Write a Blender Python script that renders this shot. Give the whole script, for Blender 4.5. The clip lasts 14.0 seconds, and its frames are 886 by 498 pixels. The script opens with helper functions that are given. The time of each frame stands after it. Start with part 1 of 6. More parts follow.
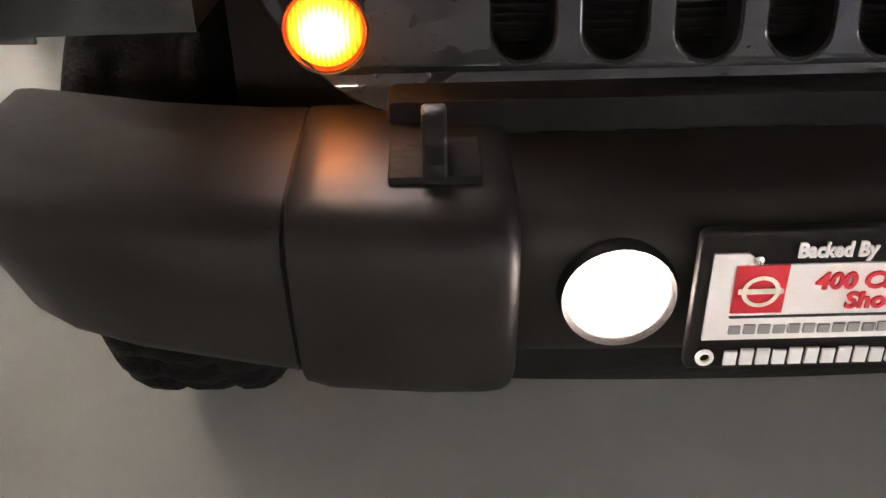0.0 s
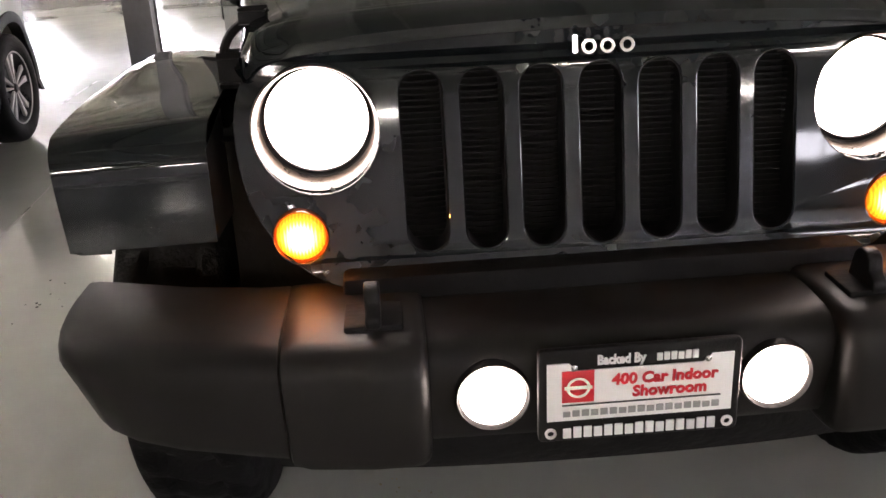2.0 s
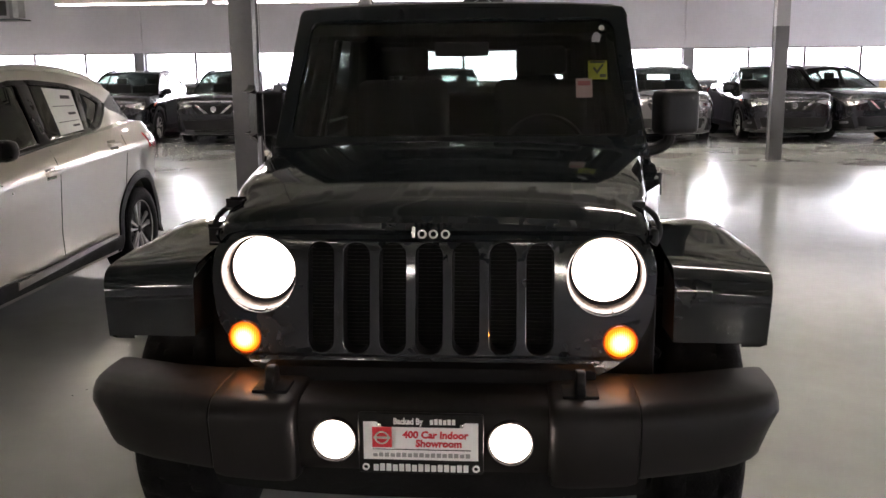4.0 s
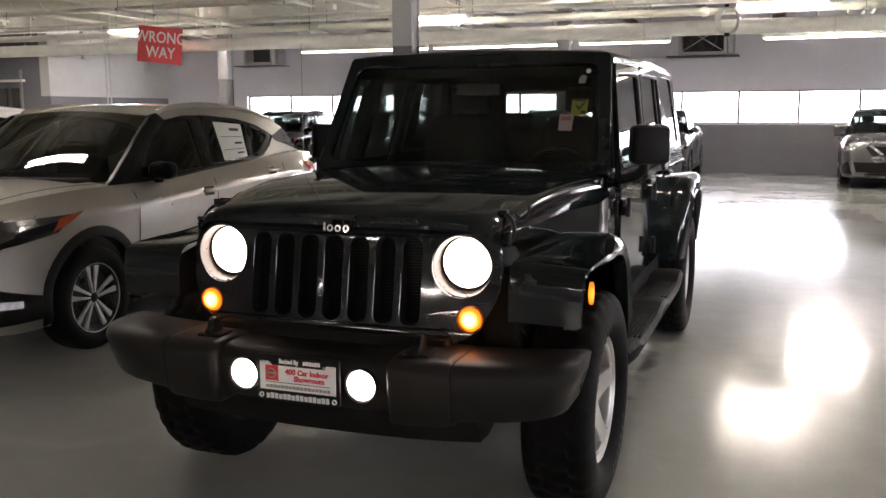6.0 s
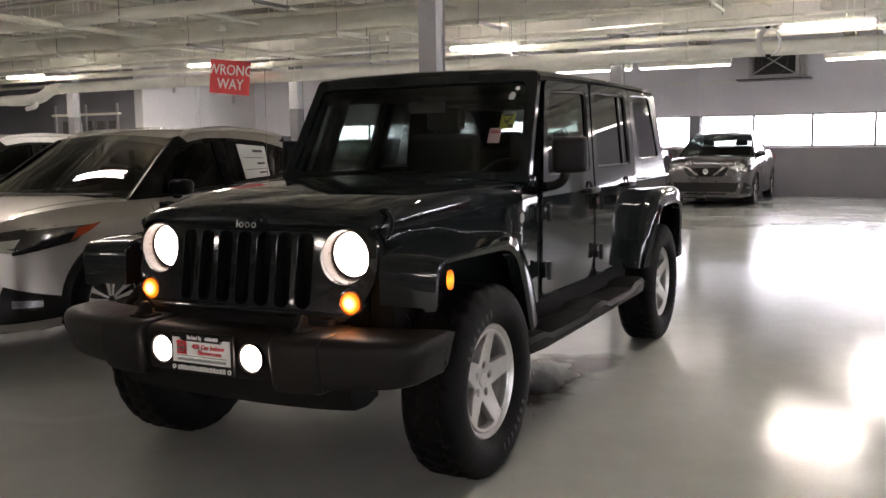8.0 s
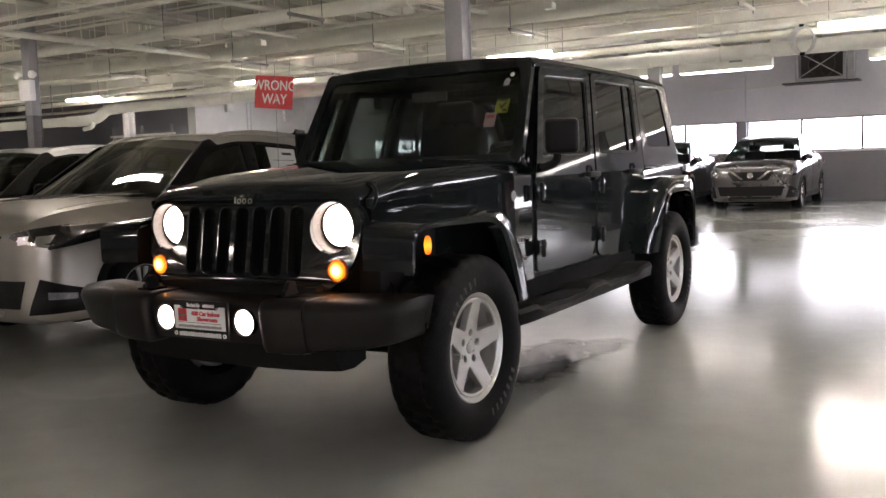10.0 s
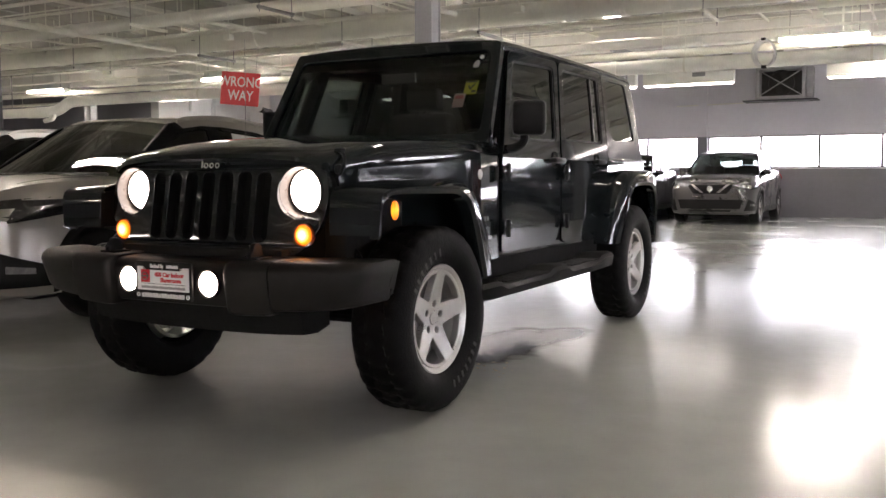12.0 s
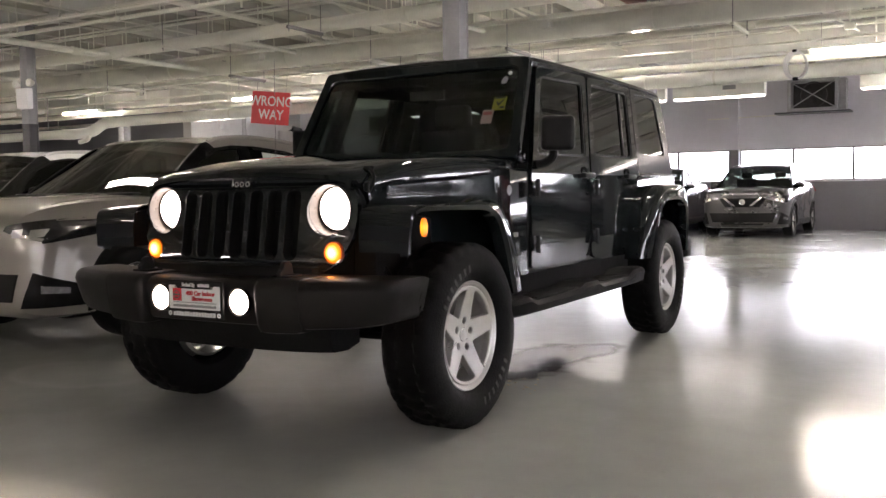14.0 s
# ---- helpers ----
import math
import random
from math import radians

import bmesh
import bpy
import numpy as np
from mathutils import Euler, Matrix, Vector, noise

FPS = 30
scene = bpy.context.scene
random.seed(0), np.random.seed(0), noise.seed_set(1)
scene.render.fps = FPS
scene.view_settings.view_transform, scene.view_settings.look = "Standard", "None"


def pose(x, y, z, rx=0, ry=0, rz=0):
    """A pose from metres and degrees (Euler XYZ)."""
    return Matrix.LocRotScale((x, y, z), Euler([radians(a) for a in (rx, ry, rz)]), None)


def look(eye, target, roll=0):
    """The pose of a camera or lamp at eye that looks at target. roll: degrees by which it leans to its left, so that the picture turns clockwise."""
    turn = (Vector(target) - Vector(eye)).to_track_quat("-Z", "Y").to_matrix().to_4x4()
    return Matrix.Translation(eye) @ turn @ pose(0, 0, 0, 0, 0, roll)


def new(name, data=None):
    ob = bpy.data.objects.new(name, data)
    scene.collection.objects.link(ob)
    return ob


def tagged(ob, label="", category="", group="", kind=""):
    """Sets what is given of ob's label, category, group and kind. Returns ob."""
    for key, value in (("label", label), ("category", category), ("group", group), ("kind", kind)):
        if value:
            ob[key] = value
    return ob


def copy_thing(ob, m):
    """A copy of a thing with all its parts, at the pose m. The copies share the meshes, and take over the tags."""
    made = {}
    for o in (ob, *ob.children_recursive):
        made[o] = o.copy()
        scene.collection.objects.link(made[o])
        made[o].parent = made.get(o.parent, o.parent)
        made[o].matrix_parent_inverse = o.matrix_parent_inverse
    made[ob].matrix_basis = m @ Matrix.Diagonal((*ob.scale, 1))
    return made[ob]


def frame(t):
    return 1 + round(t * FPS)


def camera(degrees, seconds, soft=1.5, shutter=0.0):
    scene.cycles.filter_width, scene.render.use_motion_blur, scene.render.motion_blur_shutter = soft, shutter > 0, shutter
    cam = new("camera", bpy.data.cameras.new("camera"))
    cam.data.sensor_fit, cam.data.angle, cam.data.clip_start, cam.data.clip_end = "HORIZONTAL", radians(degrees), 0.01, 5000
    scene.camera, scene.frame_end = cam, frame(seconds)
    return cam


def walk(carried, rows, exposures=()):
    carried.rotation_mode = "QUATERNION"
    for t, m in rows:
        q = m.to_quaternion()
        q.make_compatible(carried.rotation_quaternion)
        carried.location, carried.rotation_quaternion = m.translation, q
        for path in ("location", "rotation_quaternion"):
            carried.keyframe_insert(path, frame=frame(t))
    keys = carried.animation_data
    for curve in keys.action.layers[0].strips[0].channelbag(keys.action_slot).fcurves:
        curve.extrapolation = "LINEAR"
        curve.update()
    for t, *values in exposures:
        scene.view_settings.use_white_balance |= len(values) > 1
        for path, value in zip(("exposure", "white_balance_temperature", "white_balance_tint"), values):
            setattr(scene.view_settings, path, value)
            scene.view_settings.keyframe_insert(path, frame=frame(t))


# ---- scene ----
cam = camera(51.9, 14.0)
PATH = [
    (0, (-0.39, -1.462, 1.098), (-0.377, 0.244, 0.055), -1.2),
    (0.5, (-0.549, -1.62, 1.128), (-0.392, 0.123, 0.161), -0.3),
    (1, (-0.575, -1.72, 1.17), (-0.475, 0.092, 0.329), -0.8),
    (1.5, (-0.531, -1.782, 1.222), (-0.378, 0.048, 0.43), -2.1),
    (2, (-0.345, -1.938, 1.308), (-0.247, -0.075, 0.586), -2.8),
    (2.5, (-0.217, -2.167, 1.462), (-0.135, -0.241, 0.929), 1.0),
    (2.7, (-0.177, -2.274, 1.475), (-0.087, -0.335, 0.991), 1.1),
    (4.8, (0.662, -3.109, 1.504), (0.24, -1.184, 1.167), -0.6),
    (5, (0.802, -3.165, 1.495), (0.314, -1.251, 1.181), -0.2),
    (5.5, (1.146, -3.206, 1.489), (0.523, -1.327, 1.202), 0.7),
    (6, (1.462, -3.301, 1.469), (0.766, -1.449, 1.174), -0.2),
    (6.5, (1.755, -3.303, 1.452), (1.017, -1.47, 1.146), 0.1),
    (7, (2.037, -3.256, 1.432), (1.201, -1.466, 1.12), -0.5),
    (7.5, (2.213, -3.339, 1.41), (1.35, -1.559, 1.123), -0.7),
    (8, (2.364, -3.376, 1.387), (1.463, -1.605, 1.157), -0.8),
    (8.2, (2.437, -3.365, 1.374), (1.5, -1.612, 1.159), -1.1),
    (10.3, (2.728, -3.421, 1.105), (1.699, -1.715, 0.932), -2.4),
    (10.5, (2.713, -3.425, 1.028), (1.718, -1.691, 1.053), -2.5),
    (11, (2.725, -3.437, 1.033), (1.771, -1.681, 0.954), -1.0),
    (11.5, (2.727, -3.458, 1.028), (1.802, -1.692, 0.864), -0.1),
    (12, (2.727, -3.461, 1.026), (1.786, -1.704, 0.866), -0.2),
    (12.5, (2.728, -3.459, 1.027), (1.768, -1.711, 0.877), -0.4),
    (13, (2.727, -3.458, 1.027), (1.754, -1.716, 0.893), -0.5),
    (13.5, (2.725, -3.451, 1.027), (1.734, -1.718, 0.906), -0.7),
    (14, (2.725, -3.452, 1.027), (1.725, -1.724, 0.903), -0.8),
]
walk(cam, [(t, look(e, g, r)) for t, e, g, r in PATH],
     exposures=[(0.0, 2.45, 6700, 24), (1.5, 2.28, 6700, 24), (2.0, 2.22, 6600, 23), (2.5, 1.98, 6500, 22), (5.0, 1.31, 6700, 22), (7.0, 1.19, 6700, 22), (11.0, 1.25, 6700, 22), (14.0, 1.27, 6700, 22)])

# ---------------------------------------------------------------- world and light
world = bpy.data.worlds.new("world")
scene.world = world
world.use_nodes = True
wn = world.node_tree
sky = wn.nodes.new("ShaderNodeTexSky")
sky.sky_type, sky.sun_disc, sky.sun_elevation, sky.sun_rotation = "NISHITA", False, radians(40), radians(20)
wn.links.new(sky.outputs[0], wn.nodes["Background"].inputs[0])
wn.nodes["Background"].inputs[1].default_value = 0.08
DAYLIGHT = 6.5       # radiance of the bright outdoors behind the windows


def spot(name, place, target, watts, degrees, colour, radius):
    d = bpy.data.lights.new(name, "SPOT")
    d.energy, d.spot_size, d.spot_blend, d.color, d.shadow_soft_size = watts, radians(degrees), 0.7, colour, radius
    ob = new(name, d)
    ob.matrix_world = look(place, target)
    return ob


def bulb(name, place, watts, colour, radius):
    d = bpy.data.lights.new(name, "POINT")
    d.energy, d.color, d.shadow_soft_size = watts, colour, radius
    ob = new(name, d)
    ob.location = place
    return ob


for sx in (-1, 1):
    spot("headlight_beam", (sx * 0.467, -0.53, 0.962), (sx * 0.467, -6, 0.45), 18, 80, (1, 0.86, 0.72), 0.05)
    spot("fog_beam", (sx * 0.218, -0.80, 0.606), (sx * 0.218, -4, 0.15), 17, 90, (1, 0.84, 0.68), 0.04)
    bulb("turn_signal_bulb", (sx * 0.505, -0.532, 0.788), 0.17, (1.0, 0.27, 0.03), 0.003)


# ---------------------------------------------------------------- materials
def mat(name, colour, rough=0.5, metal=0.0, var=0.12, scale=6.0, bump=0.0, bscale=60.0, coat=0.0, rvar=0.08, spec=0.5, flakes=0.0):
    m = bpy.data.materials.new(name)
    m.use_nodes = True
    nt = m.node_tree
    b = nt.nodes["Principled BSDF"]
    b.inputs["Metallic"].default_value = metal
    b.inputs["Specular IOR Level"].default_value = spec
    b.inputs["Coat Weight"].default_value = coat
    b.inputs["Coat Roughness"].default_value = 0.03
    tc = nt.nodes.new("ShaderNodeTexCoord")
    big = nt.nodes.new("ShaderNodeTexNoise")
    big.inputs["Scale"].default_value, big.inputs["Detail"].default_value = scale, 5
    fine = nt.nodes.new("ShaderNodeTexNoise")
    fine.inputs["Scale"].default_value, fine.inputs["Detail"].default_value = scale * 9, 3
    nt.links.new(tc.outputs["Object"], big.inputs["Vector"])
    nt.links.new(tc.outputs["Object"], fine.inputs["Vector"])
    add = nt.nodes.new("ShaderNodeMath")
    add.operation = "MULTIPLY_ADD"
    add.inputs[1].default_value = 0.4
    nt.links.new(fine.outputs[0], add.inputs[0])
    nt.links.new(big.outputs[0], add.inputs[2])
    ramp = nt.nodes.new("ShaderNodeMapRange")
    ramp.inputs[1].default_value, ramp.inputs[2].default_value = 0.4, 1.0
    ramp.inputs[3].default_value, ramp.inputs[4].default_value = 1 - var, 1 + var
    nt.links.new(add.outputs[0], ramp.inputs[0])
    mul = nt.nodes.new("ShaderNodeVectorMath")
    mul.operation = "SCALE"
    mul.inputs[0].default_value = colour
    nt.links.new(ramp.outputs[0], mul.inputs["Scale"])
    nt.links.new(mul.outputs[0], b.inputs["Base Color"])
    rr = nt.nodes.new("ShaderNodeMapRange")
    rr.inputs[1].default_value, rr.inputs[2].default_value = 0.4, 1.0
    rr.inputs[3].default_value, rr.inputs[4].default_value = max(0, rough - rvar), rough + rvar
    nt.links.new(add.outputs[0], rr.inputs[0])
    nt.links.new(rr.outputs[0], b.inputs["Roughness"])
    if bump:
        bn = nt.nodes.new("ShaderNodeTexNoise")
        bn.inputs["Scale"].default_value, bn.inputs["Detail"].default_value = bscale, 4
        nt.links.new(tc.outputs["Object"], bn.inputs["Vector"])
        bp = nt.nodes.new("ShaderNodeBump")
        bp.inputs["Strength"].default_value, bp.inputs["Distance"].default_value = bump, 0.01
        nt.links.new(bn.outputs[0], bp.inputs["Height"])
        nt.links.new(bp.outputs[0], b.inputs["Normal"])
    return m


def glow(name, colour, strength, base=0.8):
    m = bpy.data.materials.new(name)
    m.use_nodes = True
    b = m.node_tree.nodes["Principled BSDF"]
    b.inputs["Base Color"].default_value = (base * colour[0], base * colour[1], base * colour[2], 1)
    b.inputs["Emission Color"].default_value = (*colour, 1)
    b.inputs["Emission Strength"].default_value = strength
    return m


def pane(name, tint, rough=0.0, sheen=0.035):
    """A thin sheet of glass: clear by its tint, glossy by its angle."""
    m = bpy.data.materials.new(name)
    m.use_nodes = True
    nt = m.node_tree
    nt.nodes.remove(nt.nodes["Principled BSDF"])
    out = nt.nodes["Material Output"]
    tr = nt.nodes.new("ShaderNodeBsdfTransparent")
    tr.inputs[0].default_value = (*tint, 1)
    gl = nt.nodes.new("ShaderNodeBsdfGlossy")
    gl.inputs["Roughness"].default_value = rough
    lw = nt.nodes.new("ShaderNodeLayerWeight")
    lw.inputs["Blend"].default_value = 0.5
    pw = nt.nodes.new("ShaderNodeMath")
    pw.operation = "POWER"
    pw.inputs[1].default_value = 4.5
    fr = nt.nodes.new("ShaderNodeMath")
    fr.operation = "MULTIPLY_ADD"
    fr.inputs[1].default_value, fr.inputs[2].default_value = 0.9, sheen
    nt.links.new(lw.outputs["Facing"], pw.inputs[0])
    nt.links.new(pw.outputs[0], fr.inputs[0])
    mx = nt.nodes.new("ShaderNodeMixShader")
    nt.links.new(fr.outputs[0], mx.inputs[0])
    nt.links.new(tr.outputs[0], mx.inputs[1])
    nt.links.new(gl.outputs[0], mx.inputs[2])
    nt.links.new(mx.outputs[0], out.inputs["Surface"])
    return m


M = dict(
    black_paint=mat("black_paint", (0.0090, 0.0118, 0.0130), 0.05, 0.0, 0.15, 3, rvar=0.02, spec=0.42),
    hardtop=mat("hardtop_black", (0.012, 0.0125, 0.013), 0.13, 0.0, 0.15, 4, 0.02, 300),
    plastic=mat("black_plastic", (0.0065, 0.0064, 0.0064), 0.45, 0, 0.25, 9, 0.15, 260, spec=0.18),
    bumper=mat("bumper_plastic", (0.0115, 0.0106, 0.0100), 0.48, 0, 0.22, 5, 0.08, 700, spec=0.2),
    rubber=mat("tyre_rubber", (0.0042, 0.0042, 0.0044), 0.6, 0, 0.3, 8, 0.3, 120, spec=0.12),
    letter=mat("tyre_lettering", (0.035, 0.035, 0.034), 0.7, 0, 0.3, 40),
    alloy=mat("alloy_silver", (0.58, 0.57, 0.55), 0.32, 0.75, 0.08, 12, coat=0.4),
    alloy_dark=mat("alloy_dark", (0.03, 0.03, 0.032), 0.3, 0.5, 0.1, 12),
    chrome=mat("chrome", (0.75, 0.75, 0.74), 0.12, 1.0, 0.05, 10, rvar=0.03),
    reflector=mat("lamp_reflector", (0.050, 0.038, 0.028), 0.3, 0.0, 0.06, 30),
    steel=mat("dull_steel", (0.25, 0.24, 0.23), 0.45, 0.8, 0.2, 12, 0.1),
    gloss_black=mat("gloss_black_trim", (0.005, 0.005, 0.0055), 0.14, 0, 0.15, 9, rvar=0.04),
    pillar_black=mat("pillar_black", (0.004, 0.004, 0.0042), 0.30, 0, 0.2, 9, spec=0.07),
    board=mat("step_plastic", (0.006, 0.006, 0.006), 0.55, 0, 0.25, 9, 0.15, 260, spec=0.10),
    under=mat("underbody", (0.008, 0.008, 0.008), 0.75, 0.0, 0.3, 6, 0.3, 40, spec=0.15),
    interior=mat("interior_cloth", (0.005, 0.005, 0.0053), 0.85, 0, 0.2, 14, 0.2, 200, spec=0.12),
    silver_paint=mat("champagne_silver_paint", (0.40, 0.378, 0.342), 0.30, 0.7, 0.03, 2, coat=1.0, rvar=0.03),
    white_paint=mat("white_car_paint", (0.70, 0.70, 0.69), 0.3, 0.0, 0.05, 2, coat=0.9),
    grey_paint=mat("gunmetal_paint", (0.085, 0.083, 0.083), 0.28, 0.6, 0.08, 2, coat=0.9, rvar=0.05),
    dark_paint=mat("dark_car_paint", (0.012, 0.013, 0.017), 0.25, 0.4, 0.15, 2, coat=1.0, rvar=0.05),
    red_paint=mat("dark_red_paint", (0.11, 0.008, 0.012), 0.3, 0.3, 0.1, 2, coat=0.9, rvar=0.05),
    white_plate=mat("plate_white", (0.82, 0.82, 0.81), 0.35, 0, 0.04, 20),
    ink=mat("ink_black", (0.02, 0.02, 0.02), 0.5, 0, 0.05, 20),
    red_ink=mat("ink_red", (0.62, 0.02, 0.035), 0.45, 0, 0.05, 20),
    white_ink=mat("ink_white", (0.8, 0.8, 0.8), 0.5, 0, 0.04, 20),
    grey_ink=mat("ink_grey", (0.3, 0.3, 0.3), 0.5, 0, 0.04, 20),
    paper=mat("paper", (0.72, 0.73, 0.70), 0.7, 0, 0.05, 20),
    tag=mat("faded_tag", (0.22, 0.17, 0.16), 0.6, 0, 0.1, 20),
    tag_red=mat("faded_red", (0.20, 0.06, 0.06), 0.6, 0, 0.1, 20),
    yellow=mat("sticker_yellow", (0.16, 0.17, 0.012), 0.5, 0, 0.06, 20),
    sign_red=mat("sign_red", (0.72, 0.075, 0.08), 0.55, 0, 0.10, 5),
    amber_off=mat("amber_plastic", (0.34, 0.055, 0.02), 0.2, 0, 0.1, 30, coat=0.6),
    tail=mat("tail_red", (0.5, 0.015, 0.02), 0.15, 0, 0.1, 30, coat=1.0),
    lamp_clear=mat("lamp_clear", (0.30, 0.30, 0.31), 0.2, 0.6, 0.4, 30, coat=1.0),
    lamp_dark=mat("lamp_dark", (0.018, 0.018, 0.019), 0.18, 0.2, 0.3, 25, coat=1.0),
    wall_light=mat("wall_paint_light", (0.73, 0.72, 0.765), 0.6, 0, 0.06, 1.2, 0.15, 30),
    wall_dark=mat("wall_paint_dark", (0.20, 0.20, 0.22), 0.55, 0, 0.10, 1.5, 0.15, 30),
    wall_white=mat("wall_paint_white", (0.70, 0.69, 0.68), 0.6, 0, 0.07, 1.1, 0.15, 30),
    wall_tan=mat("wall_paint_tan", (0.36, 0.26, 0.16), 0.6, 0, 0.10, 1.3, 0.15, 30),
    ceil=mat("ceiling_paint", (0.47, 0.455, 0.395), 0.75, 0, 0.16, 0.8, 0.35, 14),
    beam=mat("beam_paint", (0.64, 0.625, 0.55), 0.6, 0, 0.12, 2.0, 0.2, 25),
    pipe=mat("pipe_paint", (0.76, 0.745, 0.65), 0.5, 0, 0.10, 3.0, 0.15, 40),
    pipe_wrap=mat("pipe_wrap_white", (0.86, 0.86, 0.79), 0.55, 0, 0.08, 4.0, 0.35, 18),
    col_grey=mat("column_grey", (0.30, 0.30, 0.305), 0.5, 0, 0.12, 3.0, 0.2, 30),
    col_dark=mat("column_dark", (0.075, 0.076, 0.08), 0.45, 0, 0.18, 3.0, 0.2, 30),
    frame_dark=mat("window_frame_dark", (0.09, 0.085, 0.085), 0.5, 0, 0.1, 6),
    fan_metal=mat("fan_metal", (0.50, 0.50, 0.50), 0.5, 0.2, 0.15, 6),
    louvre=mat("louvre_dark", (0.06, 0.058, 0.055), 0.6, 0.1, 0.2, 8),
    rust=mat("red_oxide", (0.20, 0.05, 0.035), 0.7, 0, 0.2, 8),
    stain=mat("dark_stain", (0.16, 0.15, 0.14), 0.30, 0, 0.6, 7),
    ring_stain=mat("ring_stain", (0.415, 0.42, 0.405), 0.27, 0, 0.12, 12),
    crumb=mat("dry_crumbs", (0.30, 0.26, 0.18), 0.9, 0, 0.4, 30),
    tube_on=glow("fluorescent_glow", (1.0, 0.95, 0.84), 76),
    edge_on=glow("edge_glow", (1.0, 0.96, 0.88), 8),
    outdoors=glow("outdoor_brightness", (0.97, 0.98, 1.0), DAYLIGHT),
    glass_clear=pane("glass_clear", (0.93, 0.955, 0.94)),
    glass_tint=pane("glass_tint", (0.44, 0.49, 0.47), sheen=0.05),
    glass_privacy=pane("glass_privacy", (0.15, 0.165, 0.16), sheen=0.05),
    glass_car=pane("glass_car", (0.11, 0.12, 0.115)),
    glass_screen=pane("glass_screen", (0.20, 0.225, 0.21), sheen=0.045),
    glass_window=pane("glass_window", (0.92, 0.94, 0.95)),
)


def lens_material(name, strength, core, mid, rim, radius, base=0.3, knee=0.6):
    """Ribbed lens, hot in front of its bulb and deeper in colour towards the rim."""
    m = glow(name, mid, strength, base)
    nt = m.node_tree
    tc = nt.nodes.new("ShaderNodeTexCoord")
    flat = nt.nodes.new("ShaderNodeVectorMath")
    flat.operation, flat.inputs[1].default_value = "MULTIPLY", (1, 0, 1)
    ln = nt.nodes.new("ShaderNodeVectorMath")
    ln.operation = "LENGTH"
    wv = nt.nodes.new("ShaderNodeTexWave")
    wv.inputs["Scale"].default_value, wv.inputs["Distortion"].default_value = 55, 0.6
    ad = nt.nodes.new("ShaderNodeMath")
    ad.operation, ad.inputs[1].default_value = "MULTIPLY_ADD", -0.008
    r = nt.nodes.new("ShaderNodeValToRGB")
    e = r.color_ramp.elements
    e[0].position, e[0].color = 0.0, (*core, 1)
    e[1].position, e[1].color = 1.0, (*rim, 1)
    e.new(knee).color = (*mid, 1)
    mr = nt.nodes.new("ShaderNodeMapRange")
    mr.inputs[1].default_value, mr.inputs[2].default_value = 0.0, radius
    nt.links.new(tc.outputs["Object"], flat.inputs[0])
    nt.links.new(flat.outputs[0], ln.inputs[0])
    nt.links.new(tc.outputs["Object"], wv.inputs["Vector"])
    nt.links.new(wv.outputs["Fac"], ad.inputs[0])
    nt.links.new(ln.outputs["Value"], ad.inputs[2])
    nt.links.new(ad.outputs[0], mr.inputs[0])
    nt.links.new(mr.outputs[0], r.inputs[0])
    nt.links.new(r.outputs[0], nt.nodes["Principled BSDF"].inputs["Emission Color"])
    return m


M["amber"] = lens_material("amber_glow", 1.0, (2.4, 1.9, 0.75), (0.95, 0.27, 0.006), (0.26, 0.02, 0.001), 0.043)
M["marker"] = lens_material("marker_glow", 1.0, (1.1, 0.36, 0.02), (0.75, 0.17, 0.005), (0.40, 0.04, 0.001), 0.036)
M["headlight"] = lens_material("headlight_glow", 7.0, (1.0, 0.95, 0.88), (0.8, 0.70, 0.60), (0.05, 0.035, 0.025), 0.090, knee=0.86)
M["foglight"] = lens_material("fog_glow", 14.0, (1.0, 0.94, 0.86), (0.8, 0.68, 0.56), (0.03, 0.02, 0.014), 0.052, knee=0.86)


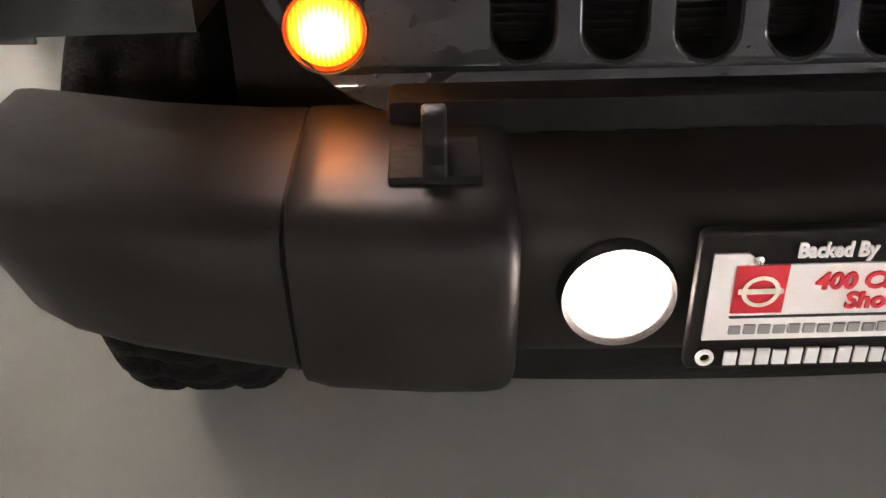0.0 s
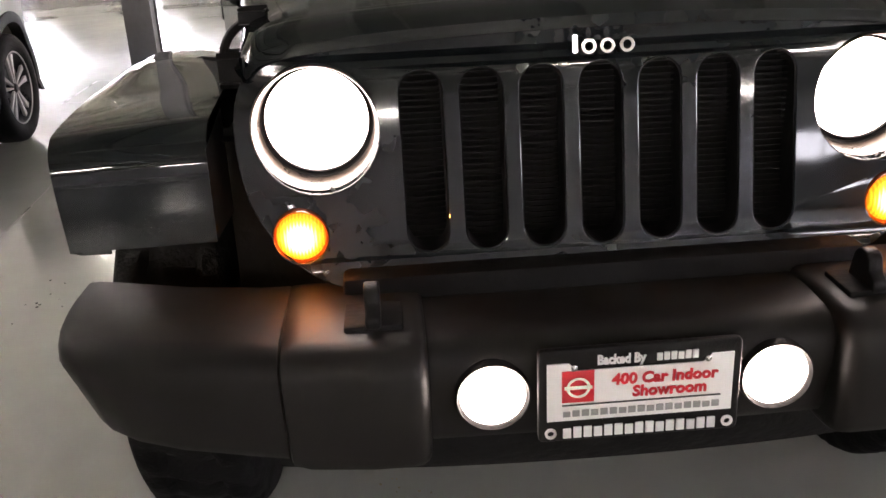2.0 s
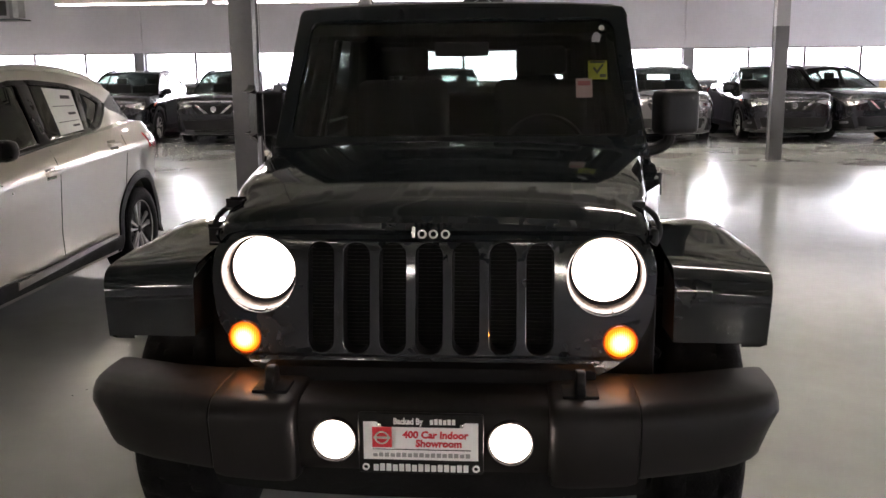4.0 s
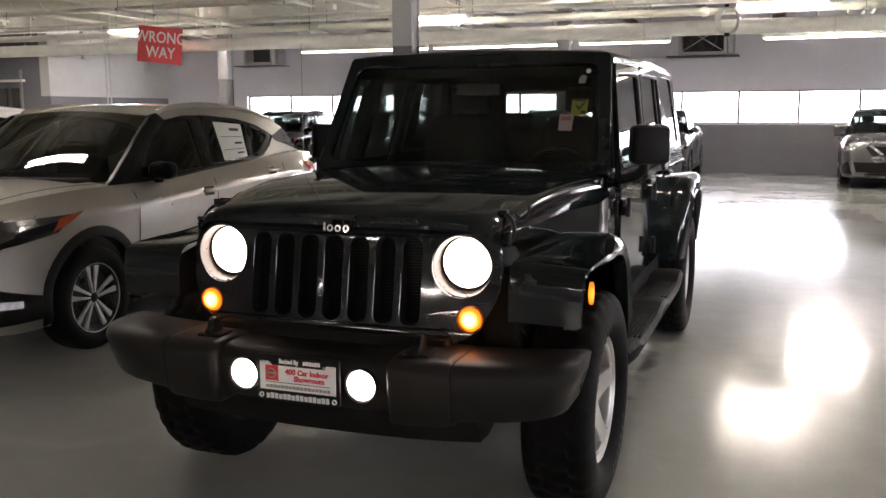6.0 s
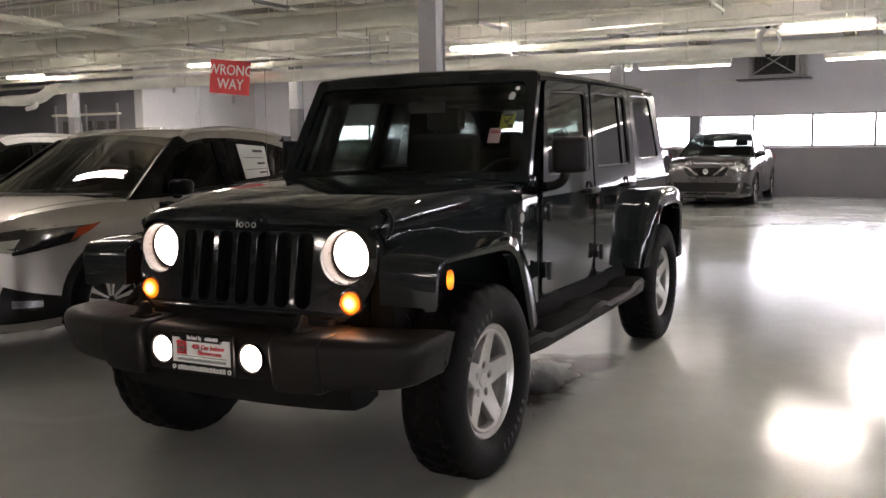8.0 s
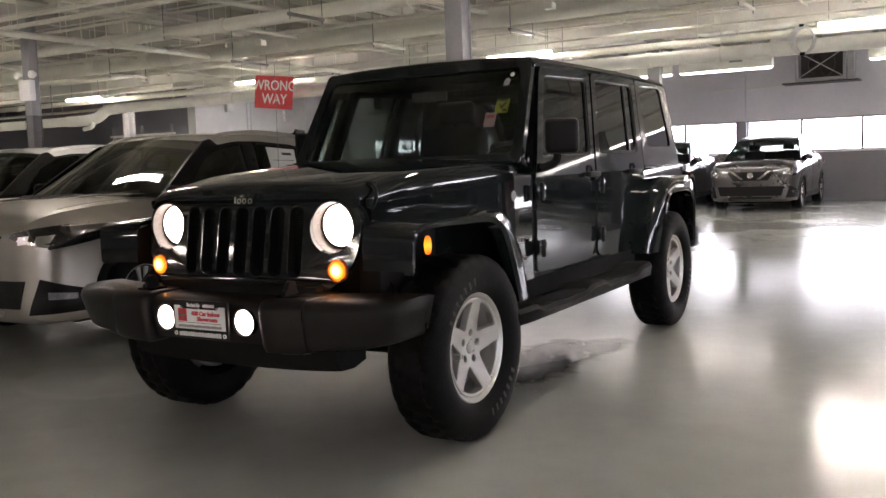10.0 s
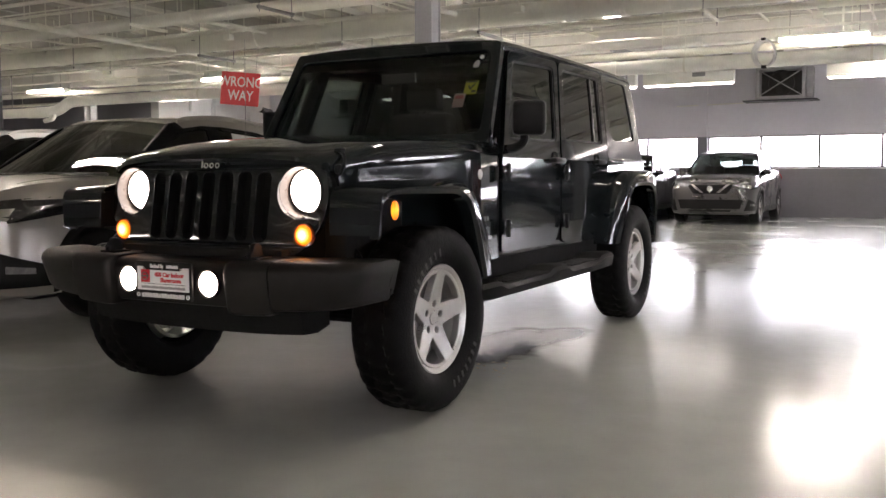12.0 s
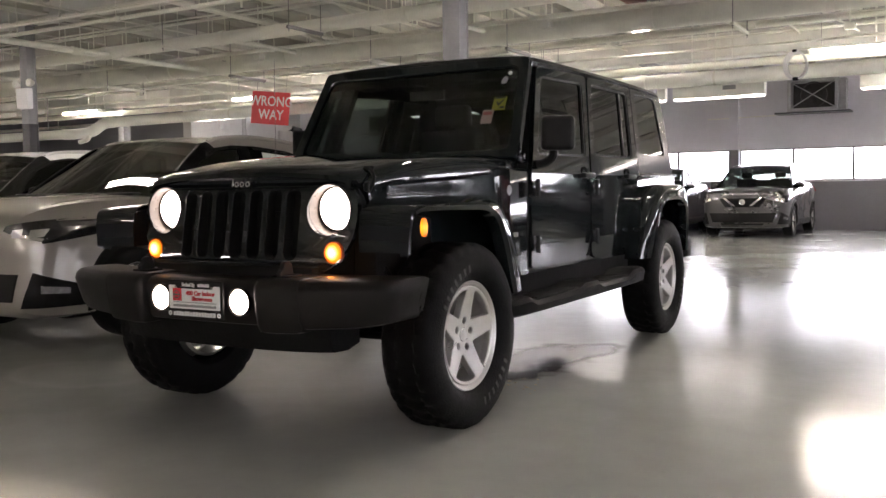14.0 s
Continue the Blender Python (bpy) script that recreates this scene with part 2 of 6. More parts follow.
def floor_material():
    """Pale grey sealed concrete: glossy, mottled, with worn dull patches and hairline cracks."""
    m = mat("sealed_concrete", (0.385, 0.400, 0.372), 0.2, 0, 0.14, 0.6, 0.0, coat=0.0)
    nt = m.node_tree
    b = nt.nodes["Principled BSDF"]
    tc = nt.nodes.new("ShaderNodeTexCoord")
    n = nt.nodes.new("ShaderNodeTexNoise")
    n.inputs["Scale"].default_value, n.inputs["Detail"].default_value = 0.7, 2
    mr = nt.nodes.new("ShaderNodeMapRange")
    mr.inputs[1].default_value, mr.inputs[2].default_value = 0.2, 0.8
    mr.inputs[3].default_value, mr.inputs[4].default_value = 0.10, 0.22
    nt.links.new(tc.outputs["Object"], n.inputs["Vector"])
    scuff = nt.nodes.new("ShaderNodeTexNoise")
    scuff.inputs["Scale"].default_value, scuff.inputs["Detail"].default_value, scuff.inputs["Roughness"].default_value = 9.0, 8, 0.7
    both = nt.nodes.new("ShaderNodeMath")
    both.operation, both.inputs[1].default_value = "MULTIPLY_ADD", 0.4
    off = nt.nodes.new("ShaderNodeMath")
    off.operation, off.inputs[1].default_value = "SUBTRACT", 0.2
    nt.links.new(tc.outputs["Object"], scuff.inputs["Vector"])
    nt.links.new(scuff.outputs[0], both.inputs[0])
    nt.links.new(n.outputs[0], both.inputs[2])
    nt.links.new(both.outputs[0], off.inputs[0])
    nt.links.new(off.outputs[0], mr.inputs[0])
    bn = nt.nodes.new("ShaderNodeTexNoise")
    bn.inputs["Scale"].default_value, bn.inputs["Detail"].default_value = 2.2, 3
    bp = nt.nodes.new("ShaderNodeBump")
    bp.inputs["Strength"].default_value, bp.inputs["Distance"].default_value = 0.003, 0.02
    nt.links.new(tc.outputs["Object"], bn.inputs["Vector"])
    nt.links.new(bn.outputs[0], bp.inputs["Height"])
    nt.links.new(bp.outputs[0], b.inputs["Normal"])
    # spills, the dark ones with shade in their tone: (x, y, half width, half length, 0 for a filled one or the ring's
    # inner share, tone)
    warp = nt.nodes.new("ShaderNodeTexNoise")
    warp.inputs["Scale"].default_value, warp.inputs["Detail"].default_value = 5.0, 5
    nt.links.new(tc.outputs["Object"], warp.inputs["Vector"])
    colour = b.inputs["Base Color"].links[0].from_socket
    gloss = mr.outputs[0]
    for x, y, rx, ry, ring, tone, rough in SPILLS_AND_SHADE:
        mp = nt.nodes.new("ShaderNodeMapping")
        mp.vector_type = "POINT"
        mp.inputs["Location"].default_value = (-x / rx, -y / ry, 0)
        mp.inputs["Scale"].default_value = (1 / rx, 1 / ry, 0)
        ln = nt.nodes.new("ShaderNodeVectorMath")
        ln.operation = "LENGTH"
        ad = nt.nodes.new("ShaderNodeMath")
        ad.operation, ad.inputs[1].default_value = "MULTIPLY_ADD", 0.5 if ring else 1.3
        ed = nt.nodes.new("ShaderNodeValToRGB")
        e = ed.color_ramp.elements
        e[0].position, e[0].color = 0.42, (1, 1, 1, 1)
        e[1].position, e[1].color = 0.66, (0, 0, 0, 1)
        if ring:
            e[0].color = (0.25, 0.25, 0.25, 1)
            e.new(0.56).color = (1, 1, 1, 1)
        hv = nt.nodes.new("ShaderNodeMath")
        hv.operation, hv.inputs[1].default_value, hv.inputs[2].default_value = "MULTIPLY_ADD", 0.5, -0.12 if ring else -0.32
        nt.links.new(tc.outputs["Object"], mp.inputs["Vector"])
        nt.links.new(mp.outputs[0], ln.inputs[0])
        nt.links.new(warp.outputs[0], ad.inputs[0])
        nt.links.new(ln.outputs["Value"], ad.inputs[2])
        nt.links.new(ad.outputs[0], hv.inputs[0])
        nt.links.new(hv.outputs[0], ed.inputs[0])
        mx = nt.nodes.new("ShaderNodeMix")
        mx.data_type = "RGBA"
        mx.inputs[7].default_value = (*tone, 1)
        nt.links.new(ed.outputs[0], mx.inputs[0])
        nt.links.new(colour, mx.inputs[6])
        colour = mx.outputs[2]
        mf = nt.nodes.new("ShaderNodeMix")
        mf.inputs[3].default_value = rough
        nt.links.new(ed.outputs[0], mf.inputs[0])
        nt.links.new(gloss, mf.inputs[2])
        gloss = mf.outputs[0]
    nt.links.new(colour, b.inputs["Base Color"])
    nt.links.new(gloss, b.inputs["Roughness"])
    return m


# the two dark spills under the vehicle also carry its shadow in their tone
SPILLS_AND_SHADE = [(0.46, 1.5, 0.24, 0.62, 0, (0.11, 0.10, 0.09), 0.17), (0.66, 2.05, 0.13, 0.24, 0, (0.14, 0.13, 0.12), 0.17),
          (-1.75, 0.05, 0.42, 0.30, 1, (0.415, 0.425, 0.40), 0.19), (-2.7, -0.6, 0.5, 0.35, 1, (0.41, 0.42, 0.395), 0.19)]
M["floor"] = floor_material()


# ---------------------------------------------------------------- mesh helpers
def mesh_of(bm, name, smooth=35):
    bmesh.ops.recalc_face_normals(bm, faces=bm.faces)
    me = bpy.data.meshes.new(name)
    bm.to_mesh(me)
    bm.free()
    if smooth:
        me.shade_smooth()
        me.set_sharp_from_angle(angle=radians(smooth))
    return me


def part(name, shape, material, parent=None, label="", smooth=35):
    """Links a bmesh, or a mesh that may be shared, as one object under its thing."""
    me = shape if isinstance(shape, bpy.types.Mesh) else mesh_of(shape, name, smooth)
    if not me.materials:
        me.materials.append(M[material])
    ob = new(name, me)
    if parent:
        ob.parent = parent
    if label:
        ob["label"] = label
    return ob


def thing(name, label, category, m=None, group="", kind=""):
    ob = new(name)
    ob.empty_display_size = 0.1
    if m is not None:
        ob.matrix_world = m
    return tagged(ob, label, category, group, kind)


def solid(name, shape, material, label, category, group="", kind="", m=None, smooth=35):
    ob = part(name, shape, material, None, label, smooth)
    if m is not None:
        ob.matrix_world = m
    return tagged(ob, label, category, group, kind)


def box(a, b, bevel=0.0, bm=None, segs=2):
    own = bm if bm is not None else bmesh.new()
    tmp = bmesh.new()
    bmesh.ops.create_cube(tmp, size=1)
    for v in tmp.verts:
        v.co = Vector([(a[i] + b[i]) / 2 + v.co[i] * (b[i] - a[i]) for i in range(3)])
    if bevel:
        bmesh.ops.bevel(tmp, geom=tmp.edges[:], offset=bevel, segments=segs, profile=0.5, affect="EDGES")
    join(own, tmp)
    return own


def join(own, tmp, m=None):
    if m is not None:
        bmesh.ops.transform(tmp, matrix=m, verts=tmp.verts)
    me = bpy.data.meshes.new("tmp")
    tmp.to_mesh(me)
    tmp.free()
    own.from_mesh(me)
    bpy.data.meshes.remove(me)
    return own


def grid(rows, bm=None, closed=False, cap=False):
    """A skin over rows of points, all rows alike long. closed: each row runs round."""
    bm = bm if bm is not None else bmesh.new()
    vs = [[bm.verts.new(p) for p in r] for r in rows]
    n = len(rows[0])
    for a, b in zip(vs, vs[1:]):
        for i in range(n if closed else n - 1):
            j = (i + 1) % n
            try:
                bm.faces.new((a[i], a[j], b[j], b[i]))
            except ValueError:
                pass
    if cap:
        for r in (vs[0], vs[-1]):
            try:
                bm.faces.new(r)
            except ValueError:
                pass
    return bm


def thick(bm, d):
    """Gives a skin thickness, inwards."""
    bmesh.ops.recalc_face_normals(bm, faces=bm.faces)
    bmesh.ops.solidify(bm, geom=bm.faces[:], thickness=d)
    return bm


def spline(pts, n):
    """Catmull-Rom points through pts, n to a stretch."""
    P = [Vector(p) for p in pts]
    P = [2 * P[0] - P[1]] + P + [2 * P[-1] - P[-2]]
    out = []
    for i in range(1, len(P) - 2):
        a, b, c, d = P[i - 1:i + 3]
        for k in range(n):
            t = k / n
            out.append(0.5 * (2 * b + (c - a) * t + (2 * a - 5 * b + 4 * c - d) * t * t + (3 * b - a - 3 * c + d) * t ** 3))
    out.append(P[-2])
    return out


def tube(pts, r, n=10, bm=None, cap=True):
    bm = bm if bm is not None else bmesh.new()
    pts = [Vector(p) for p in pts]
    rows = []
    side = None
    for i, p in enumerate(pts):
        d = (pts[min(i + 1, len(pts) - 1)] - pts[max(i - 1, 0)]).normalized()
        if side is None:
            side = d.orthogonal().normalized()
        side = (side - d * side.dot(d)).normalized()
        up = d.cross(side)
        rr = r[i] if isinstance(r, (list, tuple)) else r
        rows.append([p + (side * math.cos(2 * math.pi * k / n) + up * math.sin(2 * math.pi * k / n)) * rr for k in range(n)])
    return grid(rows, bm, True, cap)


def lathe(profile, n=48, axis="x", bm=None, closed=False):
    """Turns (r, h) points round an axis; h runs along it."""
    rows = []
    for r, h in profile:
        row = []
        for k in range(n):
            a = 2 * math.pi * k / n
            c, s = r * math.cos(a), r * math.sin(a)
            row.append((h, c, s) if axis == "x" else (c, h, s) if axis == "y" else (c, s, h))
        rows.append(row)
    if closed:
        rows.append(rows[0])
    bm = grid(rows, bm, True)
    bmesh.ops.remove_doubles(bm, verts=bm.verts, dist=1e-6)
    return bm


def plate(outlines, depth, bevel=0.0, m=None, res=2):
    """A flat plate in x, y with holes, from closed outlines; depth along z, centred."""
    c = bpy.data.curves.new("plate", "CURVE")
    c.dimensions, c.fill_mode = "2D", "BOTH"
    c.extrude, c.bevel_depth, c.bevel_resolution = max(0, depth / 2 - bevel), bevel, res
    c.offset = -bevel
    for o in outlines:
        s = c.splines.new("POLY")
        s.points.add(len(o) - 1)
        for p, q in zip(s.points, o):
            p.co = (q[0], q[1], 0, 1)
        s.use_cyclic_u = True
    ob = bpy.data.objects.new("plate", c)
    me = bpy.data.meshes.new_from_object(ob)
    bm = bmesh.new()
    bm.from_mesh(me)
    bpy.data.objects.remove(ob)
    bpy.data.curves.remove(c)
    bpy.data.meshes.remove(me)
    bmesh.ops.remove_doubles(bm, verts=bm.verts, dist=1e-5)
    if m is not None:
        bmesh.ops.transform(bm, matrix=m, verts=bm.verts)
    return bm


def lettering(text, size, depth=0.002, shear=0.0, bold=0.0, align="CENTER"):
    c = bpy.data.curves.new("text", "FONT")
    c.body, c.size, c.extrude, c.shear, c.offset, c.align_x, c.align_y = text, size, depth / 2, shear, bold, align, "CENTER"
    c.resolution_u = 3
    ob = bpy.data.objects.new("text", c)
    me = bpy.data.meshes.new_from_object(ob)
    bm = bmesh.new()
    bm.from_mesh(me)
    bpy.data.objects.remove(ob)
    bpy.data.curves.remove(c)
    bpy.data.meshes.remove(me)
    return bm


def circle(x, y, r, n=32, ratio=1.0):
    return [(x + r * math.cos(2 * math.pi * k / n), y + r * ratio * math.sin(2 * math.pi * k / n)) for k in range(n)]


def rounded(x0, y0, x1, y1, r, n=5):
    out = []
    for cx, cy, a0 in ((x1 - r, y1 - r, 0), (x0 + r, y1 - r, 90), (x0 + r, y0 + r, 180), (x1 - r, y0 + r, 270)):
        for k in range(n + 1):
            a = radians(a0 + 90 * k / n)
            out.append((cx + r * math.cos(a), cy + r * math.sin(a)))
    return out


def soften(pts, r, n=4):
    """A closed outline with its corners rounded by about r."""
    out = []
    N = len(pts)
    for i in range(N):
        p, a, b = Vector(pts[i]), Vector(pts[i - 1]), Vector(pts[(i + 1) % N])
        ra = min(r, (a - p).length * 0.45)
        rb = min(r, (b - p).length * 0.45)
        s, e = p + (a - p).normalized() * ra, p + (b - p).normalized() * rb
        for k in range(n + 1):
            t = k / n
            out.append(tuple((1 - t) ** 2 * s + 2 * t * (1 - t) * p + t * t * e))
    return out


UPRIGHT_FRONT = Matrix(((1, 0, 0, 0), (0, 0, -1, 0), (0, 1, 0, 0), (0, 0, 0, 1)))   # x, y of a plate become x, z; its z becomes -y
UPRIGHT_SIDE = Matrix(((0, 0, 1, 0), (1, 0, 0, 0), (0, 1, 0, 0), (0, 0, 0, 1)))     # x, y of a plate become y, z; its z becomes x


def carve(ob, cutters):
    """Cuts the bmeshes out of ob's mesh."""
    made = []
    for bm in cutters:
        c = new("cutter", mesh_of(bm, "cutter", 0))
        c.matrix_world = ob.matrix_world
        mod = ob.modifiers.new("cut", "BOOLEAN")
        mod.operation, mod.solver, mod.object = "DIFFERENCE", "EXACT", c
        made.append(c)
    dg = bpy.context.evaluated_depsgraph_get()
    dg.update()
    me = bpy.data.meshes.new_from_object(ob.evaluated_get(dg))
    ob.modifiers.clear()
    old = ob.data
    ob.data = me
    bpy.data.meshes.remove(old)
    for c in made:
        d = c.data
        bpy.data.objects.remove(c)
        bpy.data.meshes.remove(d)
    me.shade_smooth()
    me.set_sharp_from_angle(angle=radians(35))
    return ob


# ---------------------------------------------------------------- the building
WEST, EAST, SOUTH, NORTH, DECK = -30.0, 13.0, -23.0, 20.2, 4.1
SILL, HEAD = 1.20, 1.985
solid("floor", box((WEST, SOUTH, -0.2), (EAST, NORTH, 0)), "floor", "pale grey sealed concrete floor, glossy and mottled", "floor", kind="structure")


def ceiling():
    bm = box((WEST, SOUTH, DECK), (EAST, NORTH, DECK + 0.2))
    for k in range(36):                                   # joists under the deck
        x = WEST + 0.6 + k * 1.2
        box((x - 0.05, SOUTH, DECK - 0.22), (x + 0.05, NORTH, DECK + 0.01), 0, bm)
    solid("ceiling", bm, "ceil", "off-white painted deck with joists and beams", "ceiling", kind="structure", smooth=0)
    for y, z0, z1, w in ((12.4, 3.22, 3.62, 0.30), (5.4, 3.62, 4.0, 0.34), (-1.7, 3.62, 4.0, 0.34), (-8.8, 3.62, 4.0, 0.34), (-15.9, 3.62, 4.0, 0.34)):
        sec = [(-w / 2, z0), (w / 2, z0), (w / 2, z0 + 0.035), (0.03, z0 + 0.035), (0.03, z1 - 0.04), (w / 2, z1 - 0.04), (w / 2, z1), (-w / 2, z1), (-w / 2, z1 - 0.04), (-0.03, z1 - 0.04), (-0.03, z0 + 0.035), (-w / 2, z0 + 0.035)]
        bm = plate([sec], EAST - WEST, 0, Matrix.Translation(((WEST + EAST) / 2, y, 0)) @ UPRIGHT_SIDE)
        solid("girder", bm, "beam", "off-white painted steel girder under the deck", "beam", "steel girders", "structure", smooth=0)
    for x in (-22.3, -15.6, -8.9, -5.55, -2.2, 1.15, 4.5, 7.85):
        for a, b in ((SOUTH, -16.1), (-15.7, -9.0), (-8.6, -1.9), (-1.5, 5.2), (5.6, 12.2), (12.6, NORTH)):
            bm = box((x - 0.15, a, 3.66), (x + 0.15, b, 3.69))
            box((x - 0.02, a, 3.68), (x + 0.02, b, DECK - 0.23), 0, bm)
            if a > 12:                                      # tapered haunch towards the outer wall
                r = [[(x + s * 0.16, 12.6, 3.30), (x + s * 0.16, 14.6, 3.62)] for s in (-1, 1)]
                thick(grid(r, bm), 0.03)
            solid("cross_beam", bm, "beam", "off-white painted steel cross beam", "beam", "cross beams", "structure", smooth=0)

    bm = box((-1.22, -1.5, 3.42), (-0.80, 7.70, 3.45))
    box((-1.04, -1.5, 3.44), (-0.98, 7.70, DECK), 0, bm)
    box((-1.22, -1.5, 3.74), (-0.80, 7.70, 3.77), 0, bm)
    solid("deep_beam", bm, "beam", "deep off-white painted steel beam under the deck", "beam", "steel girders", "structure", smooth=0)


ceiling()


def window(name, pts, axis, at, label):
    """A strip of panes between uprights. pts: where the uprights stand along the wall; at: the wall's inner face."""
    w = thing(name, label, "window", kind="structure")

    def put(nm, a0, a1, d0, d1, z0, z1, mt, bev=0.0):
        lo, hi = sorted((at + d0, at + d1))
        c = ((a0, lo, z0), (a1, hi, z1)) if axis == "y" else ((lo, a0, z0), (hi, a1, z1))
        return part(nm, box(*c, bev), mt, w)
    put("window_sill", pts[0], pts[-1], -0.03, 0.16, SILL - 0.035, SILL, "wall_light", 0.006)
    put("head_rail", pts[0], pts[-1], 0.05, 0.10, HEAD - 0.03, HEAD, "frame_dark")
    put("bottom_rail", pts[0], pts[-1], 0.05, 0.10, SILL, SILL + 0.03, "frame_dark")
    for p in pts:
        put("mullion", p - 0.028, p + 0.028, 0.045, 0.105, SILL + 0.03, HEAD - 0.03, "frame_dark", 0.004)
    for a, b in zip(pts, pts[1:]):
        g = put("pane", a + 0.028, b - 0.028, 0.07, 0.078, SILL + 0.03, HEAD - 0.03, "glass_window")
        g.visible_shadow = False


def walls():
    t = 0.3
    piers = [(-16.3, -13.5), (-9.42, -9.16), (-2.57, -2.31), (4.33, 4.57), (11.2, EAST)]
    solid("wall_north", box((-16.3, NORTH, HEAD), (EAST, NORTH + t, DECK + 0.2)), "wall_light", "pale grey painted upper wall above the window strip", "wall", kind="structure")
    solid("wall_north_dado", box((-16.3, NORTH, -0.2), (9.0, NORTH + t, SILL - 0.035)), "wall_dark", "dark grey painted lower wall below the windows", "wall", kind="structure")
    solid("wall_north_panel", box((9.0, NORTH - 0.01, -0.2), (EAST, NORTH + t, SILL - 0.035)), "wall_tan", "tan painted lower wall by the corner", "wall", kind="structure")
    for i, (a, b) in enumerate(piers):
        solid("wall_north_pier", box((a, NORTH - 0.06, SILL - 0.035), (b, NORTH + t, HEAD)), "wall_dark" if a > -12 else "wall_light", "painted pier between window strips", "wall", kind="structure")
        if 0 < i < 4:
            solid("wall_north_pilaster", box((a + 0.02, NORTH - 0.07, HEAD), (b - 0.02, NORTH, DECK)), "wall_light", "shallow pale grey pilaster", "wall", kind="structure")
    lab = "strip window with dark mullions and bright daylight outside"
    window("window_1", [-13.5, -12.1, -10.75, -9.42], "y", NORTH, lab)
    window("window_2", [-9.16, -7.85, -6.5, -5.2, -3.87, -2.57], "y", NORTH, lab)
    window("window_3", [-2.31, -1.03, 0.32, 1.69, 3.02, 4.33], "y", NORTH, lab)
    window("window_4", [4.57, 5.9, 7.23, 8.55, 9.87, 11.2], "y", NORTH, lab)
    # east wall with the same strip
    solid("wall_east", box((EAST, SOUTH, HEAD), (EAST + t, NORTH + t, DECK + 0.2)), "wall_light", "pale grey painted upper wall", "wall", kind="structure")
    solid("wall_east_dado", box((EAST, SOUTH, -0.2), (EAST + t, NORTH + t, SILL - 0.035)), "wall_dark", "dark grey painted lower wall", "wall", kind="structure")
    ys = [SOUTH, -15.9, -8.8, -1.7, 5.4, 12.4, NORTH + t]
    for i, (a, b) in enumerate(zip(ys, ys[1:])):
        solid("wall_east_pier", box((EAST - 0.05, a, SILL - 0.035), (EAST + t, a + 0.25, HEAD)), "wall_dark", "painted pier between window strips", "wall", kind="structure")
        p = [a + 0.25 + (b - a - 0.25) * k / 5 for k in range(6)]
        window("window_%d" % (5 + i), p, "x", EAST, lab)
    solid("wall_south", box((WEST, SOUTH - t, -0.2), (EAST + t, SOUTH, DECK + 0.2)), "wall_light", "plain pale grey wall", "wall", kind="structure")
    # white wall that juts in, and the darker room beyond it
    solid("wall_west", box((-16.6, 15.35, 1.94), (-16.3, NORTH + t, DECK + 0.2)), "wall_white", "white painted wall with electrical boxes", "wall", kind="structure")
    solid("wall_west_dado", box((-16.6, 15.35, -0.2), (-16.295, NORTH + t, 1.94)), "wall_dark", "dark grey painted lower wall", "wall", kind="structure")
    # the bay's shade is put into these walls as dark grey up to the deck
    solid("wall_west_return", box((-19.6, 15.35, -0.2), (-16.6, 15.65, DECK + 0.2)), "wall_dark", "dark grey wall with the bay's shade in its colour", "wall", kind="structure")
    solid("wall_far", box((WEST, 17.6, -0.2), (-19.6, 17.9, DECK + 0.2)), "wall_dark", "dark grey wall with the bay's shade in its colour", "wall", kind="structure")
    solid("wall_far_return", box((-19.9, 15.65, -0.2), (-19.6, 17.6, DECK + 0.2)), "wall_dark", "dark grey wall with the bay's shade in its colour", "wall", kind="structure")
    solid("wall_far_west", box((WEST - t, SOUTH - t, -0.2), (WEST, 17.9, DECK + 0.2)), "wall_light", "plain pale grey wall", "wall", kind="structure")
    solid("backdrop_north", box((-40, NORTH + 5, -3), (40, NORTH + 5.1, 9)), "outdoors", "bright overexposed outdoors", "backdrop", kind="structure")
    solid("backdrop_east", box((EAST + 5, -40, -3), (EAST + 5.1, 40, 9)), "outdoors", "bright overexposed outdoors", "backdrop", kind="structure")


walls()


def column(x, y, top, w, box_on=False):
    c = thing("column", "square steel column, dark grey below and paler grey above", "column", pose(x, y, 0), "building columns", "structure")
    for nm, z0, z1, mt in (("lower_shaft", 0.012, 2.14, "col_dark"), ("upper_shaft", 2.14, top, "col_grey")):
        bm = box((-w / 2, -w / 2, z0), (w / 2, -w / 2 + 0.02, z1), 0.003)
        box((-w / 2, w / 2 - 0.02, z0), (w / 2, w / 2, z1), 0.003, bm)
        box((-w / 2 + 0.015, -w / 2 + 0.02, z0), (w / 2 - 0.015, w / 2 - 0.02, z1), 0.002, bm)
        part(nm, bm, mt, c)
    part("base_plate", box((-w * 0.8, -w * 0.8, 0), (w * 0.8, w * 0.8, 0.014), 0.003), "col_dark", c)
    part("cap_plate", box((-w * 0.7, -w * 0.7, top), (w * 0.7, w * 0.7, top + 0.018)), "col_grey", c)


column(-2.2, 5.4, 3.60, 0.21)
column(-2.2, 12.4, 3.20, 0.21)
column(-8.9, 12.2, 3.20, 0.21)
column(-9.55, 5.4, 3.60, 0.16)
column(4.45, 12.4, 3.20, 0.21)
column(4.6, 5.4, 3.60, 0.21)
column(-15.6, 12.4, 3.20, 0.21)

# ---------------------------------------------------------------- pipes and things under the ceiling
PIPE_LABEL = "off-white painted pipe hung under the ceiling"


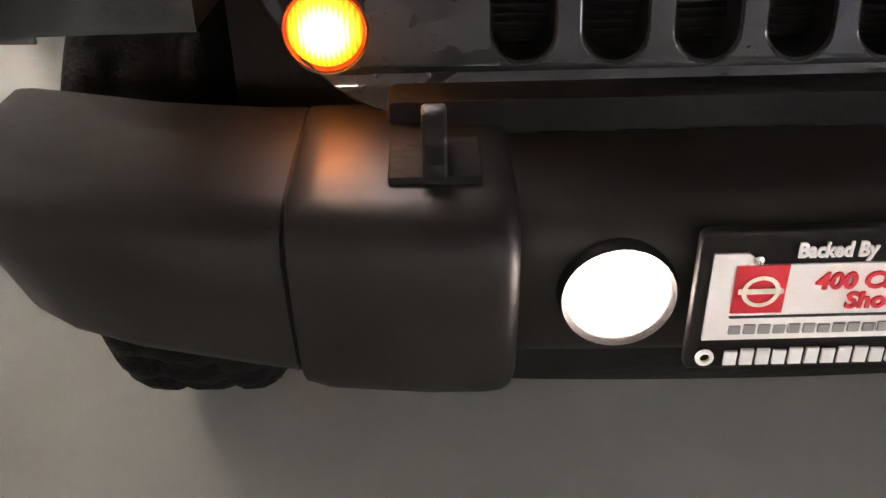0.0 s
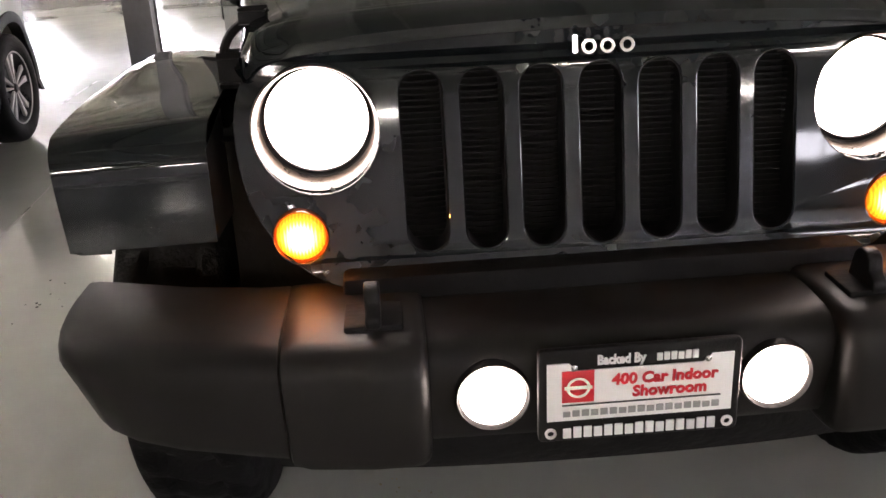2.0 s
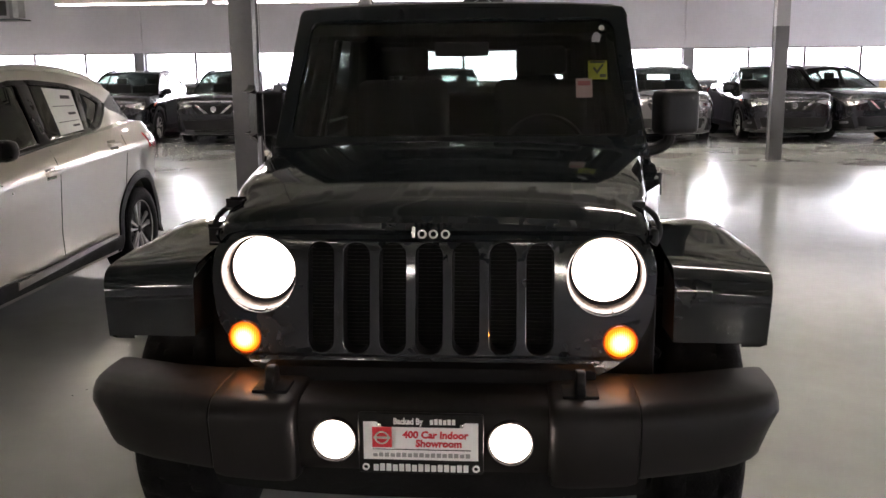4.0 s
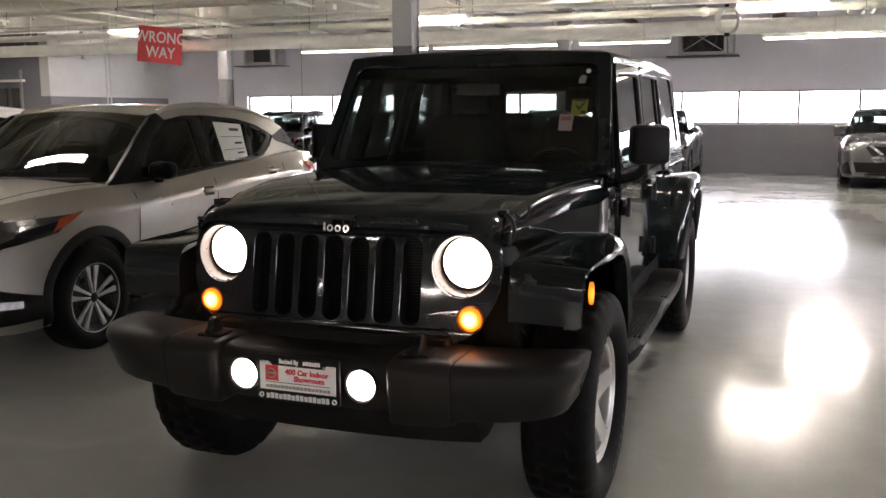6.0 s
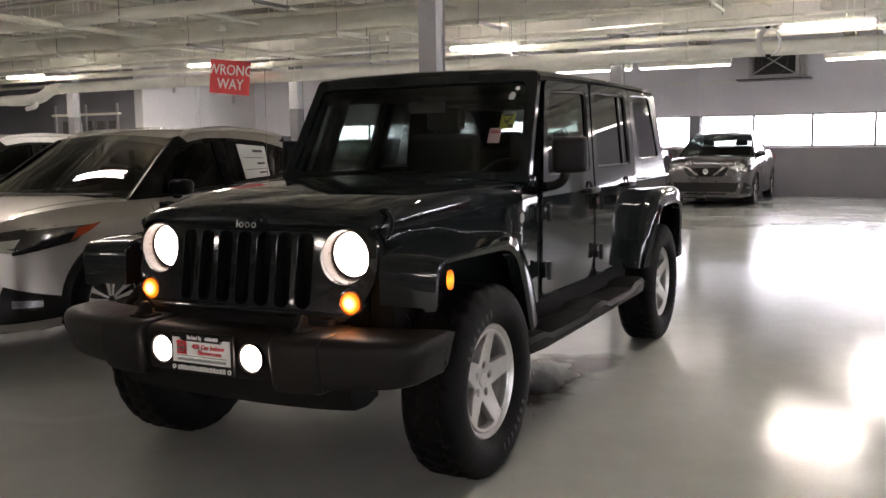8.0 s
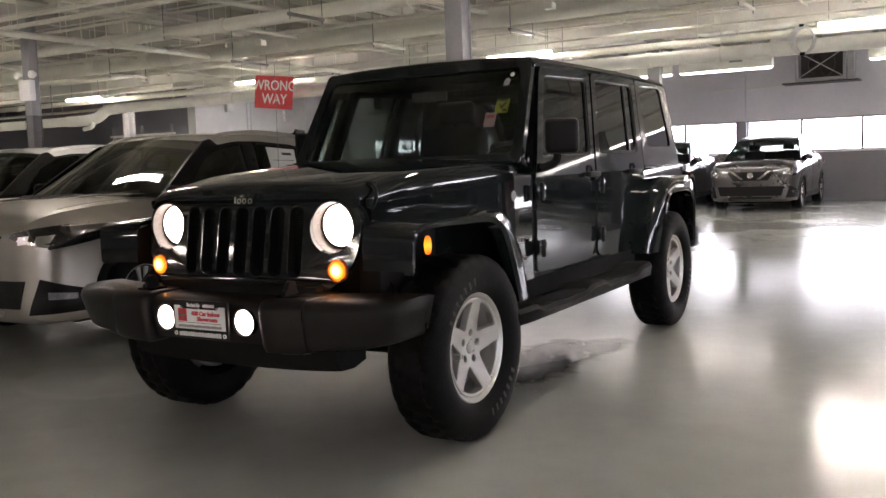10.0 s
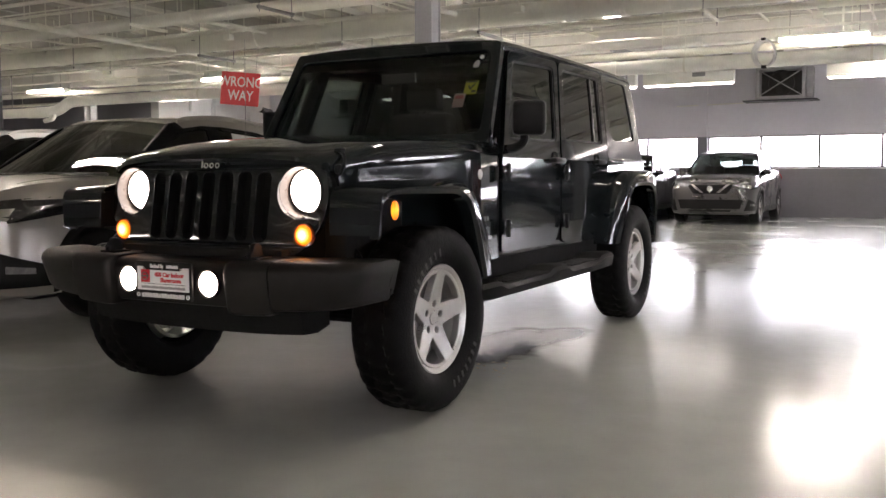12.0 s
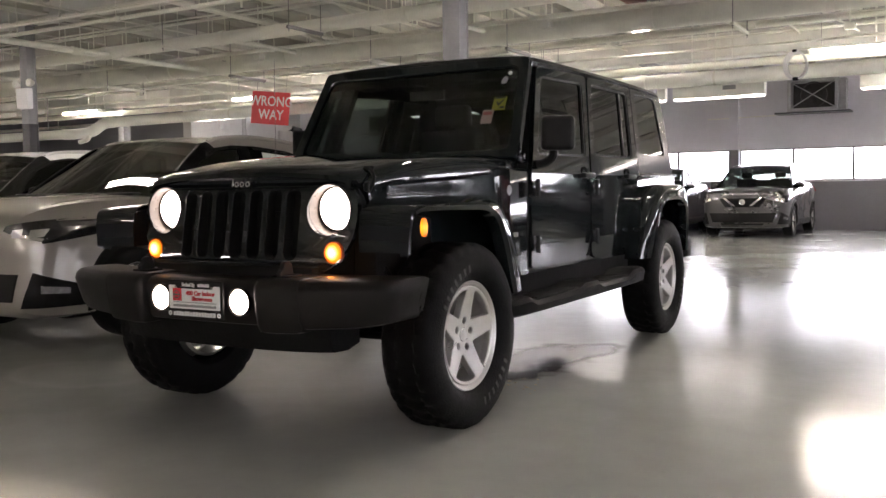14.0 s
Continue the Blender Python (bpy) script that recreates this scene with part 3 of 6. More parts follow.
def pipe(pts, r, label=PIPE_LABEL, material="pipe", hang=2.4, n=12, name="ceiling_pipe", couple=3.0):
    p = thing(name, label, "pipe", group="ceiling pipes")
    part("pipe_run", tube(pts, r, n), material, p)
    a, b = Vector(pts[0]), Vector(pts[-1])
    L = (b - a).length
    d = (b - a).normalized()
    if len(pts) == 2 and hang:
        for k in range(1, int(L / hang)):
            q = a + d * (k * hang + 0.37 * math.sin(k * 2.1))
            bm = tube([q + Vector((0, 0, r)), (q.x, q.y, DECK)], 0.008, 5)
            join(bm, lathe([(r + 0.003, -0.015), (r + 0.009, -0.015), (r + 0.009, 0.015), (r + 0.003, 0.015)], 12, "x" if abs(d.x) > 0.5 else "y", closed=True), Matrix.Translation(q))
            part("hanger", bm, "pipe", p)
    if len(pts) == 2 and couple:
        for k in range(1, int(L / couple)):
            q = a + d * (k * couple + 0.5 * math.sin(k * 1.3))
            bm = lathe([(r, -0.05), (r + 0.012, -0.045), (r + 0.014, 0), (r + 0.012, 0.045), (r, 0.05)], 14, "x" if abs(d.x) > 0.5 else "y")
            bmesh.ops.transform(bm, matrix=Matrix.Translation(q), verts=bm.verts)
            part("coupling", bm, material, p)
    return p


# thick wrapped main along the windows, dropping at its west end
main = pipe([(-13.2, 10.0, 2.62), (EAST, 10.0, 2.62)], 0.102, "thick white wrapped main pipe with couplings", "pipe_wrap", 3.1, 20, "main_pipe", 4.0)
part("elbow", tube(spline([(-13.15, 10.0, 2.62), (-13.45, 9.98, 2.60), (-13.7, 9.9, 2.45), (-14.0, 9.75, 2.40), (-14.4, 9.7, 2.40)], 5), 0.115, 16), "pipe_wrap", main)
part("west_run", tube([(-14.4, 9.7, 2.40), (-28, 9.7, 2.44)], 0.10, 16), "pipe_wrap", main)
part("drain_stub", tube(spline([(-13.75, 9.85, 2.40), (-13.75, 9.8, 2.27), (-13.95, 9.75, 2.22)], 4), 0.05, 10), "pipe_wrap", main)
for x in (-14.9, -17.0, -19.4):
    part("hanger", tube([(x, 9.7, 2.5), (x, 9.7, DECK)], 0.010, 6), "steel", main)

pipe([(WEST, 8.35, 3.28), (EAST, 8.35, 3.28)], 0.17, "wide off-white round duct under the ceiling", "pipe", 3.3, 20, "round_duct", 2.6)
pipe([(WEST, 7.3, 3.22), (EAST, 7.3, 3.22)], 0.03)
pipe([(WEST, 9.1, 3.16), (EAST, 9.1, 3.16)], 0.035)
pipe([(WEST, 6.25, 3.24), (EAST, 6.25, 3.24)], 0.09, n=14)
pipe([(WEST, 4.42, 3.22), (EAST, 4.42, 3.22)], 0.022)
pipe([(WEST, 3.0, 3.42), (EAST, 3.0, 3.42)], 0.04)
pipe([(WEST, 2.86, 3.46), (EAST, 2.86, 3.46)], 0.018, hang=0)
pipe([(WEST, 11.35, 2.98), (EAST, 11.35, 2.98)], 0.06)
pipe([(WEST, 13.9, 3.05), (EAST, 13.9, 3.05)], 0.04)
pipe([(-8.7, -6, 3.18), (-8.7, 13.5, 3.18)], 0.045)
pipe([(-11.9, -6, 3.34), (-11.9, 17.5, 3.34)], 0.035)
pipe([(-5.6, 0.5, 3.36), (-5.6, 19.5, 3.36)], 0.035)
pipe([(2.9, -4, 3.40), (2.9, 19.5, 3.40)], 0.035)
pipe([(6.3, -4, 3.40), (6.3, 19.5, 3.40)], 0.035)
for y, z, rad in ((3.9, 3.55, 0.016), (5.0, 3.40, 0.014), (5.85, 3.42, 0.02), (6.7, 3.33, 0.016), (7.05, 3.46, 0.014), (9.55, 3.28, 0.016), (10.4, 3.10, 0.02), (12.0, 3.05, 0.016), (2.2, 3.55, 0.016)):
    pipe([(WEST, y, z), (EAST, y, z)], rad, "thin off-white conduit clipped under the ceiling", hang=2.9, n=8, name="conduit", couple=0)
for x, a, b, z, rad in ((-10.4, -2, 12, 3.30, 0.02), (-7.3, 2.5, 15, 3.42, 0.016), (-4.1, 3.5, 12.2, 3.38, 0.02), (-3.85, 3.5, 12.2, 3.38, 0.014), (-2.6, 5.6, 19, 3.50, 0.02), (0.35, 5.6, 12, 3.46, 0.018), (1.9, 4, 19.5, 3.34, 0.016), (4.9, 3, 19.5, 3.36, 0.018)):
    pipe([(x, a, z), (x, b, z)], rad, "thin off-white conduit clipped under the ceiling", hang=3.1, n=8, name="conduit", couple=0)
for x, y in ((-6.4, 6.25), (-3.3, 6.25), (-9.9, 8.35), (-0.4, 8.35), (-12.4, 6.25), (1.9, 8.35)):
    z = 3.24 if y < 7 else 3.3
    pipe([(x, y, z), (x + 0.55, y + 0.9, z - 0.14)], 0.03, "short off-white branch pipe under the ceiling", hang=0, couple=0, name="branch_pipe")
for x, y, z in ((-4.4, 4.42, 3.2), (-7.4, 7.3, 3.2), (0.9, 7.3, 3.2), (-10.6, 9.1, 3.14), (-1.6, 9.1, 3.14), (2.2, 11.35, 2.93), (-6.8, 11.35, 2.93), (-3.1, 4.42, 3.2)):
    s = thing("sprinkler", "small upright pendant sprinkler head on a pipe", "sprinkler", pose(x, y, z), "sprinkler heads")
    part("stem", tube([(0, 0, 0), (0, 0, -0.07)], 0.014, 8), "pipe", s)
    part("deflector", lathe([(0.001, -0.075), (0.03, -0.075), (0.03, -0.08), (0.001, -0.08)], 14, "z"), "steel", s)
solid("diagonal_brace", thick(grid([[(-6.35, 7.0, 3.60), (-6.27, 7.0, 3.60)], [(-6.0, 7.9, 3.36), (-5.92, 7.9, 3.36)]]), 0.03), "beam", "short white diagonal brace under the ceiling", "brace", "ceiling braces")
solid("diagonal_brace", thick(grid([[(0.15, 9.2, 3.55), (0.22, 9.2, 3.55)], [(0.45, 9.9, 3.30), (0.52, 9.9, 3.30)]]), 0.03), "beam", "short white diagonal brace under the ceiling", "brace", "ceiling braces")
for k, (x, y, z, w) in enumerate(((-10.9, 8.4, 3.02, 0.9), (-8.0, 8.5, 3.02, 0.9), (-5.1, 8.4, 3.02, 0.9), (-2.9, 8.5, 3.02, 0.8), (0.2, 8.4, 3.02, 0.9), (3.4, 8.5, 3.02, 0.9), (-7.0, 6.0, 3.10, 0.7), (-4.6, 5.8, 3.10, 0.7), (-12.2, 6.1, 3.10, 0.7), (-0.2, 6.0, 3.10, 0.7), (2.4, 11.2, 2.88, 0.7), (-3.6, 11.3, 2.88, 0.7), (-6.3, 11.2, 2.88, 0.7))):
    tr = thing("trapeze_hanger", "steel strut hung on two threaded rods under pipes", "pipe hanger", pose(x, y, z), "trapeze hangers")
    part("strut", box((-0.02, -w / 2, -0.02), (0.02, w / 2, 0.02), 0.003), "steel" if k % 2 else "pipe", tr)
    for sy in (-1, 1):
        part("rod", tube([(0, sy * w * 0.46, -0.06), (0, sy * w * 0.46, DECK - z)], 0.006, 5), "steel", tr)
        part("nut", lathe([(0.001, -0.028), (0.014, -0.028), (0.014, -0.016), (0.001, -0.016)], 6, "z"), "steel", tr).location = (0, sy * w * 0.46, 0)
rng_c = random.Random(11)
for k in range(12):
    y = 2.6 + k * 0.93 + rng_c.uniform(-0.2, 0.2)
    z = rng_c.choice((3.52, 3.58, 3.48, 3.30))
    xa, xb = WEST + rng_c.uniform(8, 17), rng_c.uniform(1, EAST - 1)
    xm, dy = rng_c.uniform(xa + 3, xb - 3), rng_c.choice((-0.24, 0.18, 0.3))
    pipe([(xa, y, z), (xm, y, z), (xm + 0.12, y + dy, z), (xb, y + dy, z)], rng_c.choice((0.011, 0.014, 0.018)), "thin off-white conduit with a jog, clipped under the ceiling", hang=0, n=6, name="conduit", couple=0)
for k in range(11):
    x, y = -11.5 + k * 1.25 + rng_c.uniform(-0.4, 0.4), rng_c.choice((3.4, 4.9, 5.7, 7.7, 9.4, 10.6))
    L, turn = rng_c.uniform(0.5, 1.1), rng_c.choice((35, 60, -40, 80))
    dx, dy = L * math.cos(radians(turn)), L * math.sin(radians(turn))
    pipe([(x - dx * 1.9, y - dy * 1.9, DECK), (x + dx, y + dy, 3.34)], 0.018, "short slanting off-white stay under the ceiling", hang=0, n=6, name="stay_rod", couple=0)
for x, y, z in ((-9.3, 4.3, 3.1), (-6.6, 7.2, 3.1), (-4.9, 9.0, 3.02), (-1.9, 7.2, 3.1), (1.4, 9.0, 3.02), (2.6, 7.2, 3.1), (-11.2, 9.0, 3.02), (-3.3, 4.3, 3.1)):
    jb = thing("junction_box", "small off-white square electrical box under the ceiling", "junction box", pose(x, y, z), "ceiling boxes")
    part("case", box((-0.06, -0.06, -0.04), (0.06, 0.06, 0.04), 0.006), "pipe", jb)
    part("drop_conduit", tube([(0, 0, 0.04), (0, 0, DECK - z)], 0.010, 6), "pipe", jb)
solid("cable_tray", box((-0.88, 7.72, 3.43), (EAST, 8.10, 3.50), 0.01), "col_dark", "dark cable tray under the deck", "tray")
solid("ceiling_beam_stub", box((-1.16, 7.74, 3.42), (-0.885, 8.08, 3.51), 0.01), "rust", "short red oxide steel stub under the deck", "beam")

# sawn joint round the foot of the near column
for a, b in (((-2.76, 4.95), (-2.76, 5.85)), ((-2.76, 5.85), (-1.64, 5.85)), ((-1.64, 5.85), (-1.64, 4.95)), ((-1.64, 4.95), (-2.76, 4.95))):
    lo, hi = (min(a[0], b[0]) - 0.007, min(a[1], b[1]) - 0.007), (max(a[0], b[0]) + 0.007, max(a[1], b[1]) + 0.007)
    solid("floor_joint", box((lo[0], lo[1], -0.002), (hi[0], hi[1], 0.0012)), "stain", "dark filled joint in the concrete round a column", "joint", "floor joints", "structure", smooth=0)

# coil of white hose over the main pipe
coil = thing("hose_coil", "coil of white hose tied to the main pipe", "hose", pose(0.62, 9.86, 2.70))
for k in range(4):
    a = [(0.145 * math.cos(t) * (1 - 0.04 * k) + 0.014 * k, -0.014 * k, 0.19 * math.sin(t) * (1 - 0.03 * k) - 0.006 * k) for t in [2 * math.pi * i / 36 for i in range(37)]]
    part("hose_loop", tube(a, 0.013, 8, cap=False), "white_paint", coil)
part("tie", box((-0.02, -0.06, -0.215), (0.05, 0.02, -0.17), 0.008), "plastic", coil)
part("tie", box((-0.03, -0.06, 0.17), (0.03, 0.02, 0.205), 0.008), "plastic", coil)


def batten(x, y, z, L=1.22, group="fluorescent battens", turn=0):
    b = thing("fluorescent_light", "white fluorescent batten with two lit tubes, hung from the deck", "ceiling light", pose(x, y, z, 0, 0, turn), group)
    part("housing", box((-L / 2, -0.055, 0.024), (L / 2, 0.055, 0.062), 0.008), "pipe_wrap", b)
    for s in (-1, 1):
        part("tube_lamp", tube([(-L / 2 + 0.02, s * 0.036, 0.0), (L / 2 - 0.02, s * 0.036, 0.0)], 0.017, 10), "tube_on", b, "lit fluorescent tube")
        part("end_cap", box((s * L / 2 - 0.02, -0.07, -0.02), (s * L / 2 + 0.02, 0.07, 0.035), 0.005), "pipe_wrap", b)
        part("hanger_rod", tube([(s * L * 0.38, 0, 0.06), (s * L * 0.38, 0, DECK - z)], 0.004, 5), "steel", b)


for y, z, xs in ((-10.0, 2.98, (-21.0, -15.0, -9.7, -3.8, 1.35, 7.0)), (2.08, 3.35, (-21.0, -15.6, -10.2, -4.7, 1.55, 8.0)), (10.75, 2.98, (-21.0, -15.1, -9.8, -4.0, 1.3, 7.0))):
    for x in xs:
        batten(x, y, z)
for x in (-9.0, -2.8, 3.9, 9.4):
    batten(x, -17.6, 2.98)
# short unseen batten, added behind the duct to put a streak on the floor
batten(-1.6, 10.2, 3.45, 0.4)
batten(2.3, 14.0, 2.98)
batten(-14.2, 14.0, 2.98)


def valance(x0, x1, z=2.80):
    v = thing("valance_box", "long white hanging box with a glowing lower edge", "ceiling light", pose(0, 15.0, z), "long valance lights")
    part("box_housing", box((x0, -0.10, 0.03), (x1, 0.10, 0.34), 0.01), "pipe_wrap", v)
    # the box's bright lower edge is put in as an emitting strip
    part("bright_edge", box((x0 + 0.03, -0.085, 0.005), (x1 - 0.03, 0.085, 0.032), 0.004), "edge_on", v, "glowing lower strip")
    part("vent_grille", box(((x0 + x1) / 2 + 0.1, -0.105, 0.16), ((x0 + x1) / 2 + 0.35, -0.098, 0.24)), "grey_ink", v)
    for x in (x0 + 0.4, x1 - 0.4):
        part("hanger_rod", tube([(x, 0, 0.33), (x, 0, DECK - z)], 0.006, 5), "steel", v)


for a, b in ((-8.75, -5.75), (-5.6, -2.66), (-2.5, -0.72), (0.95, 3.5), (3.9, 6.9), (7.1, 10.0)):
    valance(a, b)


def wall_fan(x0, x1, z0, z1, dark):
    """Boxed exhaust fan on a bracket high on the north wall."""
    f = thing("exhaust_fan", "grey boxed exhaust fan on the wall" if not dark else "grey wall unit with a black opening", "exhaust fan", pose(0, NORTH, 0), "wall fans")
    o = [(x0, z0), (x1, z0), (x1, z1), (x0, z1)]
    i = [(x0 + 0.07, z0 + 0.07), (x1 - 0.07, z0 + 0.07), (x1 - 0.07, z1 - 0.07), (x0 + 0.07, z1 - 0.07)]
    part("casing", plate([o, i], 0.5, 0.008, Matrix.Translation((0, -0.25, 0)) @ UPRIGHT_FRONT), "fan_metal", f, smooth=0)
    part("back_panel", box((x0 + 0.05, -0.06, z0 + 0.05), (x1 - 0.05, -0.03, z1 - 0.05)), "louvre", f)
    cx, cz, r = (x0 + x1) / 2, (z0 + z1) / 2, (z1 - z0) / 2 - 0.10
    if not dark:
        ring = lathe([(r, -0.42), (r + 0.03, -0.42), (r + 0.03, -0.30), (r, -0.30)], 32, "y", closed=True)
        bmesh.ops.transform(ring, matrix=Matrix.Translation((cx, 0, cz)), verts=ring.verts)
        part("fan_ring", ring, "louvre", f)
        for k in range(4):
            a = radians(45 + 90 * k)
            bl = box((0.03, -0.33, -0.07), (r - 0.01, -0.31, 0.07), 0.004)
            bmesh.ops.transform(bl, matrix=Matrix.Translation((cx, 0, cz)) @ Matrix.Rotation(a + 0.4, 4, "Y") @ Matrix.Rotation(0.35, 4, "X"), verts=bl.verts)
            part("blade", bl, "louvre", f)
        for s in (-1, 1):
            part("cross_stay", tube([(x0 + 0.08, -0.45, cz - s * (z1 - z0 - 0.16) / 2), (x1 - 0.08, -0.45, cz + s * (z1 - z0 - 0.16) / 2)], 0.014, 6), "fan_metal", f)
    part("bracket", box((x0 - 0.28, -0.58, z0 - 0.05), (x1 + 0.28, 0, z0 - 0.02)), "col_dark", f, "dark steel bracket shelf")
    part("motor_box", box((x1 + 0.01, -0.35, z0 + 0.02), (x1 + 0.16, -0.02, z1 - 0.02), 0.01), "fan_metal", f)


wall_fan(-1.10, 0.02, 2.84, 3.60, False)
wall_fan(-13.3, -12.35, 2.86, 3.42, True)
tagged(solid("wall_conduit", tube([(-3.1, 20.15, 2.78), (-1.45, 20.15, 2.80)], 0.012, 6), "pipe", "thin conduit on the wall", "conduit"))
for y, z in ((16.65, 3.1), (16.65, 3.75), (19.2, 2.88), (19.2, 3.75)):
    solid("junction_box", box((-16.3, y - 0.14, z - 0.17), (-16.18, y + 0.14, z + 0.17), 0.01), "wall_white", "white electrical box on the white wall", "junction box", "electrical boxes")
for y in (17.45, 17.6):
    solid("wall_conduit", tube([(-16.28, y, 0.4), (-16.28, y, DECK)], 0.02, 8), "wall_white", "white conduit on the white wall", "conduit", "wall conduits")
# small dark rack of panels in the shaded bay
rk = thing("panel_rack", "dark storage rack with upright panels in the shaded bay", "rack", pose(-18.1, 15.0, 0))
for x in (-1.2, 0, 1.2):
    part("upright", box((x - 0.03, -0.03, 0), (x + 0.03, 0.03, 2.6)), "col_grey", rk)
part("top_bar", box((-1.3, -0.05, 2.3), (1.3, 0.05, 2.36)), "pipe", rk)
for k in range(5):
    part("panel", box((-1.0 + k * 0.42, 0.05 + 0.03 * k, 0.05), (-0.72 + k * 0.42, 0.10 + 0.03 * k, 2.15), 0.01), "louvre", rk)

# electrical box with conduits and lamp heads on the west column
eb = thing("emergency_light", "white emergency light box with two lamp heads on the column", "emergency light", pose(-9.42, 5.30, 2.50))
part("case", box((-0.16, -0.10, -0.15), (0.10, 0, 0.15), 0.012), "white_plate", eb)
for x in (-0.16, 0.16):
    part("lamp_head", lathe([(0.01, -0.06), (0.055, -0.06), (0.06, -0.02), (0.03, 0.03), (0.001, 0.04)], 16, "y"), "pipe_wrap", eb).location = (x, -0.06, 0.22)


def wrong_way_sign():
    s = thing("hanging_sign", "red hanging sign with white capital letters, hung askew", "sign", pose(-8.2, 9.3, 2.585, 0, 6.0, 8))
    part("board", box((-0.395, -0.006, -0.29), (0.395, 0.006, 0.29), 0.002), "sign_red", s)
    for txt, z, x in (("WRONG", 0.115, 0.01), ("WAY", -0.125, 0.02)):
        t = lettering(txt, 0.25, 0.004, bold=0.003)
        bmesh.ops.transform(t, matrix=Matrix.Translation((x, -0.009, z)) @ UPRIGHT_FRONT @ Matrix.Diagonal((0.90, 1, 1, 1)), verts=t.verts)
        part("lettering", t, "white_ink", s, "white capital letters", 0)
    for x in (-0.3, 0.3):
        part("wire", tube([(x, 0, 0.29), (x * 1.05, 0, 1.3)], 0.003, 5), "steel", s)


wrong_way_sign()

# ---------------------------------------------------------------- the black off-road vehicle
def big_wheel():
    """Meshes of the five-spoke wheel; its axle is x, its face looks to +x."""
    n, bm = 120, bmesh.new()
    prof = [(0.226, 0.070), (0.238, 0.088), (0.252, 0.108), (0.285, 0.126), (0.32, 0.128), (0.352, 0.124), (0.380, 0.114), (0.396, 0.102), (0.404, 0.086),
            (0.4055, 0.06), (0.4055, 0.045), (0.4055, 0.02), (0.4055, -0.02), (0.4055, -0.045), (0.4055, -0.06), (0.404, -0.086), (0.396, -0.102), (0.380, -0.114), (0.32, -0.128), (0.25, -0.117), (0.226, -0.088)]
    rows = []
    for i, (r, h) in enumerate(prof):
        row = []
        for k in range(n):
            a = 2 * math.pi * k / n
            rr = r
            if 7 <= i <= 16 and (k + (i // 2)) % 4 == 0:
                rr -= 0.011
            if i in (10, 13):
                rr -= 0.009
            if 4 <= i <= 6 and k % 12 == 0:
                rr += 0.002
            row.append((h, rr * math.cos(a), rr * math.sin(a)))
        rows.append(row)
    tyre = mesh_of(grid(rows, bm, True), "tyre", 40)
    rim = lathe([(0.19, -0.11), (0.205, -0.10), (0.205, 0.0), (0.207, 0.03), (0.222, 0.055), (0.226, 0.072), (0.236, 0.082), (0.242, 0.088), (0.236, 0.094), (0.226, 0.090), (0.215, 0.074), (0.200, 0.060)], 64)
    rim = mesh_of(rim, "rim", 50)
    # spoke plate
    holes = []
    for k in range(5):
        mid = radians(90 + 36 + 72 * k)
        pts = []
        a1, a2 = mid - radians(36), mid + radians(36)
        for a, s in ((a1, 1), (a2, -1)):
            d, nrm = Vector((math.cos(a), math.sin(a))), Vector((-math.sin(a), math.cos(a))) * s
            inner, outer = d * 0.108 + nrm * 0.046, d * 0.196 + nrm * 0.036
            pts.append((inner, outer))
        (i1, o1), (i2, o2) = pts
        th1, th2 = math.atan2(o1.y, o1.x), math.atan2(o2.y, o2.x)
        if th2 < th1:
            th2 += 2 * math.pi
        arc = [(0.199 * math.cos(th1 + (th2 - th1) * j / 8), 0.199 * math.sin(th1 + (th2 - th1) * j / 8)) for j in range(9)]
        apex = Vector((math.cos(mid), math.sin(mid))) * 0.083
        holes.append(soften([tuple(i1)] + arc + [tuple(i2), tuple(apex)], 0.012, 3))
    lugs = [circle(0.063 * math.cos(radians(90 + 72 * k)), 0.063 * math.sin(radians(90 + 72 * k)), 0.0155, 16) for k in range(5)]
    spokes = plate([circle(0, 0, 0.216, 60)] + holes + lugs, 0.036, 0.005, UPRIGHT_SIDE)
    bmesh.ops.triangulate(spokes, faces=spokes.faces)
    for _ in range(3):
        long_edges = [e for e in spokes.edges if e.calc_length() > 0.022]
        bmesh.ops.subdivide_edges(spokes, edges=long_edges, cuts=1)
        bmesh.ops.triangulate(spokes, faces=spokes.faces)
    for v in spokes.verts:                                    # dished towards the hub
        rr = math.hypot(v.co.y, v.co.z)
        v.co.x += 0.034 + 0.034 * min(1, rr / 0.21) ** 1.5
    spokes = mesh_of(spokes, "spokes", 40)
    cap = mesh_of(lathe([(0.001, 0.060), (0.026, 0.058), (0.031, 0.052), (0.031, 0.035)], 24), "cap", 40)
    lug = mesh_of(lathe([(0.001, 0.046), (0.008, 0.045), (0.010, 0.04), (0.010, 0.02)], 6), "lug", 30)
    disc = mesh_of(lathe([(0.001, 0.012), (0.165, 0.012), (0.165, -0.012), (0.001, -0.012)], 40), "disc", 40)
    return dict(tyre=tyre, rim=rim, spokes=spokes, cap=cap, lug=lug, disc=disc)


BIG = big_wheel()


def raised_letters(parent):
    """Unreadable raised bars round the tyre's sidewall."""
    for a0 in (20, 200):
        bm = bmesh.new()
        for k in range(7):
            a = radians(a0 + k * 8)
            b = box((-0.0015, -0.008, -0.017), (0.0025, 0.008, 0.017))
            bmesh.ops.transform(b, matrix=Matrix.Rotation(a, 4, "X") @ Matrix.Translation((0.1255, 0, 0.302)), verts=b.verts)
            join(bm, b)
        part("raised_lettering", bm, "letter", parent, "pale worn raised bars on the sidewall", 0)


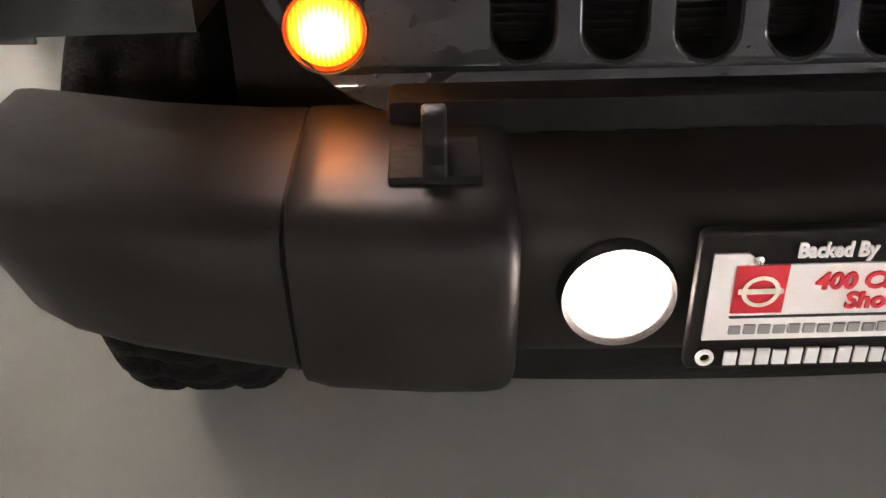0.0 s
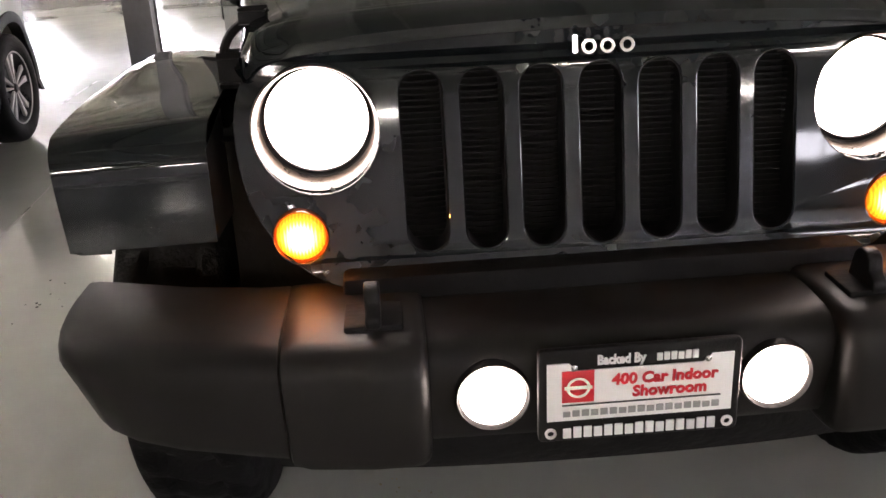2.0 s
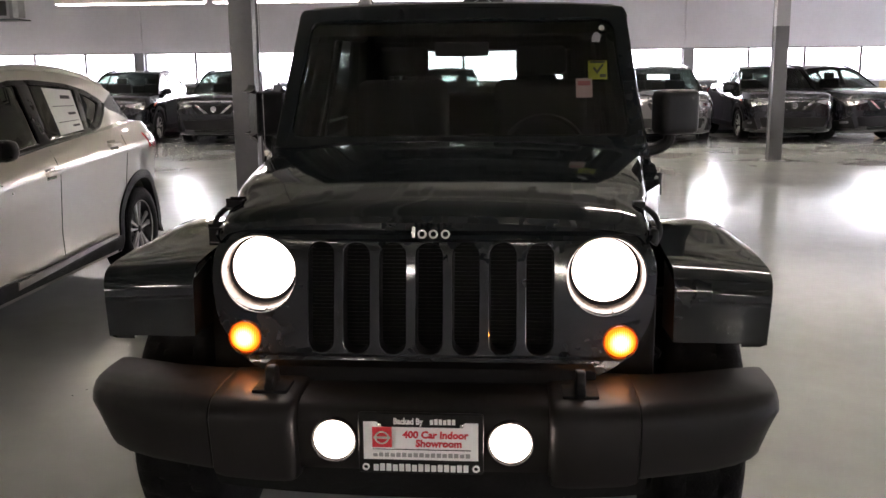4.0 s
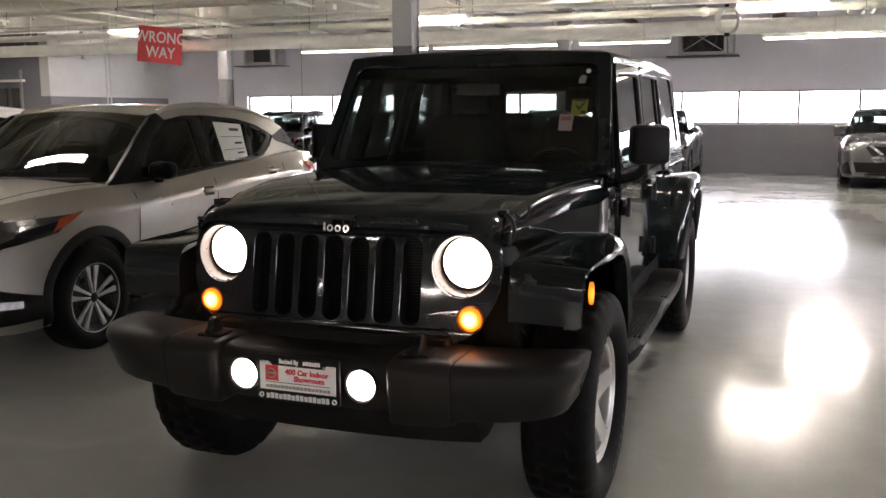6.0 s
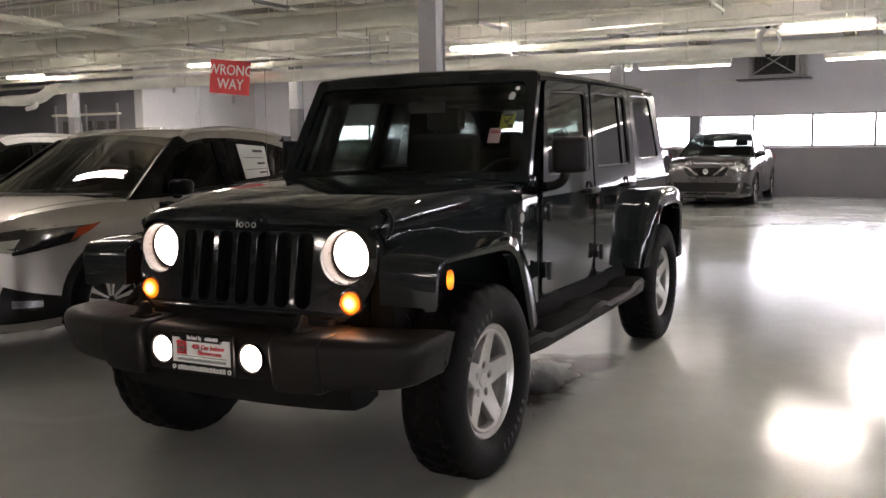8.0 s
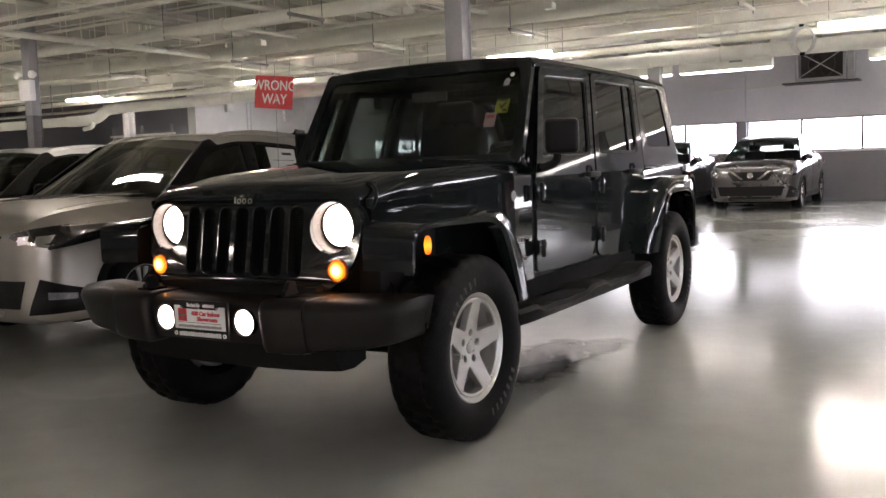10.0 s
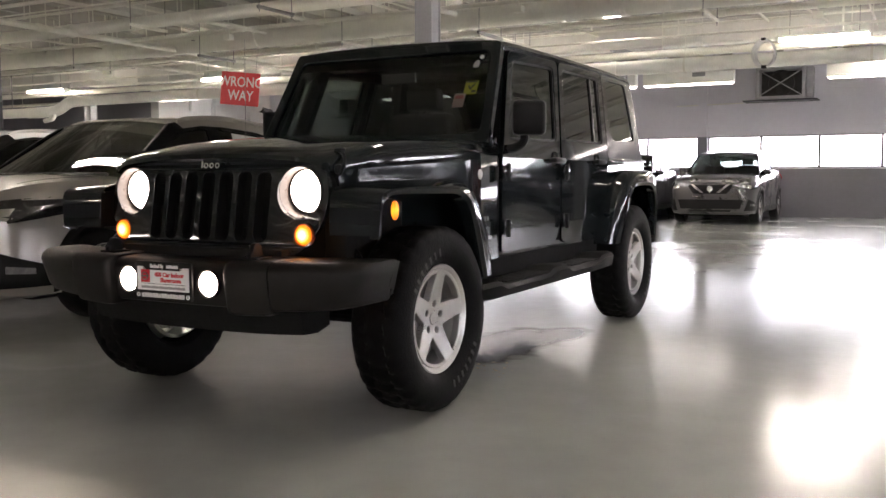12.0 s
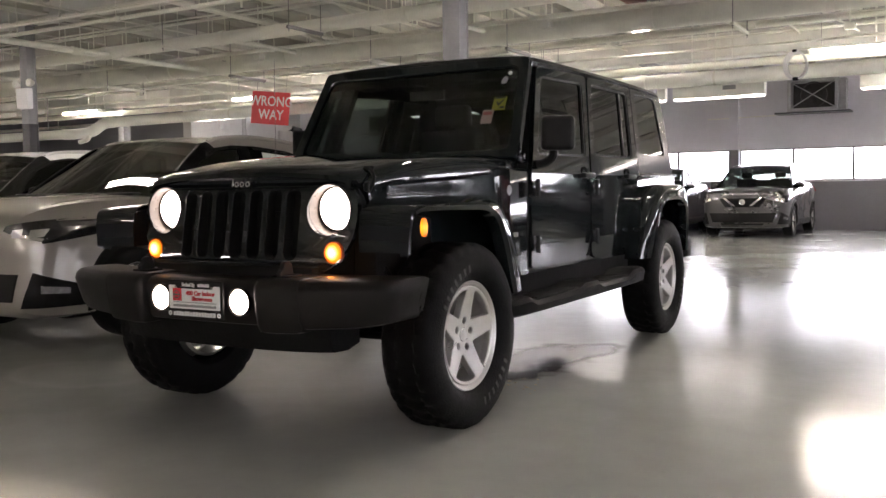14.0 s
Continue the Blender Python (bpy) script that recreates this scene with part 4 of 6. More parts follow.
def put_wheel(parent, m, letters=True):
    w = part("wheel", BIG["rim"], "alloy", parent, "five-spoke silver alloy wheel")
    w.matrix_local = m
    part("tyre", BIG["tyre"], "rubber", w, "black all-terrain tyre")
    part("spokes", BIG["spokes"], "alloy", w)
    part("centre_cap", BIG["cap"], "alloy", w)
    part("brake_disc", BIG["disc"], "steel", w)
    for k in range(5):
        a = radians(90 + 72 * k)
        # nuts in underbody black: the recessed holes' shade is put into their colour
        o = part("lug_nut", BIG["lug"], "under", w)
        o.location = (0.0, 0.063 * math.cos(a), 0.063 * math.sin(a))
    if letters:
        raised_letters(w)
    return w


LEAN = 0.155


def side_x(z):
    return 0.766 - max(0, z - 1.12) * LEAN - max(0, 0.75 - z) * 0.06


def side_map(bm, out=0.0, s=1):
    """From (y, z, thickness) to the vehicle's leaning side. s: +1 or -1."""
    for z in (0.75, 1.12):
        bmesh.ops.bisect_plane(bm, geom=bm.verts[:] + bm.edges[:] + bm.faces[:], plane_co=(0, z, 0), plane_no=(0, 1, 0))
    for v in bm.verts:
        y, z, t = v.co
        v.co = (s * (side_x(z) + out + t), y, z)
    if s < 0:
        bmesh.ops.reverse_faces(bm, faces=bm.faces)
    return bm


def front_y(x, z):
    return -0.4965 + (z - 0.8975) * 0.169 + 0.11 * x * x


def front_map(bm, out=0.0):
    """From (x, z, thickness) to the grille's bowed, leaning face."""
    for v in bm.verts:
        x, z, t = v.co
        v.co = (x, front_y(x, z) - out - t, z)
    return bm


def flare(outer, inner, s, crown):
    """A wheel-arch flare between an outer and an inner side line of (x, y, z)."""
    O, I = spline(outer, 5), spline(inner, 5)
    rows = []
    for o, i in zip(O, I):
        row = []
        up = Vector((0, (o.y - MIDY[0]), (o.z - 0.55))).normalized()
        for u in (0, 0.25, 0.5, 0.72, 0.86, 0.94, 0.98, 1.0):
            b = max(0.0, (i - o).dot(up)) * (u - u ** 9) + math.sin(math.pi * u) * crown * 0.25
            row.append(i.lerp(o, u) + up * b)
        lip = o - up * 0.032 + Vector((-0.006, 0, 0))
        row += [o + Vector((0.004, 0, 0)) - up * 0.010, lip, lip + Vector((-0.05, 0, 0)) - up * 0.004]
        rows.append([(s * p.x, p.y, p.z) for p in row])
    return thick(grid(rows), 0.006)


MIDY = [0.0]


def vehicle():
    V = thing("off_road_vehicle", "black four-door off-road vehicle with its lights on, parked on the concrete", "car")
    # wheels
    for y in (0.0, 2.946):
        put_wheel(V, pose(0.768, y, 0.4055, 14 if y else -8, 0, 0 if y else -1))
        put_wheel(V, pose(-0.775, y, 0.4055, 0, 0, 180 if y else 179))
    put_wheel(V, pose(0.0, 3.74, 0.98, 0, 0, 90), False)

    # tub, hollow inside, with arches for the rear wheels
    rows = []
    for z, w in ((0.60, 0.745), (0.64, 0.752), (0.75, 0.757), (1.12, 0.757), (1.145, 0.750)):
        rows.append([(w, 0.62, z), (w, 3.50, z), (w - 0.03, 3.545, z), (-w + 0.03, 3.545, z), (-w, 3.50, z), (-w, 0.62, z)])
    tub = part("tub", grid(rows, closed=True, cap=True), "black_paint", V)
    arch = [lathe([(0.47, -1.2), (0.47, 1.2)], 40)]
    bmesh.ops.holes_fill(arch[0], edges=arch[0].edges)
    bmesh.ops.transform(arch[0], matrix=Matrix.Translation((0, 2.946, 0.46)), verts=arch[0].verts)
    hollow = box((-0.70, 0.95, 0.74), (0.70, 3.44, 1.4))
    carve(tub, [arch[0], hollow])

    # engine bay sides up to the cowl
    st = [(-0.31, 0.55, 0.72, 1.05), (-0.2, 0.585, 0.70, 1.06), (0.2, 0.635, 0.66, 1.08), (0.44, 0.742, 0.62, 1.095), (0.56, 0.754, 0.61, 1.108), (0.66, 0.756, 0.60, 1.115), (0.82, 0.757, 0.60, 1.12)]
    rows = [[(-w, y, z0), (-w, y, z1), (-w * 0.6, y, z1 + 0.02), (w * 0.6, y, z1 + 0.02), (w, y, z1), (w, y, z0)] for y, w, z0, z1 in st]
    part("front_body", grid(rows, closed=True, cap=True), "black_paint", V)

    # bonnet with a raised middle
    rows = []
    ys = [-0.492, -0.488, -0.47, -0.44, -0.41, -0.38, -0.32, -0.25, -0.18, -0.1, 0.0, 0.12, 0.24, 0.36, 0.48, 0.58, 0.66, 0.69]
    for k, y in enumerate(ys):
        f = (y + 0.49) / 1.18
        w = 0.575 + 0.135 * f
        zt = 1.208 - 0.094 * ((0.69 - y) / 1.182) ** 2.8 - {0: 0.035, 1: 0.018, 2: 0.006, len(ys) - 1: 0.012}.get(k, 0)
        zb = 1.045 + 0.065 * f
        yb = 0.085 * w * w                                   # front edge bows back towards the sides
        curve = [(w + 0.002, zb + 0.035, 1), (w - 0.006, zt - 0.030, 1), (w - 0.028, zt - 0.010, 0.95), (w * 0.84, zt + 0.004, 0.7), (w * 0.66, zt + 0.014, 0.45), (w * 0.42, zt + 0.022, 0.2), (w * 0.2, zt + 0.026, 0.05), (0, zt + 0.027, 0)]
        half = [(w, zb, 1)] + [tuple(p) for p in spline(curve, 3)]
        left = [(-x, y + (yb * q if y < -0.2 else 0), z) for x, z, q in half]
        right = [(x, y + (yb * q if y < -0.2 else 0), z) for x, z, q in reversed(half[:-1])]
        rows.append(left + right)
    part("bonnet", thick(grid(rows), 0.012), "black_paint", V)
    for s in (-1, 1):
        b = part("bonnet_latch", box((s * 0.588, -0.405, 1.035), (s * 0.612, -0.365, 1.075), 0.010, segs=3), "plastic", V)
        part("latch_strap", tube(spline([(s * 0.602, -0.385, 1.03), (s * 0.617, -0.375, 1.065), (s * 0.605, -0.35, 1.105), (s * 0.565, -0.325, 1.135)], 4), 0.008, 8), "plastic", b)
        part("latch_catch", box((s * 0.548, -0.345, 1.122), (s * 0.582, -0.305, 1.142), 0.006), "plastic", b)
        part("bonnet_bumper", lathe([(0.001, 0.02), (0.012, 0.018), (0.014, 0.0)], 12, "z"), "plastic", V).location = (s * 0.30, 0.45, 1.205)

    # grille
    out = [(-0.44, 0.695), (-0.515, 0.735), (-0.585, 0.83), (-0.604, 0.93), (-0.598, 1.01), (-0.56, 1.085), (-0.49, 1.108), (-0.40, 1.110), (-0.32, 1.111), (-0.25, 1.112), (-0.17, 1.1125), (-0.08, 1.113), (0, 1.113)]
    out = out + [(-x, z) for x, z in reversed(out[:-1])]
    holes = [rounded(0.0975 * k - 0.0355, 0.756, 0.0975 * k + 0.0355, 1.050, 0.034, 6) for k in range(-3, 4)]
    for s in (-1, 1):
        holes.append(circle(s * 0.467, 0.962, 0.104, 40))
        holes.append(circle(s * 0.505, 0.790, 0.046, 28))
    part("grille", front_map(plate([soften(out, 0.05, 4) + [(0.36 - 0.06 * k, 0.695) for k in range(13)]] + holes, 0.026, 0.0025)), "black_paint", V, smooth=8)
    part("grille_backing", front_map(plate([[(-0.345, 0.72), (0.345, 0.72), (0.345, 1.07), (-0.345, 1.07)]], 0.008), -0.075), "under", V)
    for k in range(-3, 4):
        rim_o = rounded(0.0975 * k - 0.0365, 0.755, 0.0975 * k + 0.0365, 1.051, 0.035, 6)
        rim_i = rounded(0.0975 * k - 0.0335, 0.758, 0.0975 * k + 0.0335, 1.048, 0.032, 6)
        part("slot_liner", front_map(plate([rim_o, rim_i], 0.05), -0.0145), "under", V)
    mesh_b = bmesh.new()
    for k in range(30):
        z = 0.745 + k * 0.0104
        box((-0.335, -0.452, z), (0.335, -0.449, z + 0.003), 0, mesh_b)
    part("grille_mesh", mesh_b, "plastic", V, smooth=0)
    # badge over the slots: plain strokes, no letters
    bd = bmesh.new()
    join(bd, plate([rounded(-0.046, 1.064, -0.037, 1.094, 0.003, 3)], 0.006, 0.001))
    for x in (-0.019, 0.011, 0.043):
        join(bd, plate([circle(x, 1.074, 0.0125, 20), circle(x, 1.074, 0.0068, 16)], 0.006, 0.001))
    part("maker_badge", front_map(bd, 0.014), "chrome", V, "small silver maker's badge", 0)

    # lamps of the front
    for s in (-1, 1):
        y0 = front_y(0.467, 0.962)
        bz = lathe([(0.1065, 0.004), (0.1065, -0.006), (0.1055, -0.010), (0.1030, -0.009), (0.1005, 0.002), (0.0955, 0.040), (0.0945, 0.046)], 56, "y")
        h = part("headlight", bz, "reflector", V, "round headlight in a bright ring")
        h.location = (s * 0.467, y0, 0.962)
        part("lens_seal", lathe([(0.0955, 0.040), (0.0895, 0.043), (0.0875, 0.040), (0.0865, 0.05)], 48, "y"), "under", h).location = (0, 0, 0.004)
        part("lens", lathe([(0.0872, 0.045), (0.080, 0.036), (0.05, 0.027), (0.001, 0.023)], 48, "y"), "headlight", h, "glowing warm white lens").location = (0, 0, 0.005)
        part("adjuster_screw", lathe([(0.001, -0.021), (0.004, -0.020), (0.004, -0.012)], 8, "y"), "steel", h).location = (0.02, 0, -0.098)
        y1 = front_y(0.505, 0.79)
        a = part("turn_signal", lathe([(0.047, 0.0), (0.047, -0.014), (0.045, -0.018), (0.0415, -0.013)], 32, "y"), "amber_off", V, "round amber turn signal")
        a.location = (s * 0.505, y1, 0.79)
        part("lens", lathe([(0.042, -0.012), (0.038, -0.020), (0.025, -0.026), (0.001, -0.028)], 28, "y"), "amber", a, "glowing amber lens")
        part("housing_cup", lathe([(0.112, 0.01), (0.112, 0.10), (0.001, 0.10)], 24, "y"), "under", V).location = (s * 0.467, y0, 0.962)

    # splash shield under the grille; its dark raised top stands in for shade there
    bm = box((-0.44, -0.560, 0.655), (0.44, -0.47, 0.731), 0.010)
    part("shade_filler_panel", bm, "under", V)
    for k in range(-4, 5):
        part("filler_slot", box((k * 0.085 - 0.022, -0.5625, 0.676), (k * 0.085 + 0.022, -0.558, 0.692)), "under", V)

    # bumper: set-back middle, proud caps, ends that sweep back
    def bar(stations, name, label=""):
        rows = []
        for x, yf, zt, zb, yb in stations:
            r = 0.022
            e = max(0.0, abs(x) - 0.70) / 0.21               # the ends taper in towards their foot
            low = x - math.copysign(0.036 * e, x)
            mid = x - math.copysign(0.016 * e, x)
            rows.append([(x, yb, zt), (x, (yf + yb) / 2, zt + 0.002), (x, yf + r * 2.4, zt), (x, yf + r * 1.3, zt - r * 0.25), (x, yf + r * 0.35, zt - r), (x, yf, zt - r * 2.0), (mid, yf + 0.006, (zt + zb) / 2), (low, yf + 0.020, zb + r), (low, yf + 0.020 + r * 0.5, zb + 0.006), (low, yf + 0.020 + r * 1.6, zb), (low, yb, zb)])
        return part(name, grid(rows, closed=True, cap=True), "bumper", V, label)
    bar([(x, -0.742 + 0.05 * x * x, 0.690, 0.505, -0.50) for x in (-0.33, -0.2, -0.1, 0, 0.1, 0.2, 0.33)], "bumper_middle", "dark grey plastic bumper")
    for s in (-1, 1):
        bar([(s * x, yf, zt, zb, yb) for x, yf, zt, zb, yb in ((0.312, -0.745, 0.690, 0.500, -0.52), (0.314, -0.760, 0.695, 0.492, -0.52), (0.319, -0.771, 0.699, 0.488, -0.51), (0.328, -0.778, 0.701, 0.486, -0.51), (0.345, -0.780, 0.702, 0.485, -0.50), (0.40, -0.779, 0.703, 0.485, -0.50), (0.500, -0.773, 0.704, 0.490, -0.50), (0.526, -0.768, 0.703, 0.496, -0.50), (0.529, -0.763, 0.701, 0.500, -0.50))], "bumper_cap")
        bar([(s * x, yf, zt, zb, yb) for x, yf, zt, zb, yb in ((0.5295, -0.761, 0.700, 0.508, -0.50), (0.532, -0.766, 0.702, 0.508, -0.50), (0.58, -0.756, 0.703, 0.510, -0.50), (0.70, -0.730, 0.704, 0.516, -0.48), (0.79, -0.704, 0.704, 0.522, -0.45), (0.845, -0.678, 0.703, 0.530, -0.43), (0.872, -0.655, 0.702, 0.536, -0.42), (0.887, -0.628, 0.701, 0.542, -0.42), (0.892, -0.590, 0.700, 0.548, -0.42), (0.894, -0.52, 0.697, 0.556, -0.42), (0.894, -0.450, 0.694, 0.562, -0.41))], "bumper_end")
        # tow hook and its pocket
        part("hook_pocket", box((s * 0.39 - 0.045, -0.70, 0.698), (s * 0.39 + 0.045, -0.61, 0.712), 0.004), "under", V)
        hk = [(-0.62, 0.70), (-0.70, 0.70), (-0.705, 0.725), (-0.685, 0.735), (-0.68, 0.762), (-0.655, 0.768), (-0.635, 0.755)]
        part("tow_hook", plate([soften(hk, 0.012, 3)], 0.024, 0.004, Matrix.Translation((s * 0.39, 0, 0)) @ UPRIGHT_SIDE), "plastic", V, "black steel tow hook")
        # fog lamp
        fx = s * 0.218
        fl = part("fog_lamp", lathe([(0.058, 0.03), (0.058, 0.002), (0.055, -0.003), (0.050, 0.002), (0.050, 0.015)], 36, "y"), "plastic", V, "round fog lamp")
        fl.location = (fx, -0.749, 0.603)
        part("lens", lathe([(0.0505, 0.006), (0.045, 0.001), (0.03, -0.003), (0.001, -0.005)], 32, "y"), "foglight", fl, "glowing warm white lens")
    part("air_dam", grid([[(x, -0.67 + 0.14 * x * x, 0.51), (x, -0.655 + 0.14 * x * x, 0.44), (x, -0.62 + 0.1 * x * x, 0.392 + 0.10 * x ** 4), (x, -0.50, 0.388 + 0.10 * x ** 4), (x, -0.42, 0.42), (x, -0.42, 0.52)] for x in [-0.57 + 0.06 * k for k in range(20)]], closed=True, cap=True), "under", V)

    # dealer plate in its frame
    P = part("number_plate", plate([rounded(-0.153, 0.535, 0.153, 0.690, 0.008, 3)], 0.012, 0.003, Matrix.Translation((0, -0.762, 0)) @ UPRIGHT_FRONT), "plastic", V, "white dealer plate in a black frame")
    wh = [(-0.140, 0.572), (0.140, 0.572), (0.140, 0.668), (0.108, 0.668), (0.095, 0.655), (-0.095, 0.655), (-0.108, 0.668), (-0.140, 0.668)]
    part("plate_panel", plate([wh], 0.004, 0, Matrix.Translation((0, -0.769, 0)) @ UPRIGHT_FRONT), "white_plate", P, smooth=0)

    def words(txt, size, x, z, mt, shear=0.0, bold=0.0, stretch=1.0):
        t = lettering(txt, size, 0.002, shear, bold)
        bmesh.ops.transform(t, matrix=Matrix.Translation((x, -0.7725, z)) @ UPRIGHT_FRONT @ Matrix.Diagonal((stretch, 1, 1, 1)), verts=t.verts)
        part("lettering", t, mt, P, smooth=0)

    def bars(x0, x1, z, h, mt, n):
        bm = bmesh.new()
        step = (x1 - x0) / n
        for k in range(n):
            box((x0 + k * step + step * 0.12, -0.7735, z - h / 2), (x0 + (k + 1) * step - step * 0.12, -0.7705, z + h / 2 * (1 if k % 3 else 0.75)), 0, bm)
        part("print_line", bm, mt, P, smooth=0)
    words("Backed By", 0.021, -0.030, 0.671, "white_ink", bold=0.0008, stretch=0.82)
    bars(0.022, 0.086, 0.671, 0.013, "white_ink", 6)
    words("400 Car Indoor", 0.0245, 0.036, 0.637, "red_ink", 0.05, 0.0009, 1.02)
    words("Showroom", 0.0245, 0.044, 0.615, "red_ink", 0.05, 0.0009, 1.02)
    bars(-0.118, 0.122, 0.585, 0.010, "grey_ink", 17)
    part("rule_line", box((-0.118, -0.7735, 0.5985), (0.122, -0.7705, 0.600)), "ink", P)
    bars(-0.118, 0.118, 0.552, 0.018, "white_ink", 15)
    for x in (-0.135, 0.135):
        part("end_mark", plate([circle(x, 0.552, 0.009, 12), circle(x, 0.552, 0.005, 12)], 0.003, 0, Matrix.Translation((0, -0.772, 0)) @ UPRIGHT_FRONT), "white_ink", P)
    part("logo_square", box((-0.118, -0.773, 0.604), (-0.070, -0.7705, 0.656)), "red_ink", P)
    part("logo_ring", plate([circle(-0.094, 0.630, 0.018, 24, 0.95), circle(-0.094, 0.630, 0.0135, 24, 0.95)], 0.003, 0, Matrix.Translation((0, -0.7745, 0)) @ UPRIGHT_FRONT), "chrome", P)
    part("logo_bar", box((-0.115, -0.7755, 0.627), (-0.073, -0.7735, 0.633)), "chrome", P)
    for x in (-0.100, 0.100):
        part("screw", lathe([(0.001, -0.008), (0.005, -0.006), (0.006, 0)], 12, "y"), "chrome", P).location = (x, -0.768, 0.662)

    P.location.z = -0.006

    # flares
    for s in (-1, 1):
        MIDY[0] = 0.0
        fo = [(0.876, -0.522, 0.795), (0.880, -0.521, 0.86), (0.884, -0.516, 0.920), (0.887, -0.504, 0.952), (0.890, -0.480, 0.968), (0.894, -0.44, 0.976), (0.902, -0.30, 0.982), (0.908, -0.10, 0.984), (0.910, 0.06, 0.980), (0.910, 0.15, 0.955), (0.910, 0.22, 0.90), (0.908, 0.31, 0.74), (0.900, 0.395, 0.555)]
        fi = [(0.64, -0.512, 0.795), (0.64, -0.512, 0.86), (0.64, -0.507, 0.925), (0.64, -0.495, 0.958), (0.64, -0.468, 0.980), (0.64, -0.425, 0.990), (0.642, -0.27, 1.000), (0.65, -0.06, 1.008), (0.66, 0.10, 1.010), (0.67, 0.22, 0.998), (0.70, 0.36, 0.93), (0.74, 0.47, 0.76), (0.748, 0.53, 0.555)]
        f = part("front_flare", flare(fo, fi, s, 0.010), "black_paint", V, "glossy black wheel-arch flare")
        part("flare_return", grid([[(s * 0.64, -0.512, 0.797), (s * 0.64, -0.505, 0.95)], [(s * 0.635, -0.36, 0.797), (s * 0.635, -0.36, 0.985)]]), "plastic", V)
        mk = part("side_marker", plate([circle(0, 0, 0.021, 20, 1.75)], 0.012, 0.003, UPRIGHT_SIDE), "marker", f, "glowing amber side marker")
        mk.location = (s * 0.896, -0.436, 0.893)
        MIDY[0] = 2.946
        ro = [(0.895, 2.47, 0.57), (0.915, 2.53, 0.74), (0.928, 2.61, 0.905), (0.932, 2.71, 0.972), (0.935, 2.85, 0.985), (0.935, 3.05, 0.985), (0.930, 3.20, 0.955), (0.920, 3.30, 0.86), (0.905, 3.36, 0.72), (0.89, 3.40, 0.57)]
        ri = [(0.750, 2.36, 0.57), (0.755, 2.42, 0.78), (0.755, 2.50, 0.955), (0.755, 2.62, 1.035), (0.755, 2.80, 1.055), (0.755, 3.10, 1.055), (0.755, 3.30, 1.03), (0.755, 3.42, 0.92), (0.755, 3.46, 0.76), (0.752, 3.47, 0.57)]
        part("rear_flare", flare(ro, ri, s, 0.02), "black_paint", V, "glossy black wheel-arch flare")
        part("wheel_liner", grid([[(s * 0.60, 2.946 + 0.49 * math.cos(a), 0.46 + 0.49 * math.sin(a)), (s * 0.75, 2.946 + 0.49 * math.cos(a), 0.46 + 0.49 * math.sin(a))] for a in [radians(6 * k) for k in range(31)]]), "under", V)
        part("inner_fender", box((s * 0.50, -0.36, 0.55), (s * 0.62, 0.5, 0.93), 0.02), "under", V)

    # doors with their window frames
    shapes = {
        "front_door": ([(0.845, 0.66), (0.865, 0.625), (1.60, 0.615), (1.66, 0.68), (1.682, 0.80), (1.682, 1.13), (1.845, 1.722), (1.115, 1.705), (0.875, 1.17), (0.845, 1.13)],
                       [(0.955, 1.215), (1.655, 1.225), (1.765, 1.675), (1.150, 1.655)]),
        "rear_door": ([(1.706, 0.70), (1.725, 0.64), (1.79, 0.615), (2.33, 0.615), (2.36, 0.72), (2.44, 0.93), (2.575, 1.03), (2.595, 1.13), (2.675, 1.728), (1.870, 1.722), (1.706, 1.13)],
                      [(1.800, 1.235), (2.520, 1.235), (2.590, 1.685), (1.915, 1.680)]),
    }
    for s in (-1, 1):
        for nm, (o, h) in shapes.items():
            d = part(nm, side_map(plate([soften(o, 0.05, 4), soften(h, 0.045, 4)], 0.026, 0.003), -0.007, s), "black_paint", V, smooth=8)
            hi = [((p[0] - 2.0 * 0) * 1.0, p[1]) for p in h]
            cx, cz = sum(p[0] for p in hi) / 4, sum(p[1] for p in hi) / 4
            seal = [(cx + (x - cx) * 0.955, cz + (z - cz) * 0.94) for x, z in hi]
            part("window_seal", side_map(plate([soften(h, 0.045, 4), soften(seal, 0.035, 4)], 0.02, 0.003), -0.008, s), "plastic", d)
            part("window_glass", side_map(plate([soften(h, 0.045, 4)], 0.003), -0.010, s), "glass_tint" if nm == "front_door" else "glass_privacy", d, "tinted side glass", 0)
            hy = 1.60 if nm == "front_door" else 2.36
            hb = part("door_handle", box((s * 0.775, hy - 0.095, 1.098), (s * 0.815, hy + 0.075, 1.130), 0.012), "plastic", d, "black pull handle")
            part("handle_button", lathe([(0.001, 0.03), (0.018, 0.028), (0.02, 0.0)], 16), "plastic", hb).location = (s * 0.775 if s > 0 else -0.803, hy + 0.055, 1.112)
            part("handle_cup", lathe([(0.045, 0.004), (0.05, 0.0), (0.03, -0.004), (0.001, -0.004)], 24), "under", hb).location = (s * 0.772, hy - 0.01, 1.118)
            y0 = 0.86 if nm == "front_door" else 1.722
            for z in (0.755, 1.045):
                hg = part("hinge", box((s * 0.768, y0 - 0.045, z - 0.035), (s * 0.800, y0 + 0.05, z + 0.035), 0.008), "black_paint", d)
                part("hinge_pin", tube([(s * 0.803, y0 - 0.01, z - 0.045), (s * 0.803, y0 - 0.01, z + 0.045)], 0.012, 10), "plastic", hg)
